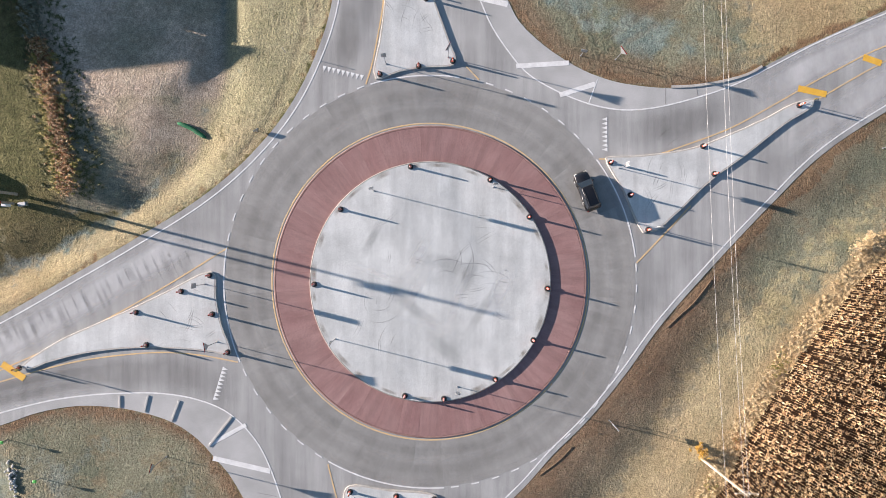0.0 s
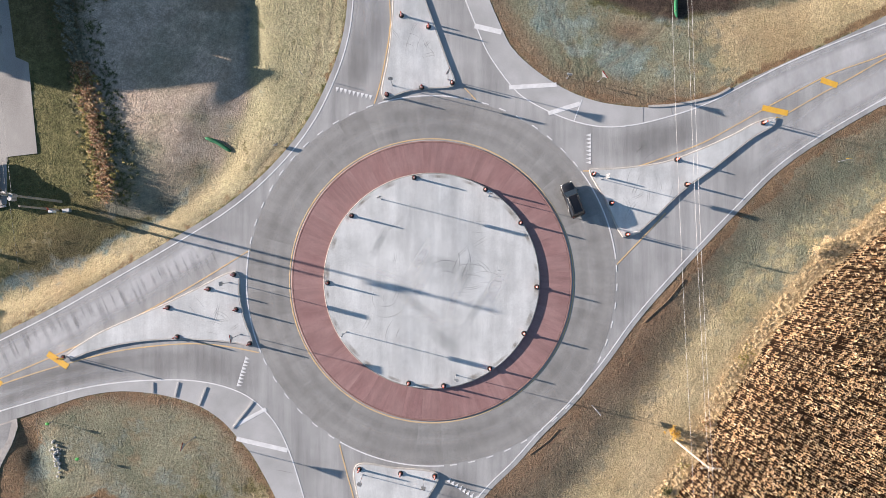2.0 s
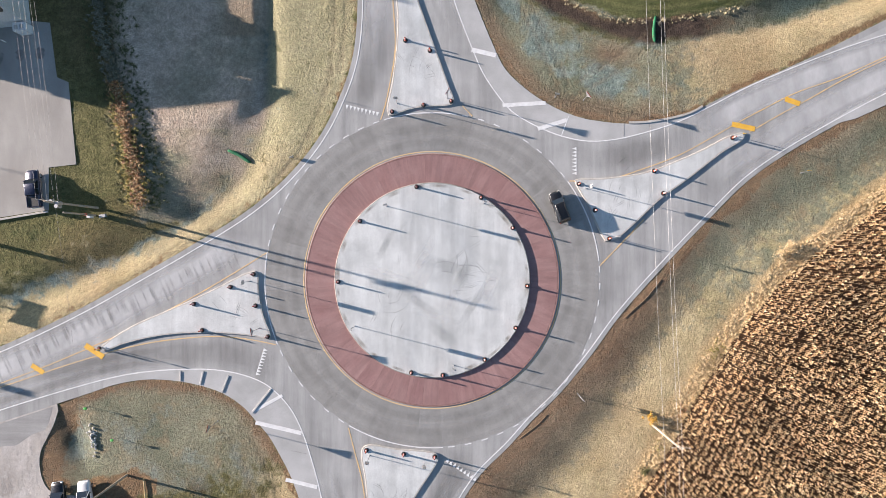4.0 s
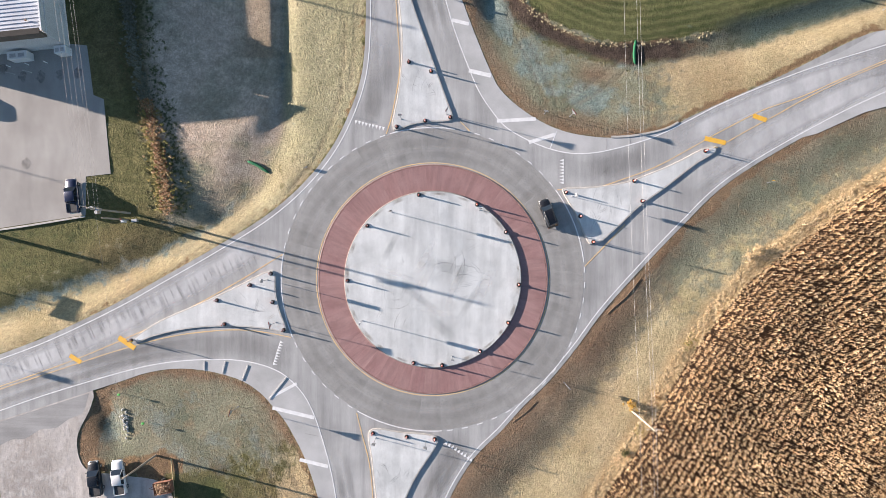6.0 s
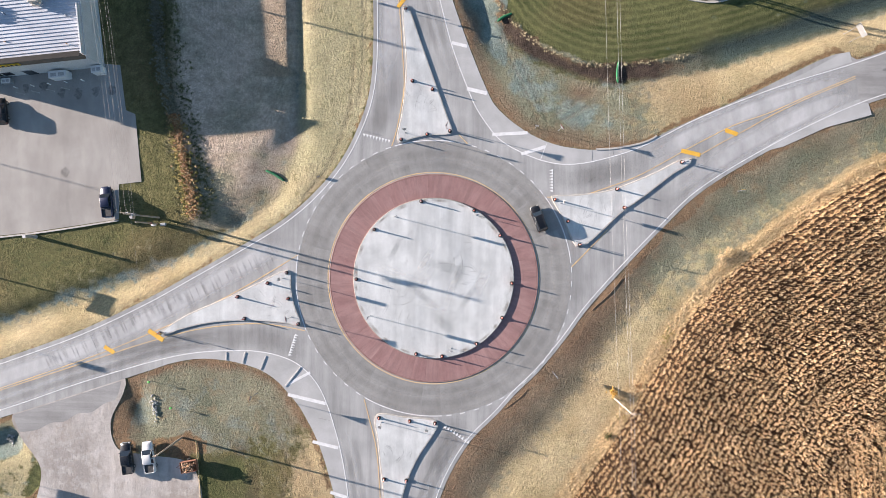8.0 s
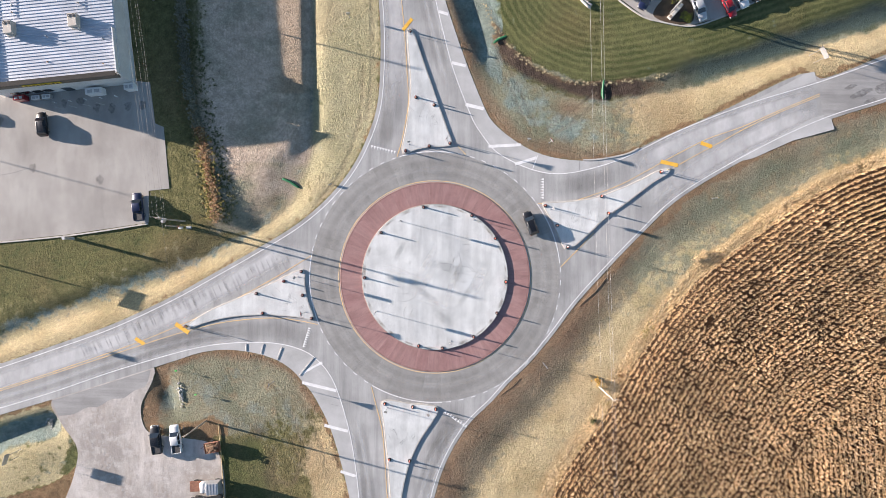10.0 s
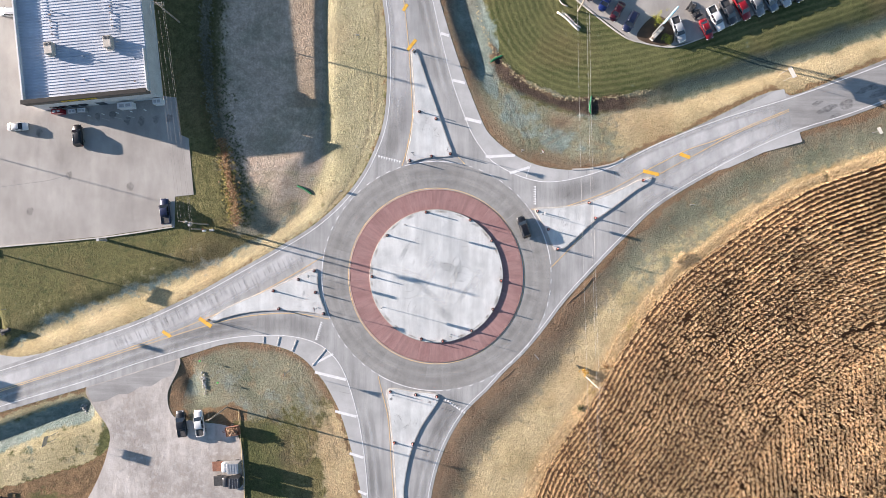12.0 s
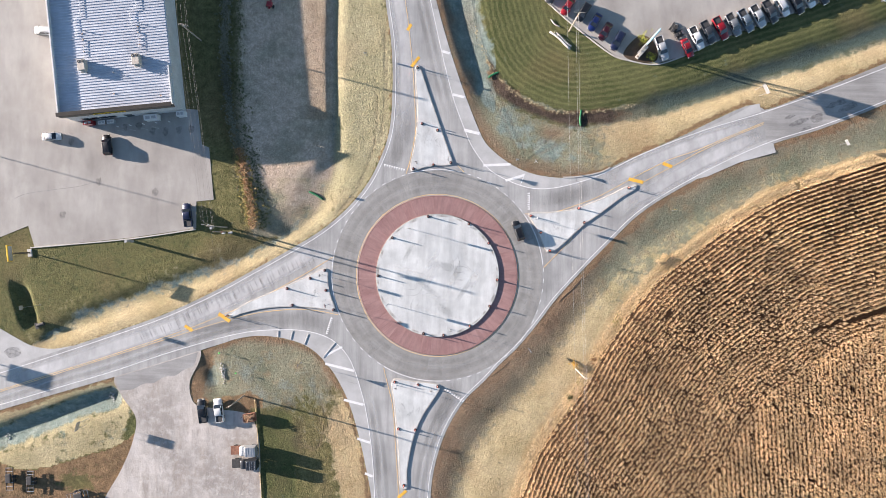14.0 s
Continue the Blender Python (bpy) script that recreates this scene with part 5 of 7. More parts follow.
car("suv", "black", pose(19.7, 11.3, 0.006, 0, 0, 111), "black sport utility vehicle on the circulating lane")
NE_ROW = [("pickup", "silver", 54.1, 56.0, -70), ("sedan", "red", 60.4, 56.1, -66), ("pickup", "white", 62.5, 58.5, -63), ("pickup", "charcoal", 65.3, 59.9, -62), ("pickup", "red", 68.3, 60.9, -61), ("pickup", "grey", 71.4, 61.8, -61),
          ("pickup", "slate", 74.4, 62.8, -60), ("pickup", "silver", 77.3, 63.9, -60), ("pickup", "charcoal", 80.2, 65.0, -60), ("suv", "white", 83.2, 66.2, -58), ("pickup", "black", 86.5, 67.2, -60),
          ("suv", "white", 89.5, 68.4, -60), ("pickup", "charcoal", 92.5, 69.6, -60), ("pickup", "black", 95.6, 70.9, -60), ("suv", "white", 106.7, 69.5, -30)]
NE_TURN = [("sedan", "red", 31.2, 66.0, -122), ("suv", "black", 34.9, 64.6, -122), ("sedan", "blue", 37.8, 62.2, -120), ("sedan", "maroon", 40.4, 60.0, -120), ("suv", "navy", 43.4, 57.7, -118), ("suv", "charcoal", 27.6, 69.0, -122)]
for kind, colour, x, y, a in NE_ROW + NE_TURN:
    word = {"pickup": "pickup truck with an open bed", "suv": "sport utility vehicle", "sedan": "saloon car"}[kind]
    car(kind, colour, pose(x, y, 0.02, 0, 0, a), colour + " " + word + " parked nose to the kerb", "dealer's vehicles")
car("sedan", "white", pose(-95.3, 33.3, -0.01, 0, 0, 3), "white saloon car crossing the concrete car park")
car("suv", "black", pose(-81.6, 31.4, -0.01, 0, 0, 96), "black sport utility vehicle on the concrete car park")
car("suv", "white", pose(-97.2, 59.3, -0.01, 0, 0, 178), "white sport utility vehicle beside the metal building")
car("pickup", "navy", pose(-61.6, 14.3, -0.01, 0, 0, 96), "navy blue pickup truck at the car park corner")
car("pickup", "black", pose(-57.7, -34.0, -0.005, 0, 0, 97), "black pickup truck parked on the gravel yard")
car("pickup", "white", pose(-53.6, -33.8, -0.005, 0, 0, 98), "white pickup truck parked on the gravel yard")


def flatbed(m, colour, label):
    ob = thing("flatbed_truck", m, label, "truck")
    white = car_paint("car_" + colour, PAINTS[colour])
    part("chassis", Geo().box((0, 0, 0.75), (6.6, 0.9, 0.25), 0.04), M["bedliner"], ob)
    part("bed", Geo().box((-2.1, 0, 1.05), (2.4, 2.2, 0.14), 0.03), M["rust"] if colour == "white" else M["bedliner"], ob, "dark timber deck")
    part("cab", Geo().rings([section(x, w2, 0.7, z) for x, w2, z in ((-0.85, 1.0, 2.2), (-0.75, 1.05, 2.35), (0.3, 1.05, 2.38), (0.75, 1.0, 1.7), (0.85, 0.95, 1.5))]), white, ob, colour + " cab", True)
    part("box_body", Geo().box((2.0, 0, 2.0), (2.5, 2.3, 2.3), 0.06), M["sign_back"] if colour == "white" else white, ob, "metal box")
    for k in range(4):
        part("rib", Geo().box((1.1 + 0.6 * k, 0, 3.17), (0.06, 2.2, 0.05), 0.01), M["steel"], ob)
    part("windscreen", Geo().box((0.62, 0, 2.02), (0.08, 1.7, 0.5), 0.03), M["glass"], ob)
    for x in (-2.2, 2.2):
        for s in (1, -1):
            part("wheel", Geo().rod((x, s * 0.75, 0.45), (x, s * 1.08, 0.45), 0.45, 0.45, 14), M["rubber"], ob)


flatbed(pose(-47.2, -43.4, -0.005, 0, 0, 3), "white", "white-cabbed flatbed truck with a grey box on the gravel yard")
flatbed(pose(-46.9, -46.7, -0.005, 0, 0, 3), "charcoal", "dark grey flatbed truck with a box beside the yard fence")


def wood_trailer(m):
    ob = thing("utility_trailer", m, "small trailer heaped with split logs on the gravel yard", "trailer")
    part("deck", Geo().box((0, 0, 0.55), (3.0, 2.0, 0.10), 0.02), M["timber"], ob)
    for s in (1, -1):
        part("side_rail", Geo().box((0, s * 1.0, 1.05), (3.0, 0.06, 0.9), 0.015), M["rust"], ob)
        part("end_rail", Geo().box((s * 1.5, 0, 1.05), (0.06, 2.0, 0.9), 0.015), M["rust"], ob)
        part("wheel", Geo().rod((-0.1, s * 1.05, 0.33), (-0.1, s * 1.27, 0.33), 0.33, 0.33, 12), M["rubber"], ob)
        part("drawbar", Geo().rod((-1.5, s * 0.5, 0.5), (-2.7, 0, 0.45), 0.04, 0.04, 6), M["rust"], ob)
    rnd = random.Random(5)
    for k in range(90):
        x, y, a = rnd.uniform(-1.2, 1.2), rnd.uniform(-0.8, 0.8), rnd.uniform(0, 180)
        z = 0.72 + rnd.uniform(0.1, 1.5) * (1 - (abs(x) / 1.6) ** 2)
        ob_log = part("log", Geo().rod((-0.22, 0, 0), (0.22, 0, 0), rnd.uniform(0.06, 0.11), None, 7), M["timber"], ob)
        ob_log.matrix_basis = pose(x, y, z, 0, rnd.uniform(-25, 25), a)


wood_trailer(pose(-45.9, -35.4, -0.005, 0, 0, 10))


def plant_trailer(m, long, label):
    ob = thing("equipment_trailer", m, label, "trailer")
    for s in (1, -1):
        part("frame_rail", Geo().box((0, s * 0.85, 0.75), (long, 0.14, 0.2), 0.02), M["bedliner"], ob)
        for x in (-0.5, 0.5):
            part("wheel", Geo().rod((x, s * 0.9, 0.4), (x, s * 1.2, 0.4), 0.4, 0.4, 12), M["rubber"], ob)
    for k in range(7):
        part("cross_member", Geo().box((-long / 2 + long * k / 6, 0, 0.86), (0.12, 1.7, 0.10), 0.02), M["steel"], ob)
    part("load", Geo().box((0.3, 0, 1.2), (long * 0.4, 1.2, 0.6), 0.08), M["bedliner"], ob, "dark machinery")


plant_trailer(pose(-105.6, -51.5, -0.06, 0, 0, 92), 5.5, "dark steel equipment trailer standing on rough ground")
plant_trailer(pose(-100.4, -52.0, -0.06, 0, 0, 90), 5.0, "dark steel equipment trailer beside another trailer")

plant_trailer(pose(-88.6, -55.4, -0.06, 0, 0, 14), 5.2, "grey steel equipment trailer beside green weeds")


def implement(m):
    ob = thing("farm_implement", m, "small red farm implement standing in rough grass", "machine")
    red = car_paint("car_red", PAINTS["red"])
    part("frame", Geo().box((0, 0, 0.8), (3.2, 0.5, 0.3), 0.05), red, ob)
    part("hopper", Geo().box((-0.6, 0, 1.2), (1.2, 1.4, 0.7), 0.1), red, ob, "faded red hopper")
    for s in (1, -1):
        part("wheel", Geo().rod((-0.8, s * 0.7, 0.45), (-0.8, s * 0.95, 0.45), 0.45, 0.45, 12), M["rubber"], ob)
    part("drawbar", Geo().rod((1.4, 0, 0.7), (2.8, 0, 0.4), 0.06, 0.06, 6), M["rust"], ob)


implement(pose(-41.6, 66.6, -0.2, 0, 0, 80))


# ---------------------------------------------------------------- road furniture
def channelizer():
    ob = thing("channelizer_post", pose(0, 0, 0), "orange and white channelizer post on a black rubber base", "traffic post", "channelizer posts")
    g = Geo()
    pts = [(0.38 * math.cos(a), 0.38 * math.sin(a)) for a in np.arange(8) * math.pi / 4 + 0.39]
    g.rings([[(x, y, 0) for x, y in pts], [(x, y, 0.09) for x, y in pts], [(x * 0.7, y * 0.7, 0.14) for x, y in pts]])
    part("base", g, M["rubber"], ob, "black rubber base")

    def tube(z0, z1, bulge=0.0):
        def rad(z):
            return 0.155 - 0.065 * z / 1.35 + bulge
        return Geo().rod((0, 0, z0), (0, 0, z1), rad(z0), rad(z1), 12)
    part("body", tube(0.12, 1.35), M["orange"], ob, "orange plastic body")
    for z in (0.42, 0.72, 1.02):
        part("band", tube(z, z + 0.11, 0.006), M["reflector"], ob, "white reflective band")
    part("handle", Geo().box((0, 0, 1.40), (0.16, 0.05, 0.12), 0.02), M["rubber"], ob)
    return ob


POSTS_RING = [(-14.6, -0.2), (-11.2, 9.2), (-2.4, 14.5), (7.6, 12.8), (12.5, 8.1), (14.7, -0.9), (12.9, -7.4), (8.1, -12.3), (1.6, -14.7), (-3.3, -14.3)]
POSTS_ISLE = [(-6.2, 26.2), (-1.3, 27.2), (3.0, 27.8), (22.8, 14.9), (34.5, 16.9), (25.3, 10.8), (27.5, 6.4), (35.9, 13.4), (-27.8, 1.0), (-31.4, -1.0), (-27.5, -3.9), (-25.6, -8.7), (-35.8, -7.7), (-37.1, -3.6), (-51.8, -10.5),
              (46.7, 22.0), (-4.1, 37.3), (-0.3, 35.7), (-9.3, -38.0), (-5.1, -38.2), (-5.4, 51.0), (-7.8, -52.0), (-10.3, -26.4), (-4.5, -27.0), (0.3, -27.4)]
first = channelizer()
for i, (x, y) in enumerate(POSTS_RING + POSTS_ISLE):
    m = pose(x, y, 0.394 if i < len(POSTS_RING) else 0.208, 0, 0, (i * 37) % 90)
    if i == 0:
        first.matrix_world = m
    else:
        copy_thing(first, m)


def road_sign(m, high, wide, tall, material, label, posts=1, group="", arrow=False):
    """A panel on one or two posts, facing its own +y."""
    ob = thing("road_sign", m, label, "road sign", group)
    for k in range(posts):
        x = 0 if posts == 1 else (k - 0.5) * wide * 0.7
        part("post", Geo().rod((x, 0, 0), (x, 0, high), 0.045, 0.045, 8), M["steel"], ob)
        part("foot", Geo().rod((x, 0, 0), (x, 0, 0.08), 0.12, 0.09, 8), M["steel"], ob)
    panel = part("panel", Geo().box((0, 0.055, high - tall / 2), (wide, 0.03, tall), 0.008), material, ob)
    part("panel_back", Geo().box((0, -0.052, high - tall / 2), (wide * 0.98, 0.02, tall * 0.98), 0.006), M["sign_back"], ob)
    if arrow:
        part("symbol", Geo().box((0, 0.076, high - tall / 2), (wide * 0.7, 0.008, tall * 0.3), 0.003), M["rubber"], ob)
    return ob


TALL = [(-28.4, -0.1, 90, 0.205), (-5.4, 27.5, 0, 0.205), (23.9, 14.2, -90, 0.205), (27.9, 6.6, -8, 0.205), (-7.0, 11.5, 20, 0.39), (8.0, 11.9, -10, 0.39), (-12.0, -7.1, 70, 0.39), (3.3, -13.2, 168, 0.39),
        (-9.8, -27.2, 170, 0.205), (-1.2, -27.8, 170, 0.205)]
for x, y, a, z in TALL:
    road_sign(pose(x, y, z, 0, 0, a), 4.1, 0.62, 1.2, M["sign_white"], "white rectangular road sign high on a steel post", 1, "island signs", True)


def yield_sign(m, high, label):
    """A triangle, point down, on one post, facing its own +y."""
    ob = thing("yield_sign", m, label, "road sign", "yield signs")
    part("post", Geo().rod((0, 0, 0), (0, 0, high - 0.1), 0.045, 0.045, 8), M["steel"], ob)
    part("foot", Geo().rod((0, 0, 0), (0, 0, 0.08), 0.12, 0.09, 8), M["steel"], ob)
    for word, k, y, mat_key in (("panel", 1.0, 0.05, "tail"), ("centre", 0.62, 0.072, "sign_white"), ("panel_back", 0.97, -0.05, "sign_back")):
        c = high - 0.42
        tri = [(0.62 * k, c + 0.42 * k), (-0.62 * k, c + 0.42 * k), (0, c - 0.72 * k)]
        part(word, Geo().rings([[(x, y - 0.01, z) for x, z in tri], [(x, y + 0.01, z) for x, z in tri]]), M[mat_key], ob)


yield_sign(pose(2.4, 28.3, 0.205, 0, 0, 60), 4.2, "triangular yield sign on a steel post on the island")
yield_sign(pose(-26.9, -7.4, 0.205, 0, 0, 100), 4.2, "triangular yield sign on a steel post on the west island")
yield_sign(pose(23.6, 28.0, ground_at(23.6, 28.0), 0, 0, -55), 3.6, "triangular yield sign on a steel post in the verge")
yield_sign(pose(-33.5, -21.9, ground_at(-33.5, -21.9), 0, 0, 75), 4.3, "triangular yield sign on a steel post in the seeded corner")
ob = thing("marker_post", pose(-18.1, 29.1, ground_at(-18.1, 29.1) - 0.03), "thin steel marker post in the straw verge", "post")
part("post", Geo().rod((0, 0, 0), (0, 0, 1.8), 0.035, 0.03, 8), M["steel"], ob)
part("cap", Geo().rod((0, 0, 1.8), (0, 0, 1.84), 0.05, 0.03, 8), M["sign_white"], ob)
road_sign(pose(-50.8, -10.4, 0.205, 0, 0, -14), 2.4, 0.45, 0.6, M["sign_yellow"], "yellow marker sign on a steel post at the island nose", 1, "nose signs")
road_sign(pose(47.6, 22.2, 0.205, 0, 0, -14), 2.4, 0.45, 0.6, M["sign_yellow"], "yellow marker sign on a steel post at the island nose", 1, "nose signs")
road_sign(pose(-5.4, 50.4, 0.205, 0, 0, 10), 2.6, 0.6, 0.75, M["sign_yellow"], "yellow marker sign on a steel post at the island nose", 1, "nose signs")
road_sign(pose(-21.8, 19.2, ground_at(-21.8, 19.2) - 0.02, 0, 0, 30), 0.75, 0.7, 0.4, M["sign_back"], "low dark marker board on a post in the straw verge", 1)
road_sign(pose(22.8, -18.0, ground_at(22.8, -18.0) - 0.02, 0, 0, 130), 2.6, 1.1, 0.8, M["sign_white"], "white road sign on two posts in the verge", 2)
road_sign(pose(19.2, 28.5, ground_at(19.2, 28.5) - 0.02, 0, 0, -14), 2.2, 0.75, 0.6, M["sign_white"], "white road sign on a short post beside the apron", 1)
road_sign(pose(57.6, 16.6, ground_at(57.6, 16.6) - 0.02, 0, 0, -14), 2.5, 0.55, 0.55, M["sign_yellow"], "small pale yellow road sign on a post in the verge", 1)
road_sign(pose(78.0, 45.6, ground_at(78.0, 45.6) - 0.02, 0, 0, -63), 4.9, 2.6, 1.3, M["sign_white"], "large white direction sign on two posts", 2)
road_sign(pose(98.6, 33.2, ground_at(98.6, 33.2) - 0.02, 0, 0, -60), 3.0, 1.5, 0.9, M["sign_white"], "white road sign on a post in the verge", 1)
road_sign(pose(-18.0, 54.0, ground_at(-18.0, 54.0) - 0.02, 0, 0, 5), 2.4, 0.75, 0.75, M["sign_white"], "small road sign on a steel post in the straw verge", 1)


def sign_tower():
    ob = thing("pylon_sign", pose(-101.1, 4.6, -0.06, 0, 0, 6), "tall pole sign with a large yellow-edged panel", "sign")
    part("footing", Geo().box((0, 0, 0.12), (1.0, 1.9, 0.35), 0.04), M["kerb"], ob, "pale concrete footing")
    part("pole", Geo().rod((0, 0, 0.2), (0, 0, 6.5), 0.16, 0.14, 12), M["bedliner"], ob)
    part("panel", Geo().box((0, 0, 7.2), (0.4, 3.9, 1.6), 0.05), M["sign_yellow"], ob, "yellow-edged sign panel")
    for s in (1, -1):
        part("face", Geo().box((s * 0.21, 0, 7.2), (0.03, 3.5, 1.3), 0.01), M["sign_back"], ob)


sign_tower()


def board_sign():
    ob = thing("billboard", pose(-127.2, -19.8, -0.06, 0, 0, -14), "broad sign board on two steel legs beside the west driveway", "sign")
    for s in (1, -1):
        part("leg", Geo().rod((0, s * 1.3, 0), (0, s * 1.3, 4.4), 0.12, 0.12, 10), M["steel"], ob)
        part("face", Geo().box((s * 0.14, 0, 5.3), (0.04, 4.0, 1.9), 0.01), M["sign_back"], ob)
    part("panel", Geo().box((0, 0, 5.3), (0.24, 4.3, 2.2), 0.05), M["sign_white"], ob, "white-framed sign panel")


board_sign()


def lot_lamp(m, label):
    ob = thing("light_bollard", m, label, "lamp")
    part("footing", Geo().rod((0, 0, 0), (0, 0, 0.6), 0.35, 0.33, 14), M["kerb"], ob, "pale concrete footing")
    part("cabinet", Geo().box((0, 0, 1.9), (0.5, 0.5, 2.7), 0.06), M["sign_back"], ob, "grey metal column")
    part("lid", Geo().box((0, 0, 3.28), (0.6, 0.6, 0.08), 0.02), M["sign_back"], ob)


lot_lamp(pose(-75.6, 7.7, -0.05, 0, 0, 8), "slim grey utility column on a concrete footing beside the car park")


# ---------------------------------------------------------------- power poles and lines
def utility_pole(m, high, label, arms=2, arm=2.4, drum=True):
    """Cross-arms lie along its own x."""
    ob = thing("utility_pole", m, label, "utility pole", "utility poles")
    part("pole", Geo().rod((0, 0, -0.3), (0, 0, high), 0.19, 0.12, 12), M["wood_pole"], ob)
    for k in range(arms):
        z = high - 0.35 - 1.1 * k
        part("crossarm", Geo().box((0, 0.14, z), (arm, 0.10, 0.13), 0.015), M["wood_pole"], ob)
        for x in (-0.46, 0.1, 0.46):
            part("insulator", Geo().rod((x * arm, 0.14, z + 0.06), (x * arm, 0.14, z + 0.26), 0.05, 0.03, 8), M["sign_white"], ob)
        part("brace", Geo().rod((-arm * 0.3, 0.16, z - 0.05), (0, 0.14, z - 0.6), 0.02, 0.02, 5), M["steel"], ob)
        part("brace", Geo().rod((arm * 0.3, 0.16, z - 0.05), (0, 0.14, z - 0.6), 0.02, 0.02, 5), M["steel"], ob)
    if drum:
        for dx, dy, dz in ((0.45, 0, 2.0), (-0.45, 0.1, 2.0), (0.0, -0.45, 2.6)):
            part("transformer", Geo().rod((dx, dy, high - dz - 1.0), (dx, dy, high - dz), 0.27, 0.27, 12), M["sign_back"], ob, "grey transformer can")
    return ob


utility_pole(pose(34.3, -22.7, -0.2, 0, 0, -2), 11.7, "weathered wooden utility pole at the edge of the corn", 1, 2.6, False)
utility_pole(pose(31.7, 60.3, -0.1, 0, 0, -2), 12.2, "weathered wooden utility pole beside the dealer's car park", 1, 2.6, False)
utility_pole(pose(-52.2, 11.4, -0.1, 0, 0, -8), 12.8, "weathered wooden utility pole with a transformer beside the car park", 2, 2.6)
utility_pole(pose(-58.9, 57.4, -0.1, 0, 0, -8), 11.5, "weathered wooden utility pole beside the metal building", 2, 2.4, False)
utility_pole(pose(-47.7, -30.3, -0.1, 0, 0, 25), 10.8, "wooden pole with a yard lamp beside the gravel yard", 1, 1.4, False)


ob = thing("stub_pole", pose(-52.6, 10.2, -0.1), "shorter wooden stub pole with a meter box beside the utility pole", "pole")
part("pole", Geo().rod((0, 0, -0.3), (0, 0, 8.0), 0.17, 0.13, 12), M["wood_pole"], ob)
part("meter_box", Geo().box((0.1, -0.3, 1.5), (0.6, 0.35, 0.9), 0.04), M["sign_white"], ob, "white meter box")
part("strap", Geo().rod((0, 0, 2.4), (0, 0, 2.7), 0.19, 0.19, 12), M["orange"], ob, "red marker band")
ob = thing("ground_box", pose(-51.2, 10.1, -0.08, 0, 0, 8), "grey utility box on the grass beside the poles", "utility box")
part("body", Geo().box((0, 0, 0.3), (1.0, 0.5, 0.6), 0.05), M["sign_back"], ob)


def power_line(points, sag, label="pale bare overhead power line", r=0.013, material=None):
    pts = []
    for (a, b) in zip(points[:-1], points[1:]):
        for i in range(12):
            t = i / 12
            p = Vector(a).lerp(Vector(b), t)
            p.z -= sag * 4 * t * (1 - t)
            pts.append(p)
    pts.append(Vector(points[-1]))
    solid("power_line", Geo().pipe(pts, r, 5), material or M["wire"], label, "power line", "power lines")


for off in (0.0, 1.95, 2.45):
    power_line([(26.0 + off, 150, 12.0), (28.95 + off, 60.4, 12.0), (31.9 + off, -22.6, 11.6), (35.0 + off, -110, 11.8)], 1.0)
for off, dz in ((-1.2, 0.0), (0.3, 0.0), (1.2, 0.0), (-1.1, -1.1), (1.1, -1.1)):
    power_line([(-64.5 + off, 110, 11.3 + dz), (-58.9 + off, 57.5, 11.3 + dz), (-52.2 + off, 11.5, 12.5 + dz)], 0.5, "dark overhead power line", 0.014, M["dark_wire"])
power_line([(-52.2, 11.4, 10.4), (-47.7, -30.3, 10.4)], 0.6, "dark overhead service line", 0.012, M["dark_wire"])
power_line([(-52.2, 11.4, 11.0), (-58.5, 13.2, 0.0)], 0.0, "taut guy wire of the pole", 0.014, M["dark_wire"])
ob = thing("lamp_post", pose(-121.0, 31.5, -0.01), "slim steel lamp post at the far side of the car park", "lamp post")
part("footing", Geo().rod((0, 0, 0), (0, 0, 0.6), 0.3, 0.28, 12), M["kerb"], ob)
part("post", Geo().rod((0, 0, 0.5), (0, 0, 11.8), 0.09, 0.06, 10), M["steel"], ob)
part("arm", Geo().rod((0, 0, 11.7), (0.8, 0, 11.9), 0.05, 0.04, 8), M["steel"], ob)
part("lantern", Geo().box((1.0, 0, 11.9), (0.7, 0.35, 0.16), 0.05), M["sign_back"], ob)
road_sign(pose(-98.6, -8.3, ground_at(-98.6, -8.3), 0, 0, 95), 7.4, 1.0, 1.1, M["sign_back"], "tall grey pole sign standing in rough grass", 1)
ob = thing("culvert_end", pose(-98.4, -13.2, ground_at(-98.4, -13.2) - 0.05, 0, 0, 20), "dark flared culvert end in the ditch", "culvert")
part("pipe", Geo().rod((-0.9, 0, 0.35), (0.9, 0, 0.35), 0.42, 0.42, 14), M["bedliner"], ob)
part("apron", Geo().box((-1.2, 0, 0.05), (0.9, 1.5, 0.10), 0.03), M["bedliner"], ob, "dark mouth plate")
M["lime"] = paint("lime_plastic", (0.10, 0.50, 0.10), 0.5)
for x, y in ((-53.5, -19.6), (-49.4, -24.5)):
    ob = thing("marker_stake", pose(x, y, ground_at(x, y) - 0.03), "slim stake with a bright green top in the seeded corner", "stake", "green stakes")
    part("post", Geo().rod((0, 0, 0), (0, 0, 1.1), 0.06, 0.05, 8), M["steel"], ob)
    part("top", Geo().box((0, 0, 1.2), (0.45, 0.35, 0.3), 0.08), M["lime"], ob, "bright green top")


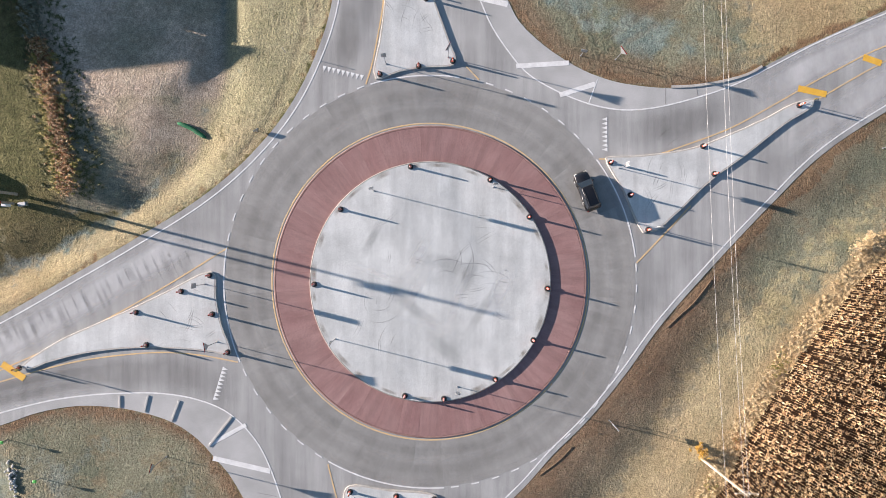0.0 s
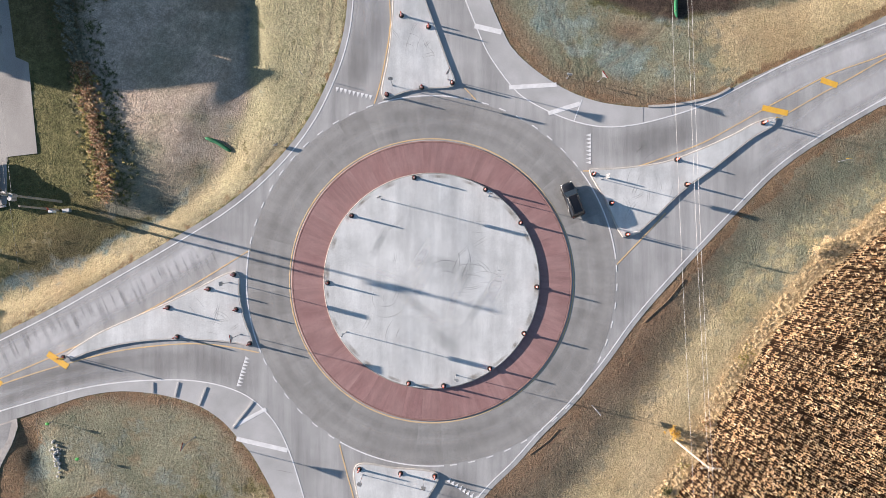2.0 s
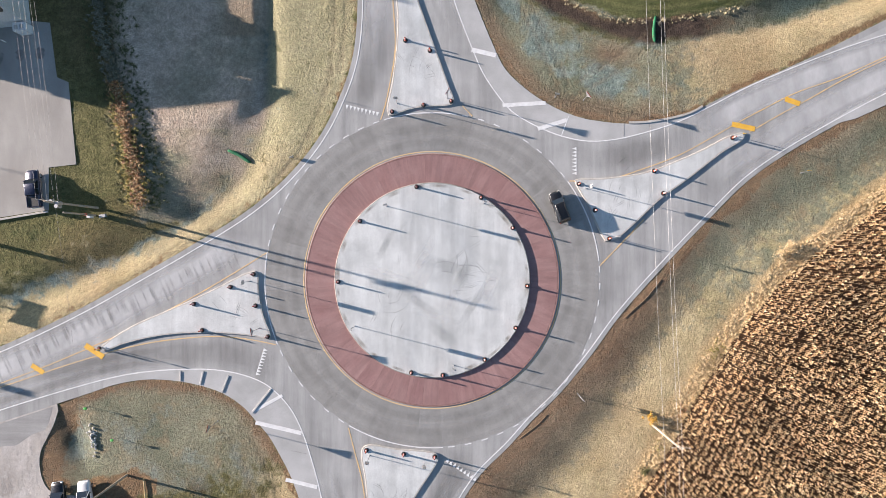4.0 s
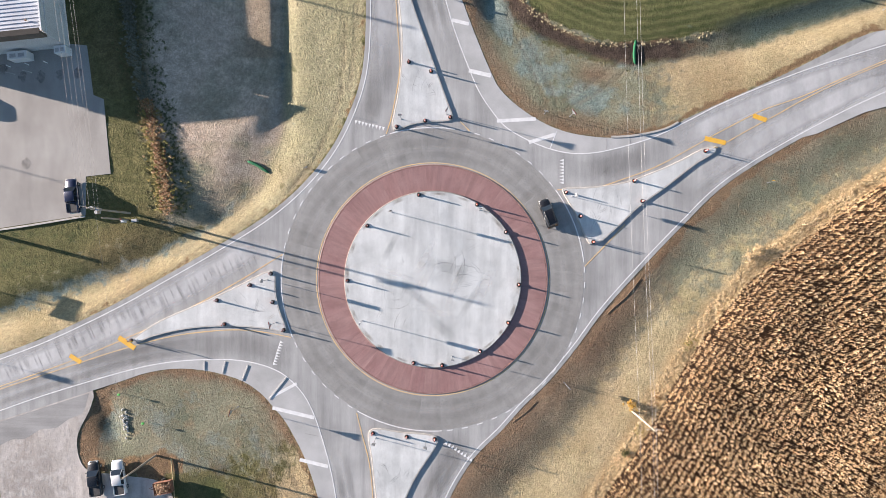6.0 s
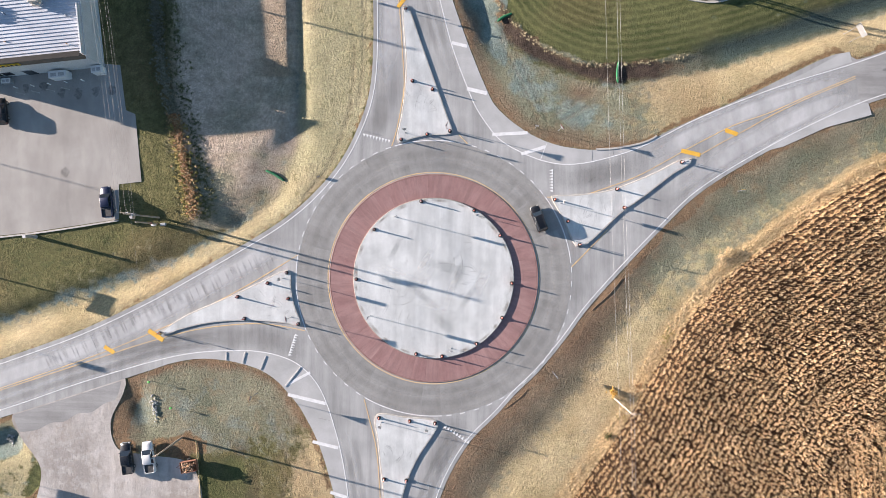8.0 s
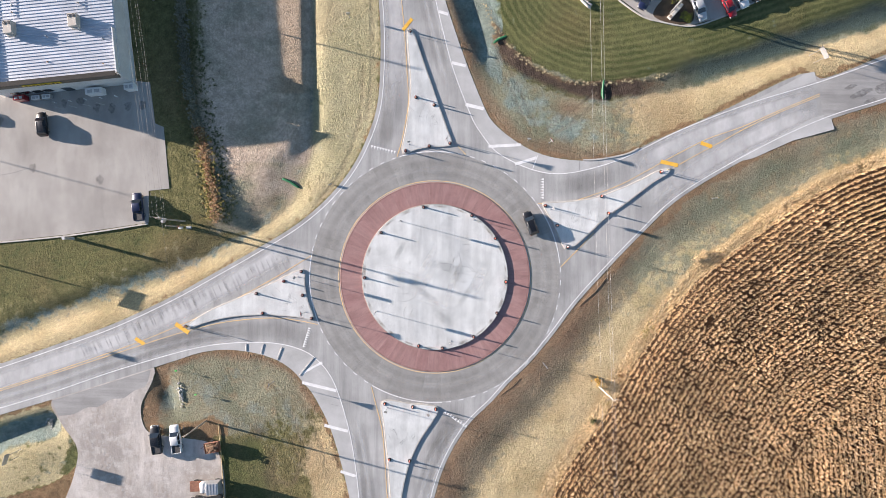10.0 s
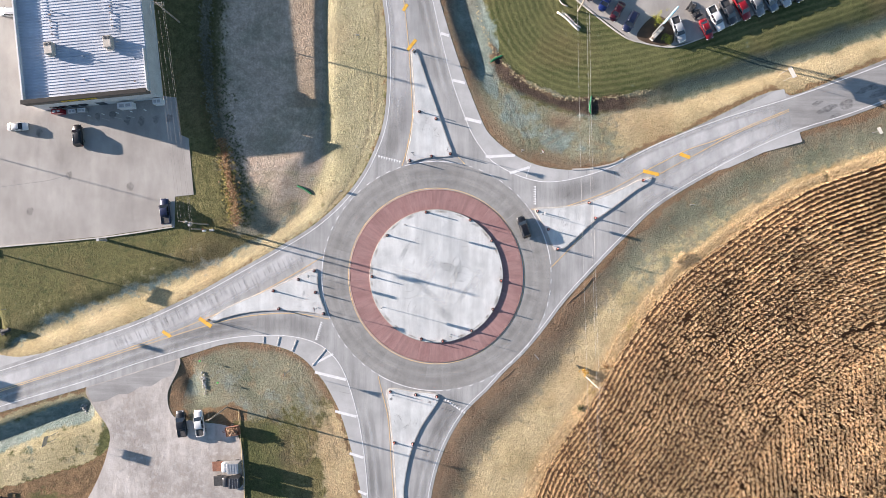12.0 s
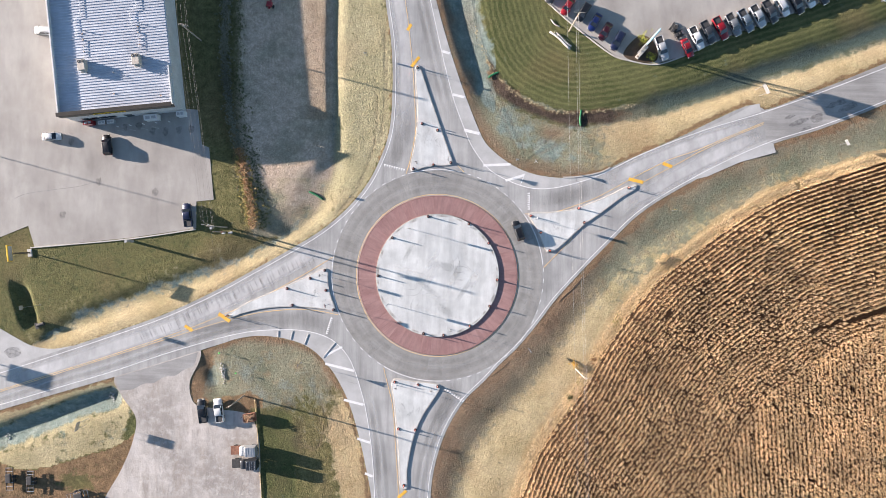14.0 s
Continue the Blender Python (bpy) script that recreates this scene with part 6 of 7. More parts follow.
# ---------------------------------------------------------------- metal building
def building():
    m = pose(-62.5, 40.0, 0, 0, 0, 6.0)
    ob = thing("metal_building", m, "metal-clad shop building with a pale ribbed roof", "building")
    W, D, EAVE, TOP = 27.2, 46.0, 6.3, 7.5
    part("wall_east", Geo().box((-0.1, D / 2, EAVE / 2), (0.2, D, EAVE), 0.03), M["wall"], ob)
    part("wall_west", Geo().box((-W + 0.1, D / 2, TOP / 2), (0.2, D, TOP), 0.03), M["wall"], ob)
    part("wall_north", Geo().box((-W / 2, D - 0.1, EAVE / 2), (W - 0.4, 0.2, EAVE), 0.03), M["wall"], ob)
    part("wall_south", Geo().box((-W / 2, 0.1, 3.0), (W - 0.4, 0.2, 6.0), 0.03), M["wall"], ob)
    part("parapet", Geo().box((-W / 2, -0.14, 7.03), (W, 0.5, 2.06), 0.05), M["dark_wall"], ob, "dark brown parapet band")
    part("coping", Geo().box((-W / 2, -0.02, 8.09), (W + 0.1, 0.95, 0.07), 0.02), M["dark_coping"], ob, "dark grey-brown metal coping")
    part("coping", Geo().box((-W + 0.1, D / 2, 7.53), (0.34, D, 0.07), 0.02), M["wall"], ob)
    roof = part("roof", Geo().rings([[(-W + 0.2, 0.25, 6.40), (-0.05, 0.25, 6.30), (-0.05, D, 6.30), (-W + 0.2, D, 6.40)], [(-W + 0.2, 0.25, 6.55), (-0.05, 0.25, 6.38), (-0.05, D, 6.38), (-W + 0.2, D, 6.55)]]), M["roof"], ob, "pale ribbed metal roof")
    rib = Geo().rings([[(-W + 0.22, -0.07, 6.54), (-W + 0.22, 0.07, 6.54), (-W + 0.22, 0.035, 6.655), (-W + 0.22, -0.035, 6.655)], [(-0.03, -0.07, 6.37), (-0.03, 0.07, 6.37), (-0.03, 0.035, 6.485), (-0.03, -0.035, 6.485)]]).mesh("roof_rib")
    rib.materials.append(M["roof"])
    for k in range(70):
        r = new("roof_rib", rib)
        r.parent = roof
        r.matrix_basis = pose(0, 0.95 + k * 0.645, 0)
    part("parapet", Geo().box((-0.12, 4.8, 6.82), (0.24, 9.0, 1.04), 0.03), M["wall"], ob, "pale raised return of the parapet")
    part("gutter", Geo().box((0.08, D / 2, 6.25), (0.18, D, 0.16), 0.03), M["wall"], ob)
    part("name_board", Geo().box((-15.2, -0.46, 7.0), (7.5, 0.18, 0.8), 0.03), M["sign_yellow"], ob, "yellow name board")
    for k in range(9):
        part("letter_bar", Geo().box((-18.3 + k * 0.78, -0.56, 7.0), (0.5, 0.04, 0.5), 0.01), M["rubber"], ob)
    door = part("door", Geo().box((-13.5, -0.03, 1.15), (1.9, 0.08, 2.3), 0.02), M["glass"], ob, "glazed double door")
    part("frame", Geo().box((-13.5, -0.05, 2.36), (2.1, 0.12, 0.12), 0.02), M["steel"], door)
    for k in range(4):
        part("window", Geo().box((-24 + k * 2.2, -0.03, 1.6), (1.8, 0.06, 1.5), 0.02), M["glass"], ob)
    return m


BASE = building()


def roof_unit(x, y):
    ob = thing("roof_unit", BASE @ pose(x, y, 6.44), "beige rooftop air-conditioning unit with two fans", "air conditioner", "roof units")
    part("curb", Geo().box((0, 0, 0.12), (1.7, 2.4, 0.3), 0.03), M["steel"], ob)
    part("cabinet", Geo().box((0, 0, 0.95), (1.7, 2.5, 1.4), 0.06), M["beige"], ob, "beige metal cabinet")
    part("hood", Geo().box((0.1, -1.45, 0.75), (1.2, 0.5, 0.7), 0.05), M["beige"], ob)
    for s in (-0.42, 0.42):
        fan = part("fan", Geo().rod((s, 0.8, 1.6), (s, 0.8, 1.72), 0.36, 0.34, 16), M["bedliner"], ob, "dark fan grille")
        part("hub", Geo().rod((s, 0.8, 1.72), (s, 0.8, 1.75), 0.1, 0.08, 8), M["steel"], fan)


M["beige"] = surface("beige_cabinet", (0.40, 0.36, 0.31), (0.50, 0.46, 0.40), 1.5, 10, 0.6, 0.05)
roof_unit(-20.2, 11.1)
roof_unit(-7.4, 11.2)
for x, y, n in ((-20.0, 19.0, 4), (-6.8, 19.5, 4), (-14.0, 8.5, 1), (-3.0, 7.0, 1)):
    ob = thing("roof_pipe", BASE @ pose(x, y, 6.5), "thin pale pipe run across the metal roof", "pipe", "roof pipes")
    if n > 1:
        part("run", Geo().pipe([(0, -5.5, 0.25), (0.2, -1.5, 0.25), (-1.2, -1.2, 0.25), (-1.4, 3.5, 0.25), (0.2, 3.9, 0.25), (0.2, 10, 0.25)], 0.05, 6), M["sign_white"], ob)
    for k in range(n):
        part("block", Geo().box((0.1, -4.5 + k * 1.4, 0.12), (0.3, 0.2, 0.24), 0.03), M["timber"], ob)
    part("vent", Geo().rod((0.6, 0.4, 0), (0.6, 0.4, 0.75), 0.11, 0.11, 8), M["steel"], ob)


def store_bin(x, y, sx, sy, sz, material, label, name, category):
    ob = thing(name, BASE @ pose(x, y, -0.01), label, category)
    part("body", Geo().box((0, 0, sz / 2), (sx, sy, sz), 0.05), material, ob)
    part("lid", Geo().box((0, 0, sz + 0.03), (sx * 1.03, sy * 1.03, 0.08), 0.03), M["sign_white"] if material is not M["car_red"] else M["car_red"], ob)
    for s in (-1, 1):
        part("hatch", Geo().box((s * sx * 0.22, -sy * 0.05, sz + 0.085), (sx * 0.32, sy * 0.5, 0.04), 0.01), M["sign_back"], ob)
        part("foot", Geo().box((s * sx * 0.42, 0, 0.03), (0.12, sy * 0.9, 0.06), 0.01), M["rubber"], ob)


store_bin(-8.0, -1.1, 3.3, 1.3, 1.9, M["sign_white"], "white ice freezer standing against the shop wall", "ice_freezer", "freezer")
store_bin(-0.7, -0.9, 1.9, 1.3, 1.9, M["sign_white"], "white cage cabinet standing at the shop corner", "gas_cabinet", "cabinet")
store_bin(-23.6, -0.9, 2.2, 1.0, 1.8, M["car_red"], "red vending machine standing against the shop wall", "vending_machine", "vending machine")
for k, x in enumerate((-20.6, -18.4)):
    store_bin(x, -1.0, 1.7, 0.9, 1.0, M["sign_back"], "pale display rack standing against the shop wall", "display_rack", "rack")
for k in range(5):
    ob = thing("bollard", BASE @ pose(-17 + 3.2 * k, -2.3, -0.01), "short white steel bollard in front of the shop", "bollard", "shop bollards")
    part("post", Geo().rod((0, 0, 0), (0, 0, 1.05), 0.09, 0.09, 10), M["sign_white"], ob)
    part("cap", Geo().rod((0, 0, 1.05), (0, 0, 1.10), 0.09, 0.04, 10), M["sign_white"], ob)
for k in range(4):
    ob = thing("wheel_stop", BASE @ pose(-16.5 + 2.9 * k, -3.4, -0.01, 0, 0, -20), "short pale concrete wheel stop", "wheel stop", "wheel stops")
    part("block", Geo().box((0, 0, 0.07), (1.7, 0.18, 0.14), 0.04), M["kerb"], ob)


# ---------------------------------------------------------------- small things in the verges
def erosion_sock(x, y, a, long, label):
    rnd = random.Random(int(x * 10))
    rings = []
    n = 12
    for i in range(15):
        t = i / 14
        r = 0.16 * (1 - (2 * t - 1) ** 8) + 0.05 + rnd.uniform(-0.03, 0.03)
        rings.append([((t - 0.5) * long, r * 1.25 * math.cos(6.283 * k / n) + 0.15 * math.sin(4 * t), r * math.sin(6.283 * k / n) + 0.28) for k in range(n)])
    ob = thing("erosion_sock", pose(x, y, ground_at(x, y) - 0.12, 0, 0, a), label, "erosion sock", "erosion socks")
    part("sock", Geo().rings(rings), M["green"], ob, "green mesh tube", True)
    for s in (-0.3, 0.3):
        part("stake", Geo().rod((s * long, 0.3, 0), (s * long, 0.36, 1.0), 0.03, 0.03, 6), M["timber"], ob)


erosion_sock(-30.3, 19.5, -27, 4.2, "green mesh erosion sock lying at the ditch")
erosion_sock(34.9, 39.2, 90, 4.2, "green mesh erosion sock lying across the ditch")
erosion_sock(13.4, 49.6, 30, 3.4, "green mesh erosion sock lying at the lawn edge")


def wattle(points, label):
    line = curve(points, 0.5)
    ob = thing("straw_wattle", pose(line[0][0], line[0][1], 0), label, "erosion sock", "straw wattles")
    part("roll", Geo().pipe([(x - line[0][0], y - line[0][1], ground_at(x, y) + 0.03) for x, y in line], 0.05, 8), M["bark"], ob, "brown fibre roll", True)


M["bark"] = surface("brown_fibre", (0.14, 0.095, 0.06), (0.24, 0.17, 0.11), 2.0, 12, 0.95, 0.5, 0.02)
wattle([(13.6, -24.6), (15.0, -23.6), (16.4, -22.5), (17.8, -21.0)], "brown fibre roll lying along the edge of the paving")
wattle([(29.9, -6.0), (31.6, -4.4), (33.1, -3.1), (35.6, 0.0)], "brown fibre roll lying in the verge beside the lane")


def riprap(x, y, a, label, count=26, zoff=-1.0):
    ob = thing("rock_pile", pose(x, y, ground_at(x, y), 0, 0, a), label, "rocks", "rock piles")
    rnd = random.Random(int(abs(x)))
    shapes = []
    for k in range(4):
        bm = bmesh.new()
        bmesh.ops.create_icosphere(bm, subdivisions=1, radius=0.19)
        for v in bm.verts:
            v.co *= rnd.uniform(0.7, 1.2)
        me = bpy.data.meshes.new("rock")
        bm.to_mesh(me)
        bm.free()
        me.materials.append(M["rock"])
        shapes.append(me)
    for k in range(count):
        r = new("rock", shapes[k % 4])
        r.parent = ob
        r.matrix_basis = pose(rnd.gauss(0, 1.2), rnd.gauss(0, 0.36), rnd.uniform(0.0, 0.28), rnd.uniform(0, 360), rnd.uniform(0, 360), rnd.uniform(0, 360))


riprap(-53.0, -24.5, 95, "pale rocks heaped at a drain in the grass", 52, -0.15)
riprap(-81.2, -31.3, 105, "pale rocks heaped at the end of the ditch", 40, -1.0)
riprap(-107.5, -41.0, 80, "pale rocks heaped in the ditch", 14, -0.9)


def fallen_logs():
    ob = thing("driftwood", pose(29.5, 58.0, -0.02, 0, 0, -38), "bleached tree trunks lying on the lawn", "log")
    for k, (x, y, ln, r) in enumerate(((0, 0, 6.5, 0.28), (0.6, 0.6, 5.0, 0.22), (-3.6, 2.4, 2.8, 0.15))):
        pts = [(x + ln * (t - 0.5), y + 0.2 * math.sin(5 * t + k), r * 0.9) for t in np.linspace(0, 1, 8)]
        part("trunk", Geo().pipe(pts, r, 8), M["bleached"], ob, "bleached grey trunk", True)
    for k in range(5):
        part("branch", Geo().rod((-2 + k, 0.2, 0.3), (-2.4 + k * 1.1, 0.9 - 0.3 * (k % 3), 0.75), 0.08, 0.03, 6), M["bleached"], ob)


M["bleached"] = surface("bleached_wood", (0.42, 0.39, 0.34), (0.58, 0.55, 0.50), 1.2, 9, 0.9, 0.4, 0.03)
fallen_logs()


def dealer_sign():
    ob = thing("pylon_sign", pose(49.0, 55.6, 0.05, 0, 0, 50), "tall pale blue pylon sign on two steel legs", "sign")
    for x in (-0.7, 0.7):
        part("leg", Geo().rod((x, 0, 0), (x, 0, 9.4), 0.17, 0.15, 10), M["steel"], ob)
    part("panel", Geo().box((0, 0, 10.2), (3.6, 0.34, 2.6), 0.08), M["flag"], ob, "pale blue sign panel")
    for s in (1, -1):
        part("face", Geo().box((0, s * 0.18, 10.2), (3.3, 0.04, 2.3), 0.01), M["flag"], ob, "pale blue sign face")
    part("band", Geo().box((0, 0, 8.75), (3.2, 0.3, 0.3), 0.05), M["flag"], ob, "teal lower band")


M["flag"] = paint("pale_blue_sign", (0.40, 0.66, 0.76), 0.5)
dealer_sign()
ob = thing("monument_sign", pose(49.3, 55.0, 0.02, 0, 0, 48), "low grey stone monument sign in a planting bed", "sign")
part("plinth", Geo().box((0, 0, 0.25), (3.4, 0.9, 0.5), 0.05), M["kerb"], ob)
part("slab", Geo().box((0, 0, 1.1), (3.0, 0.5, 1.3), 0.06), M["dark_wall"], ob)
part("cap", Geo().box((0, 0, 1.8), (3.2, 0.65, 0.12), 0.04), M["kerb"], ob)


def yard_fence():
    ob = thing("rail_fence", pose(0, 0, 0), "low yellowish timber rail along the gravel yard", "fence")
    pts = [(-45.0, -30.9), (-44.3, -38.6), (-43.7, -47.0), (-43.1, -55.8), (-42.6, -66)]
    for (ax, ay), (bx, by) in zip(pts[:-1], pts[1:]):
        part("rail", Geo().rod((ax, ay, 0.10), (bx, by, 0.10), 0.09, 0.09, 8), M["straw_wood"], ob)
    for ax, ay in pts:
        part("post", Geo().rod((ax, ay, -0.2), (ax, ay, 0.3), 0.11, 0.10, 8), M["straw_wood"], ob)


M["straw_wood"] = surface("yellowed_timber", (0.42, 0.32, 0.16), (0.55, 0.43, 0.25), 1.5, 9, 0.85, 0.2)
yard_fence()
road_sign(pose(-86.9, -37.3, ground_at(-86.9, -37.3), 0, 0, 75), 4.7, 2.2, 1.3, M["sign_back"], "pale sign board high on two posts beside the yard", 2)


def ride_mower(m):
    ob = thing("riding_mower", m, "dark riding mower parked among the dealer's vehicles", "mower")
    part("deck", Geo().box((0, 0, 0.4), (1.6, 1.7, 0.25), 0.08), M["bedliner"], ob)
    part("hood", Geo().box((-0.9, 0, 0.8), (1.0, 0.8, 0.6), 0.12), M["bedliner"], ob)
    part("seat", Geo().box((0.1, 0, 0.95), (0.5, 0.55, 0.14), 0.05), M["rubber"], ob)
    part("seat_back", Geo().box((-0.15, 0, 1.2), (0.12, 0.55, 0.45), 0.05), M["rubber"], ob)
    for s2 in (1, -1):
        part("wheel", Geo().rod((-0.8, s2 * 0.6, 0.36), (-0.8, s2 * 0.9, 0.36), 0.36, 0.36, 12), M["rubber"], ob)
        part("caster", Geo().rod((1.1, s2 * 0.55, 0.2), (1.1, s2 * 0.7, 0.2), 0.2, 0.2, 10), M["rubber"], ob)
        part("lever", Geo().pipe([(0.5, s2 * 0.3, 0.6), (0.55, s2 * 0.3, 1.0), (0.5, s2 * 0.1, 1.15)], 0.025, 6), M["steel"], ob)
    part("roll_bar", Geo().pipe([(-0.5, -0.5, 0.5), (-0.55, -0.5, 1.7), (-0.55, 0.5, 1.7), (-0.5, 0.5, 0.5)], 0.035, 6), M["rubber"], ob)


ride_mower(pose(58.4, 59.6, 0.02, 0, 0, 30))
ride_mower(pose(57.2, 61.2, 0.02, 0, 0, 60))


# ---------------------------------------------------------------- corn, weeds and shrubs
def blade_set(rnd, count, long, wide, low, high, droop, stalk=0.0, seg=3):
    """Arching leaves round one foot: vertices and triangles."""
    v, f = [], []
    if stalk:
        k = len(v)
        for z, r in ((0, 0.022), (stalk, 0.012)):
            v += [(r * math.cos(a), r * math.sin(a), z) for a in (0, 2.1, 4.2)]
        f += [(k, k + 1, k + 4), (k, k + 4, k + 3), (k + 1, k + 2, k + 5), (k + 1, k + 5, k + 4), (k + 2, k, k + 3), (k + 2, k + 3, k + 5)]
    for _ in range(count):
        a, z, ln = rnd.uniform(0, 6.283), rnd.uniform(low, high), long * rnd.uniform(0.6, 1.25)
        lift, twist = rnd.uniform(0.2, 0.9), rnd.uniform(-0.9, 0.9)
        k = len(v)
        for s in range(seg + 1):
            t = s / seg
            out, up, w = ln * t * (1 - 0.25 * t), z + ln * (lift * t - droop * t * t), wide * (1 - 0.85 * t) * (0.6 if s == 0 else 1)
            b = a + twist * t
            cx, cy = out * math.cos(b), out * math.sin(b)
            v += [(cx - w / 2 * math.sin(b), cy + w / 2 * math.cos(b), up + 0.02), (cx + w / 2 * math.sin(b), cy - w / 2 * math.cos(b), up)]
            if s:
                f += [(k + 2 * s - 2, k + 2 * s - 1, k + 2 * s + 1), (k + 2 * s - 2, k + 2 * s + 1, k + 2 * s)]
    return np.array(v), np.array(f)


def scatter(name, spots, sets, material, label, category, size=(0.85, 1.15), seed=1):
    """All plants of a kind as one sheet of real leaves."""
    rng = np.random.default_rng(seed)
    vs, fs, base = [], [], 0
    pick = rng.integers(0, len(sets), len(spots))
    for k, (v, f) in enumerate(sets):
        p = spots[pick == k]
        if not len(p):
            continue
        a, s = rng.uniform(0, 6.283, len(p)), rng.uniform(size[0], size[1], len(p))
        c, n = np.cos(a), np.sin(a)
        x = (v[None, :, 0] * c[:, None] - v[None, :, 1] * n[:, None]) * s[:, None] + p[:, 0:1]
        y = (v[None, :, 0] * n[:, None] + v[None, :, 1] * c[:, None]) * s[:, None] + p[:, 1:2]
        z = v[None, :, 2] * s[:, None] + p[:, 2:3]
        vs.append(np.stack([x, y, z], -1).reshape(-1, 3))
        fs.append((f[None] + (np.arange(len(p)) * len(v))[:, None, None] + base).reshape(-1, 3))
        base += len(p) * len(v)
    v, f = np.concatenate(vs), np.concatenate(fs)
    me = bpy.data.meshes.new(name)
    me.vertices.add(len(v))
    me.vertices.foreach_set("co", v.ravel())
    me.loops.add(f.size)
    me.loops.foreach_set("vertex_index", f.ravel().astype(np.int32))
    me.polygons.add(len(f))
    me.polygons.foreach_set("loop_start", np.arange(0, f.size, 3, dtype=np.int32))
    me.update()
    me.materials.append(material)
    return tagged(new(name, me), label, category, kind="stuff")


def evenly(line, step):
    a = np.array(line)
    d = np.r_[0, np.cumsum(np.hypot(*np.diff(a, axis=0).T))]
    t = np.arange(0, d[-1], step)
    return np.stack([np.interp(t, d, a[:, 0]), np.interp(t, d, a[:, 1])], 1)


rnd = random.Random(11)
rng = np.random.default_rng(7)
corn_sets = [blade_set(rnd, 7, 0.34, 0.20, 1.5, 2.40, 0.4, 2.45) for _ in range(14)]
ROW, DEPTH = 1.04, 40.0
rows = []
edge = evenly(CORN, 1.0)
for k in range(int(DEPTH / ROW)):
    d = 0.5 + k * ROW
    line = np.array(shift([tuple(p) for p in edge], -d))
    gap, _ = reach(line[:, 0], line[:, 1], CORN[::2])
    line = line[gap > d - 0.25]
    p = evenly(line, 0.34)
    rows.append(p)
aim = radians(94)
ux, uy = math.cos(aim), math.sin(aim)
for k in range(-60, 160):
    cx, cy = 75 + uy * k * ROW, -10 - ux * k * ROW
    t = np.arange(-110, 110, 0.21)
    p = np.stack([cx + ux * t, cy + uy * t], 1)
    p = p[(p[:, 0] > 20) & (p[:, 0] < 120) & (p[:, 1] > -64) & (p[:, 1] < 40)]
    if len(p):
        gap, side = reach(p[:, 0], p[:, 1], CORN[::2])
        rows.append(p[(gap > DEPTH - 0.75) & (side < 0)])
p = np.concatenate(rows)
p = p[(p[:, 0] > 8) & (p[:, 0] < 118) & (p[:, 1] > -64) & (p[:, 1] < 40)]
holes = np.array([noise.noise(Vector((x * 0.5, y * 0.5, 9.1))) for x, y in p])
furrow = np.abs((p[:, 1] + 12.2) - 0.31 * (p[:, 0] - 91.9)) < 0.5
p = p[(holes < 0.6) & (rng.uniform(0, 1, len(p)) > 0.08) & ~(furrow & (p[:, 0] > 91))]
p = np.c_[p + rng.normal(0, 0.04, p.shape), np.full(len(p), -0.1)]
scatter("corn_field", p, corn_sets, M["corn"], "ripe dry tan corn standing in rows", "corn", (0.72, 1.18), 3)

# straw-coloured grass along the edge of the corn
grass_sets = [blade_set(rnd, 12, 0.45, 0.07, 0.0, 0.10, 0.75) for _ in range(6)]
q = np.concatenate([np.array(shift([tuple(a) for a in evenly(CORN, 0.35)], d)) for d in np.arange(-0.6, 1.7, 0.15)])
q = q[(q[:, 0] > 10) & (q[:, 0] < 118) & (q[:, 1] > -62)]
thin = np.array([noise.noise(Vector((x * 0.3, y * 0.3, 2.0))) for x, y in q])
q = q[(thin > -0.5) & (rng.uniform(0, 1, len(q)) < 0.8)]
q = np.c_[q + rng.normal(0, 0.2, q.shape), np.full(len(q), -0.15)]
scatter("tall_grass", q, grass_sets, M["straw"], "straw-coloured tall grass along the corn", "grass", (0.6, 1.25), 4)

# weeds in patches along that edge
w = np.concatenate([np.array(shift([tuple(a) for a in evenly(CORN, 0.3)], d)) for d in (0.2, 0.6, 1.0, 1.5)])
w = w[(w[:, 0] > 12) & (w[:, 0] < 116) & (w[:, 1] > -60)]
spot = np.array([noise.noise(Vector((a * 0.16, b * 0.16, 6.6))) for a, b in w])
edge_sets = [blade_set(rnd, 14, 0.42, 0.08, 0.05, 0.7, 0.55, 0.7) for _ in range(5)]
for key, test, size, label in (("weeds_green", spot > 0.5, (0.35, 0.75), "yellow-green weeds in patches along the corn"), ("weeds", spot < -0.5, (0.35, 0.7), "rusty brown weeds in patches along the corn")):
    sel = w[test] + rng.normal(0, 0.25, w[test].shape)
    scatter("edge_weeds", np.c_[sel, np.full(len(sel), -0.15)], edge_sets, M[key], label, "weeds", size, 41)

# weedy hedgerow beside the north-west ditch
weed_sets = [blade_set(rnd, 16, 0.48, 0.13, 0.08, 1.05, 0.5, 0.95) for _ in range(6)]
hedge = evenly(curve([(-52.7, 90), (-52.5, 67.4), (-52.8, 53.5), (-51.4, 39.6), (-48.3, 27.1), (-46.4, 18.0), (-45.5, 11.6)]), 0.10)
h = np.concatenate([hedge + rng.normal(0, 0.62, hedge.shape) for _ in range(3)])
z = rng.uniform(-0.2, 0.1, len(h))
# north stretch: the building's shadow is put into the leaf colour
dim = h[:, 1] > 31
scatter("weed_thicket", np.c_[h, z][dim], weed_sets, M["shaded_weeds"], "dull grey-brown weeds in a tangled thicket, coloured as in shadow", "weeds", (0.45, 1.0), 25)
scatter("hedgerow", np.c_[h, z][~dim], weed_sets, M["weeds"], "rust and brown weeds in a tangled hedgerow", "weeds", (0.45, 0.95), 5)
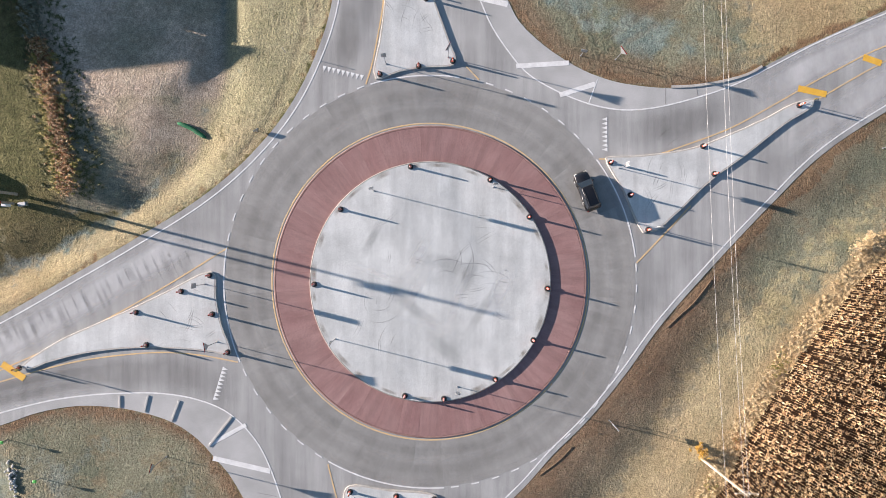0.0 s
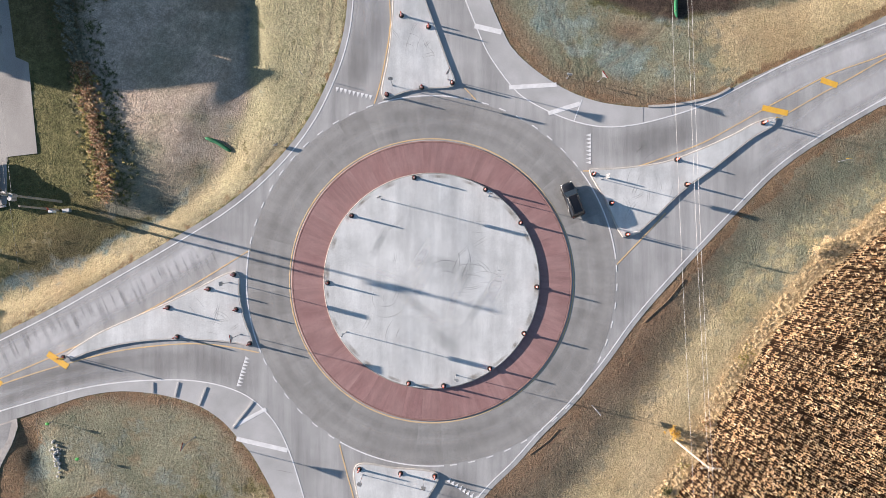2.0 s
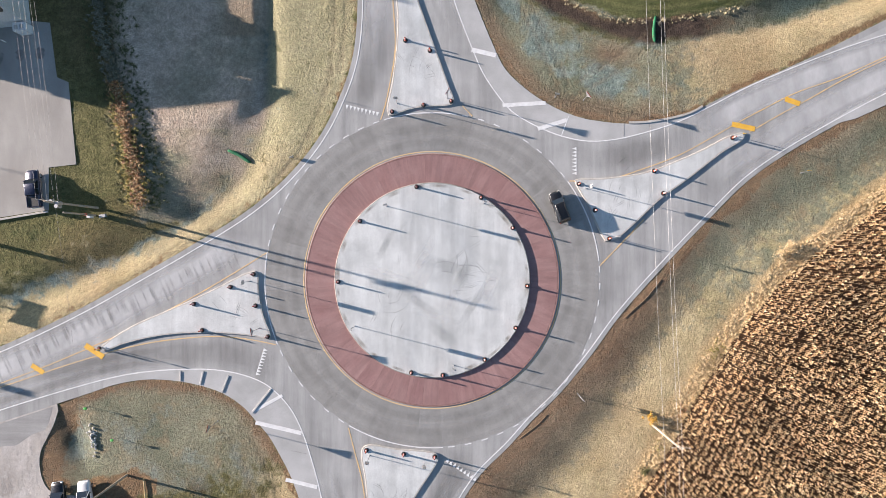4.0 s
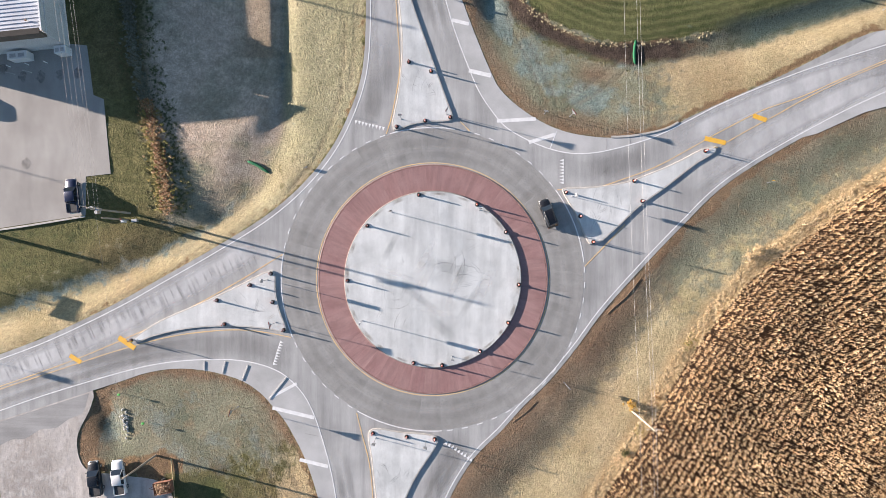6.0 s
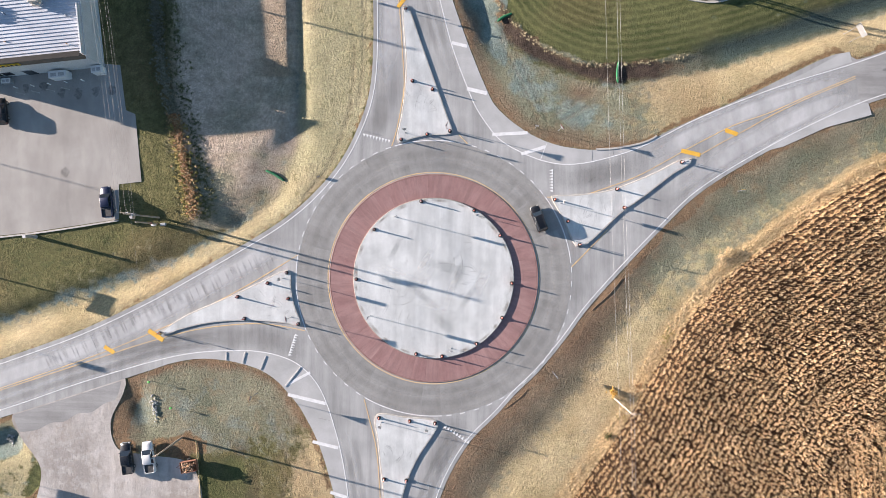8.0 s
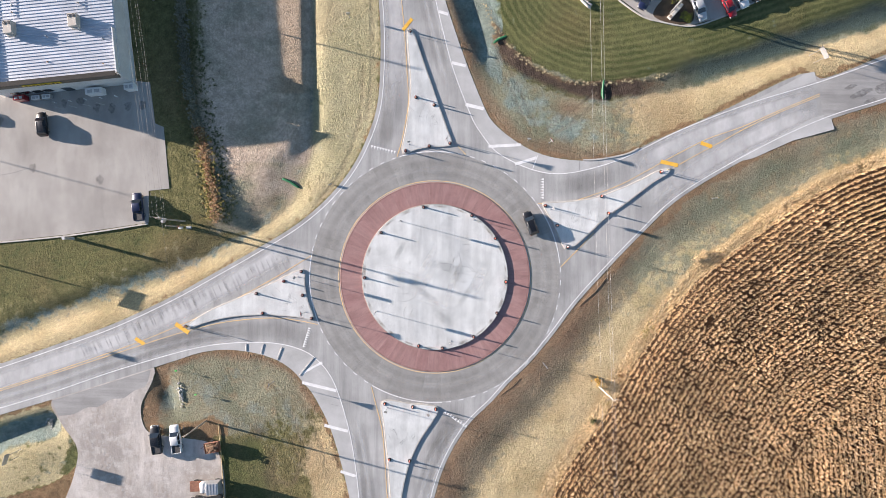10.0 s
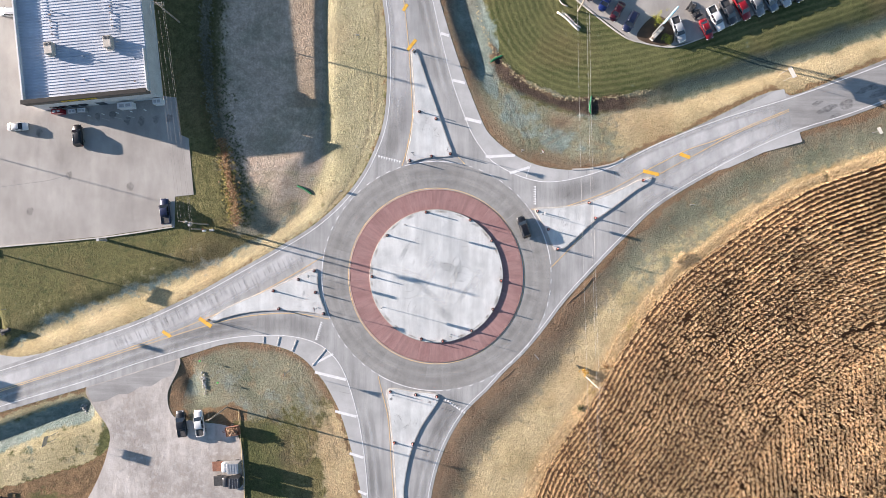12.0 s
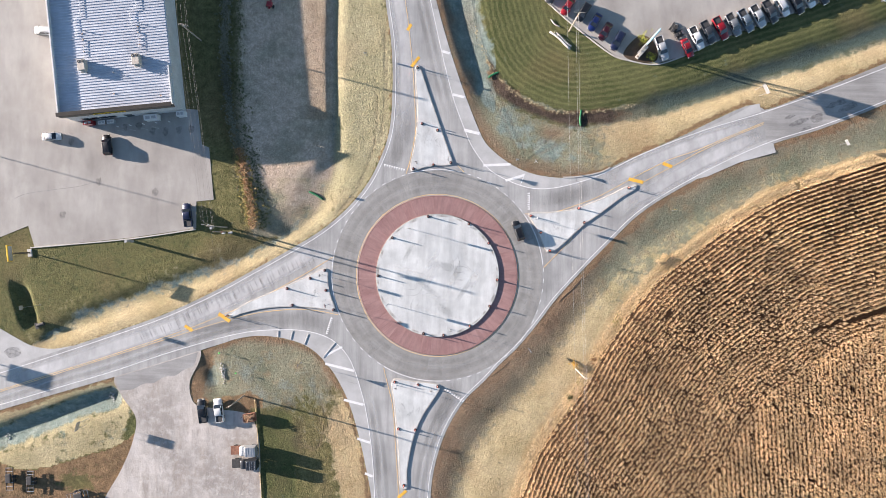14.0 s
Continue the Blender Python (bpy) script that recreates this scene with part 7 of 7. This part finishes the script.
y2 = np.concatenate([hedge + np.array([-1.2, 0]) + rng.normal(0, 0.45, hedge.shape), hedge[::3] + np.array([1.4, 0]) + rng.normal(0, 0.6, hedge[::3].shape)])
y2 = y2[y2[:, 1] < 29]
scatter("weed_fringe", np.c_[y2, np.full(len(y2), -0.15)], weed_sets, M["weeds_green"], "yellow-green weeds along the hedgerow", "weeds", (0.45, 0.95), 15)
g = np.concatenate([hedge[::2] + np.array([dx, 0]) + rng.normal(0, 0.8, hedge[::2].shape) for dx in (-2.0, 2.2, 3.2)])
scatter("rough_grass", np.c_[g, np.full(len(g), -0.15)], grass_sets, M["greens"], "dull green rough grass beside the hedgerow", "grass", (0.8, 1.6), 6)


# dry clumps along the cut edge of the lawn
rim = evenly([q for q in LAWN_NE if q[1] < 62 and q[0] < 50], 0.35)
rim = rim[rng.uniform(0, 1, len(rim)) < 0.75] if len(rim) else rim
rim = np.concatenate([rim + rng.normal(0, 0.28, rim.shape) + np.array([-0.5, -0.4]) for _ in range(2)])
scatter("lawn_edging", np.array([(x, y, ground_at(x, y) - 0.03) for x, y in rim]), [blade_set(rnd, 7, 0.26, 0.14, 0.0, 0.10, 0.55, 0.0, 2) for _ in range(6)], M["straw_tuft"], "pale dry clumps along the cut edge of the lawn", "grass", (0.6, 1.5), 51)


def shrub(x, y, high, wide, material, label, seed):
    """Stems and many small leaves with an uneven outline."""
    r = random.Random(seed)
    ob = thing("shrub", pose(x, y, ground_at(x, y) - 0.02), label, "shrub", "shrubs")
    g = Geo()
    for k in range(9):
        a = r.uniform(0, 6.28)
        g.rod((0.1 * math.cos(a), 0.1 * math.sin(a), 0), (wide * 0.4 * math.cos(a), wide * 0.4 * math.sin(a), high * r.uniform(0.5, 0.85)), 0.03, 0.012, 5)
    part("stems", g, M["wood_pole"], ob)
    g = Geo()
    clumps = [(r.gauss(0, wide * 0.22), r.gauss(0, wide * 0.22), high * r.uniform(0.3, 0.95), r.uniform(0.15, 0.34)) for _ in range(26)]
    for cx, cy, cz, cr in clumps:
        for _ in range(34):
            d = Vector((r.gauss(0, 1), r.gauss(0, 1), r.gauss(0, 1))).normalized() * cr * wide * 0.6 * r.uniform(0.4, 1.1)
            s, m = r.uniform(0.05, 0.11), pose(cx + d.x, cy + d.y, cz + d.z, r.uniform(0, 360), r.uniform(0, 360), 0)
            g.put([(-s, 0, 0), (0, -s * 0.5, 0.01), (s, 0, 0), (0, s * 0.5, 0.01)], [(0, 1, 2, 3)], m)
    part("foliage", g, material, ob)


shrub(34.0, -21.3, 1.6, 1.9, M["gold_bush"], "golden-leaved shrub at the foot of the pole", 3)
shrub(55.4, 5.4, 1.5, 2.2, M["straw"], "straw-coloured bush at the edge of the corn", 4)
shrub(54.0, 4.0, 1.3, 2.4, M["straw"], "pale dry bush at the edge of the corn", 5)
shrub(49.6, 58.3, 1.9, 3.4, M["bush"], "yellow-green shrub in the dealer's planting bed", 6)
shrub(51.6, 54.0, 1.4, 2.6, M["bush"], "bright yellow-green shrub beside the kerb", 7)
shrub(38.6, -20.4, 0.9, 1.4, M["weeds"], "brown weedy bush beside the corn", 8)
shrub(33.0, -29.6, 0.8, 1.5, M["greens"], "dull green bush at the edge of the verge", 10)


# ---------------------------------------------------------------- tufts over the verges
def tufts():
    xs, ys, zz = LAND["grid"]
    count = 150000
    px, py = rng.uniform(-114, 114, count), rng.uniform(-60, 72, count)
    i = np.clip(np.searchsorted(xs, px) - 1, 0, len(xs) - 2)
    j = np.clip(np.searchsorted(ys, py) - 1, 0, len(ys) - 2)
    near_i, near_j = i + (px - xs[i] > 0.27), j + (py - ys[j] > 0.27)
    u, v = (px - xs[i]) / (xs[i + 1] - xs[i]), (py - ys[j]) / (ys[j + 1] - ys[j])
    pz = (1 - v) * ((1 - u) * zz[j, i] + u * zz[j, i + 1]) + v * ((1 - u) * zz[j + 1, i] + u * zz[j + 1, i + 1])
    at = {k: LAND[k][near_j, near_i] for k in ("straw", "seed", "lawn", "free", "road", "soil")}
    ok = (at["free"] > 0.5) & (at["lawn"] < 0.5) & (at["road"] > 0.3)
    clump = np.array([noise.noise(Vector((a * 0.7, b * 0.7, 1.7))) for a, b in zip(px, py)])
    ok &= clump + rng.uniform(-0.5, 0.5, count) > -0.15
    p = np.c_[px, py, pz - 0.02]
    straw = ok & (at["straw"] > 0.5)
    seed = ok & ~straw & (at["seed"] > 0.5)
    rest = ok & ~straw & ~seed
    low = [blade_set(rnd, 5, 0.20, 0.06, 0.0, 0.03, 0.45, 0.0, 1) for _ in range(8)]
    scatter("straw_mulch", p[straw], low, M["straw_tuft"], "pale loose straw over the verges", "straw", (0.3, 0.75), 31)
    scatter("seedling_grass", p[seed], low, M["seed_tuft"], "thin grey-green seedling grass", "grass", (0.4, 1.0), 32)
    scatter("meadow_grass", p[rest], low, M["grass_tuft"], "olive and brown rough meadow grass", "grass", (0.5, 1.15), 33)


tufts()

# ---------------------------------------------------------------- concrete panels, piece by piece
ring_of("concrete_panel", 40, 20.14, 25.9, -0.05, 0.006, M["ring"], pavement)
ring_of("red_panel", 44, 15.22, 19.48, -0.02, 0.11, M["apron"], apron)
tilt = radians(-7)
for i in range(-4, 4):
    for j in range(-4, 4):
        s, g0 = 4.2, 0.004
        corners = [(i * s + g0, j * s + g0), ((i + 1) * s - g0, j * s + g0), ((i + 1) * s - g0, (j + 1) * s - g0), (i * s + g0, (j + 1) * s - g0)]
        corners = [(x * math.cos(tilt) - y * math.sin(tilt), x * math.sin(tilt) + y * math.cos(tilt)) for x, y in corners]
        cut = clip(corners, 15.04)
        if len(cut) > 2:
            part("concrete_panel", Geo().slab(cut, 0.1, 0.392), M["island"], isle)
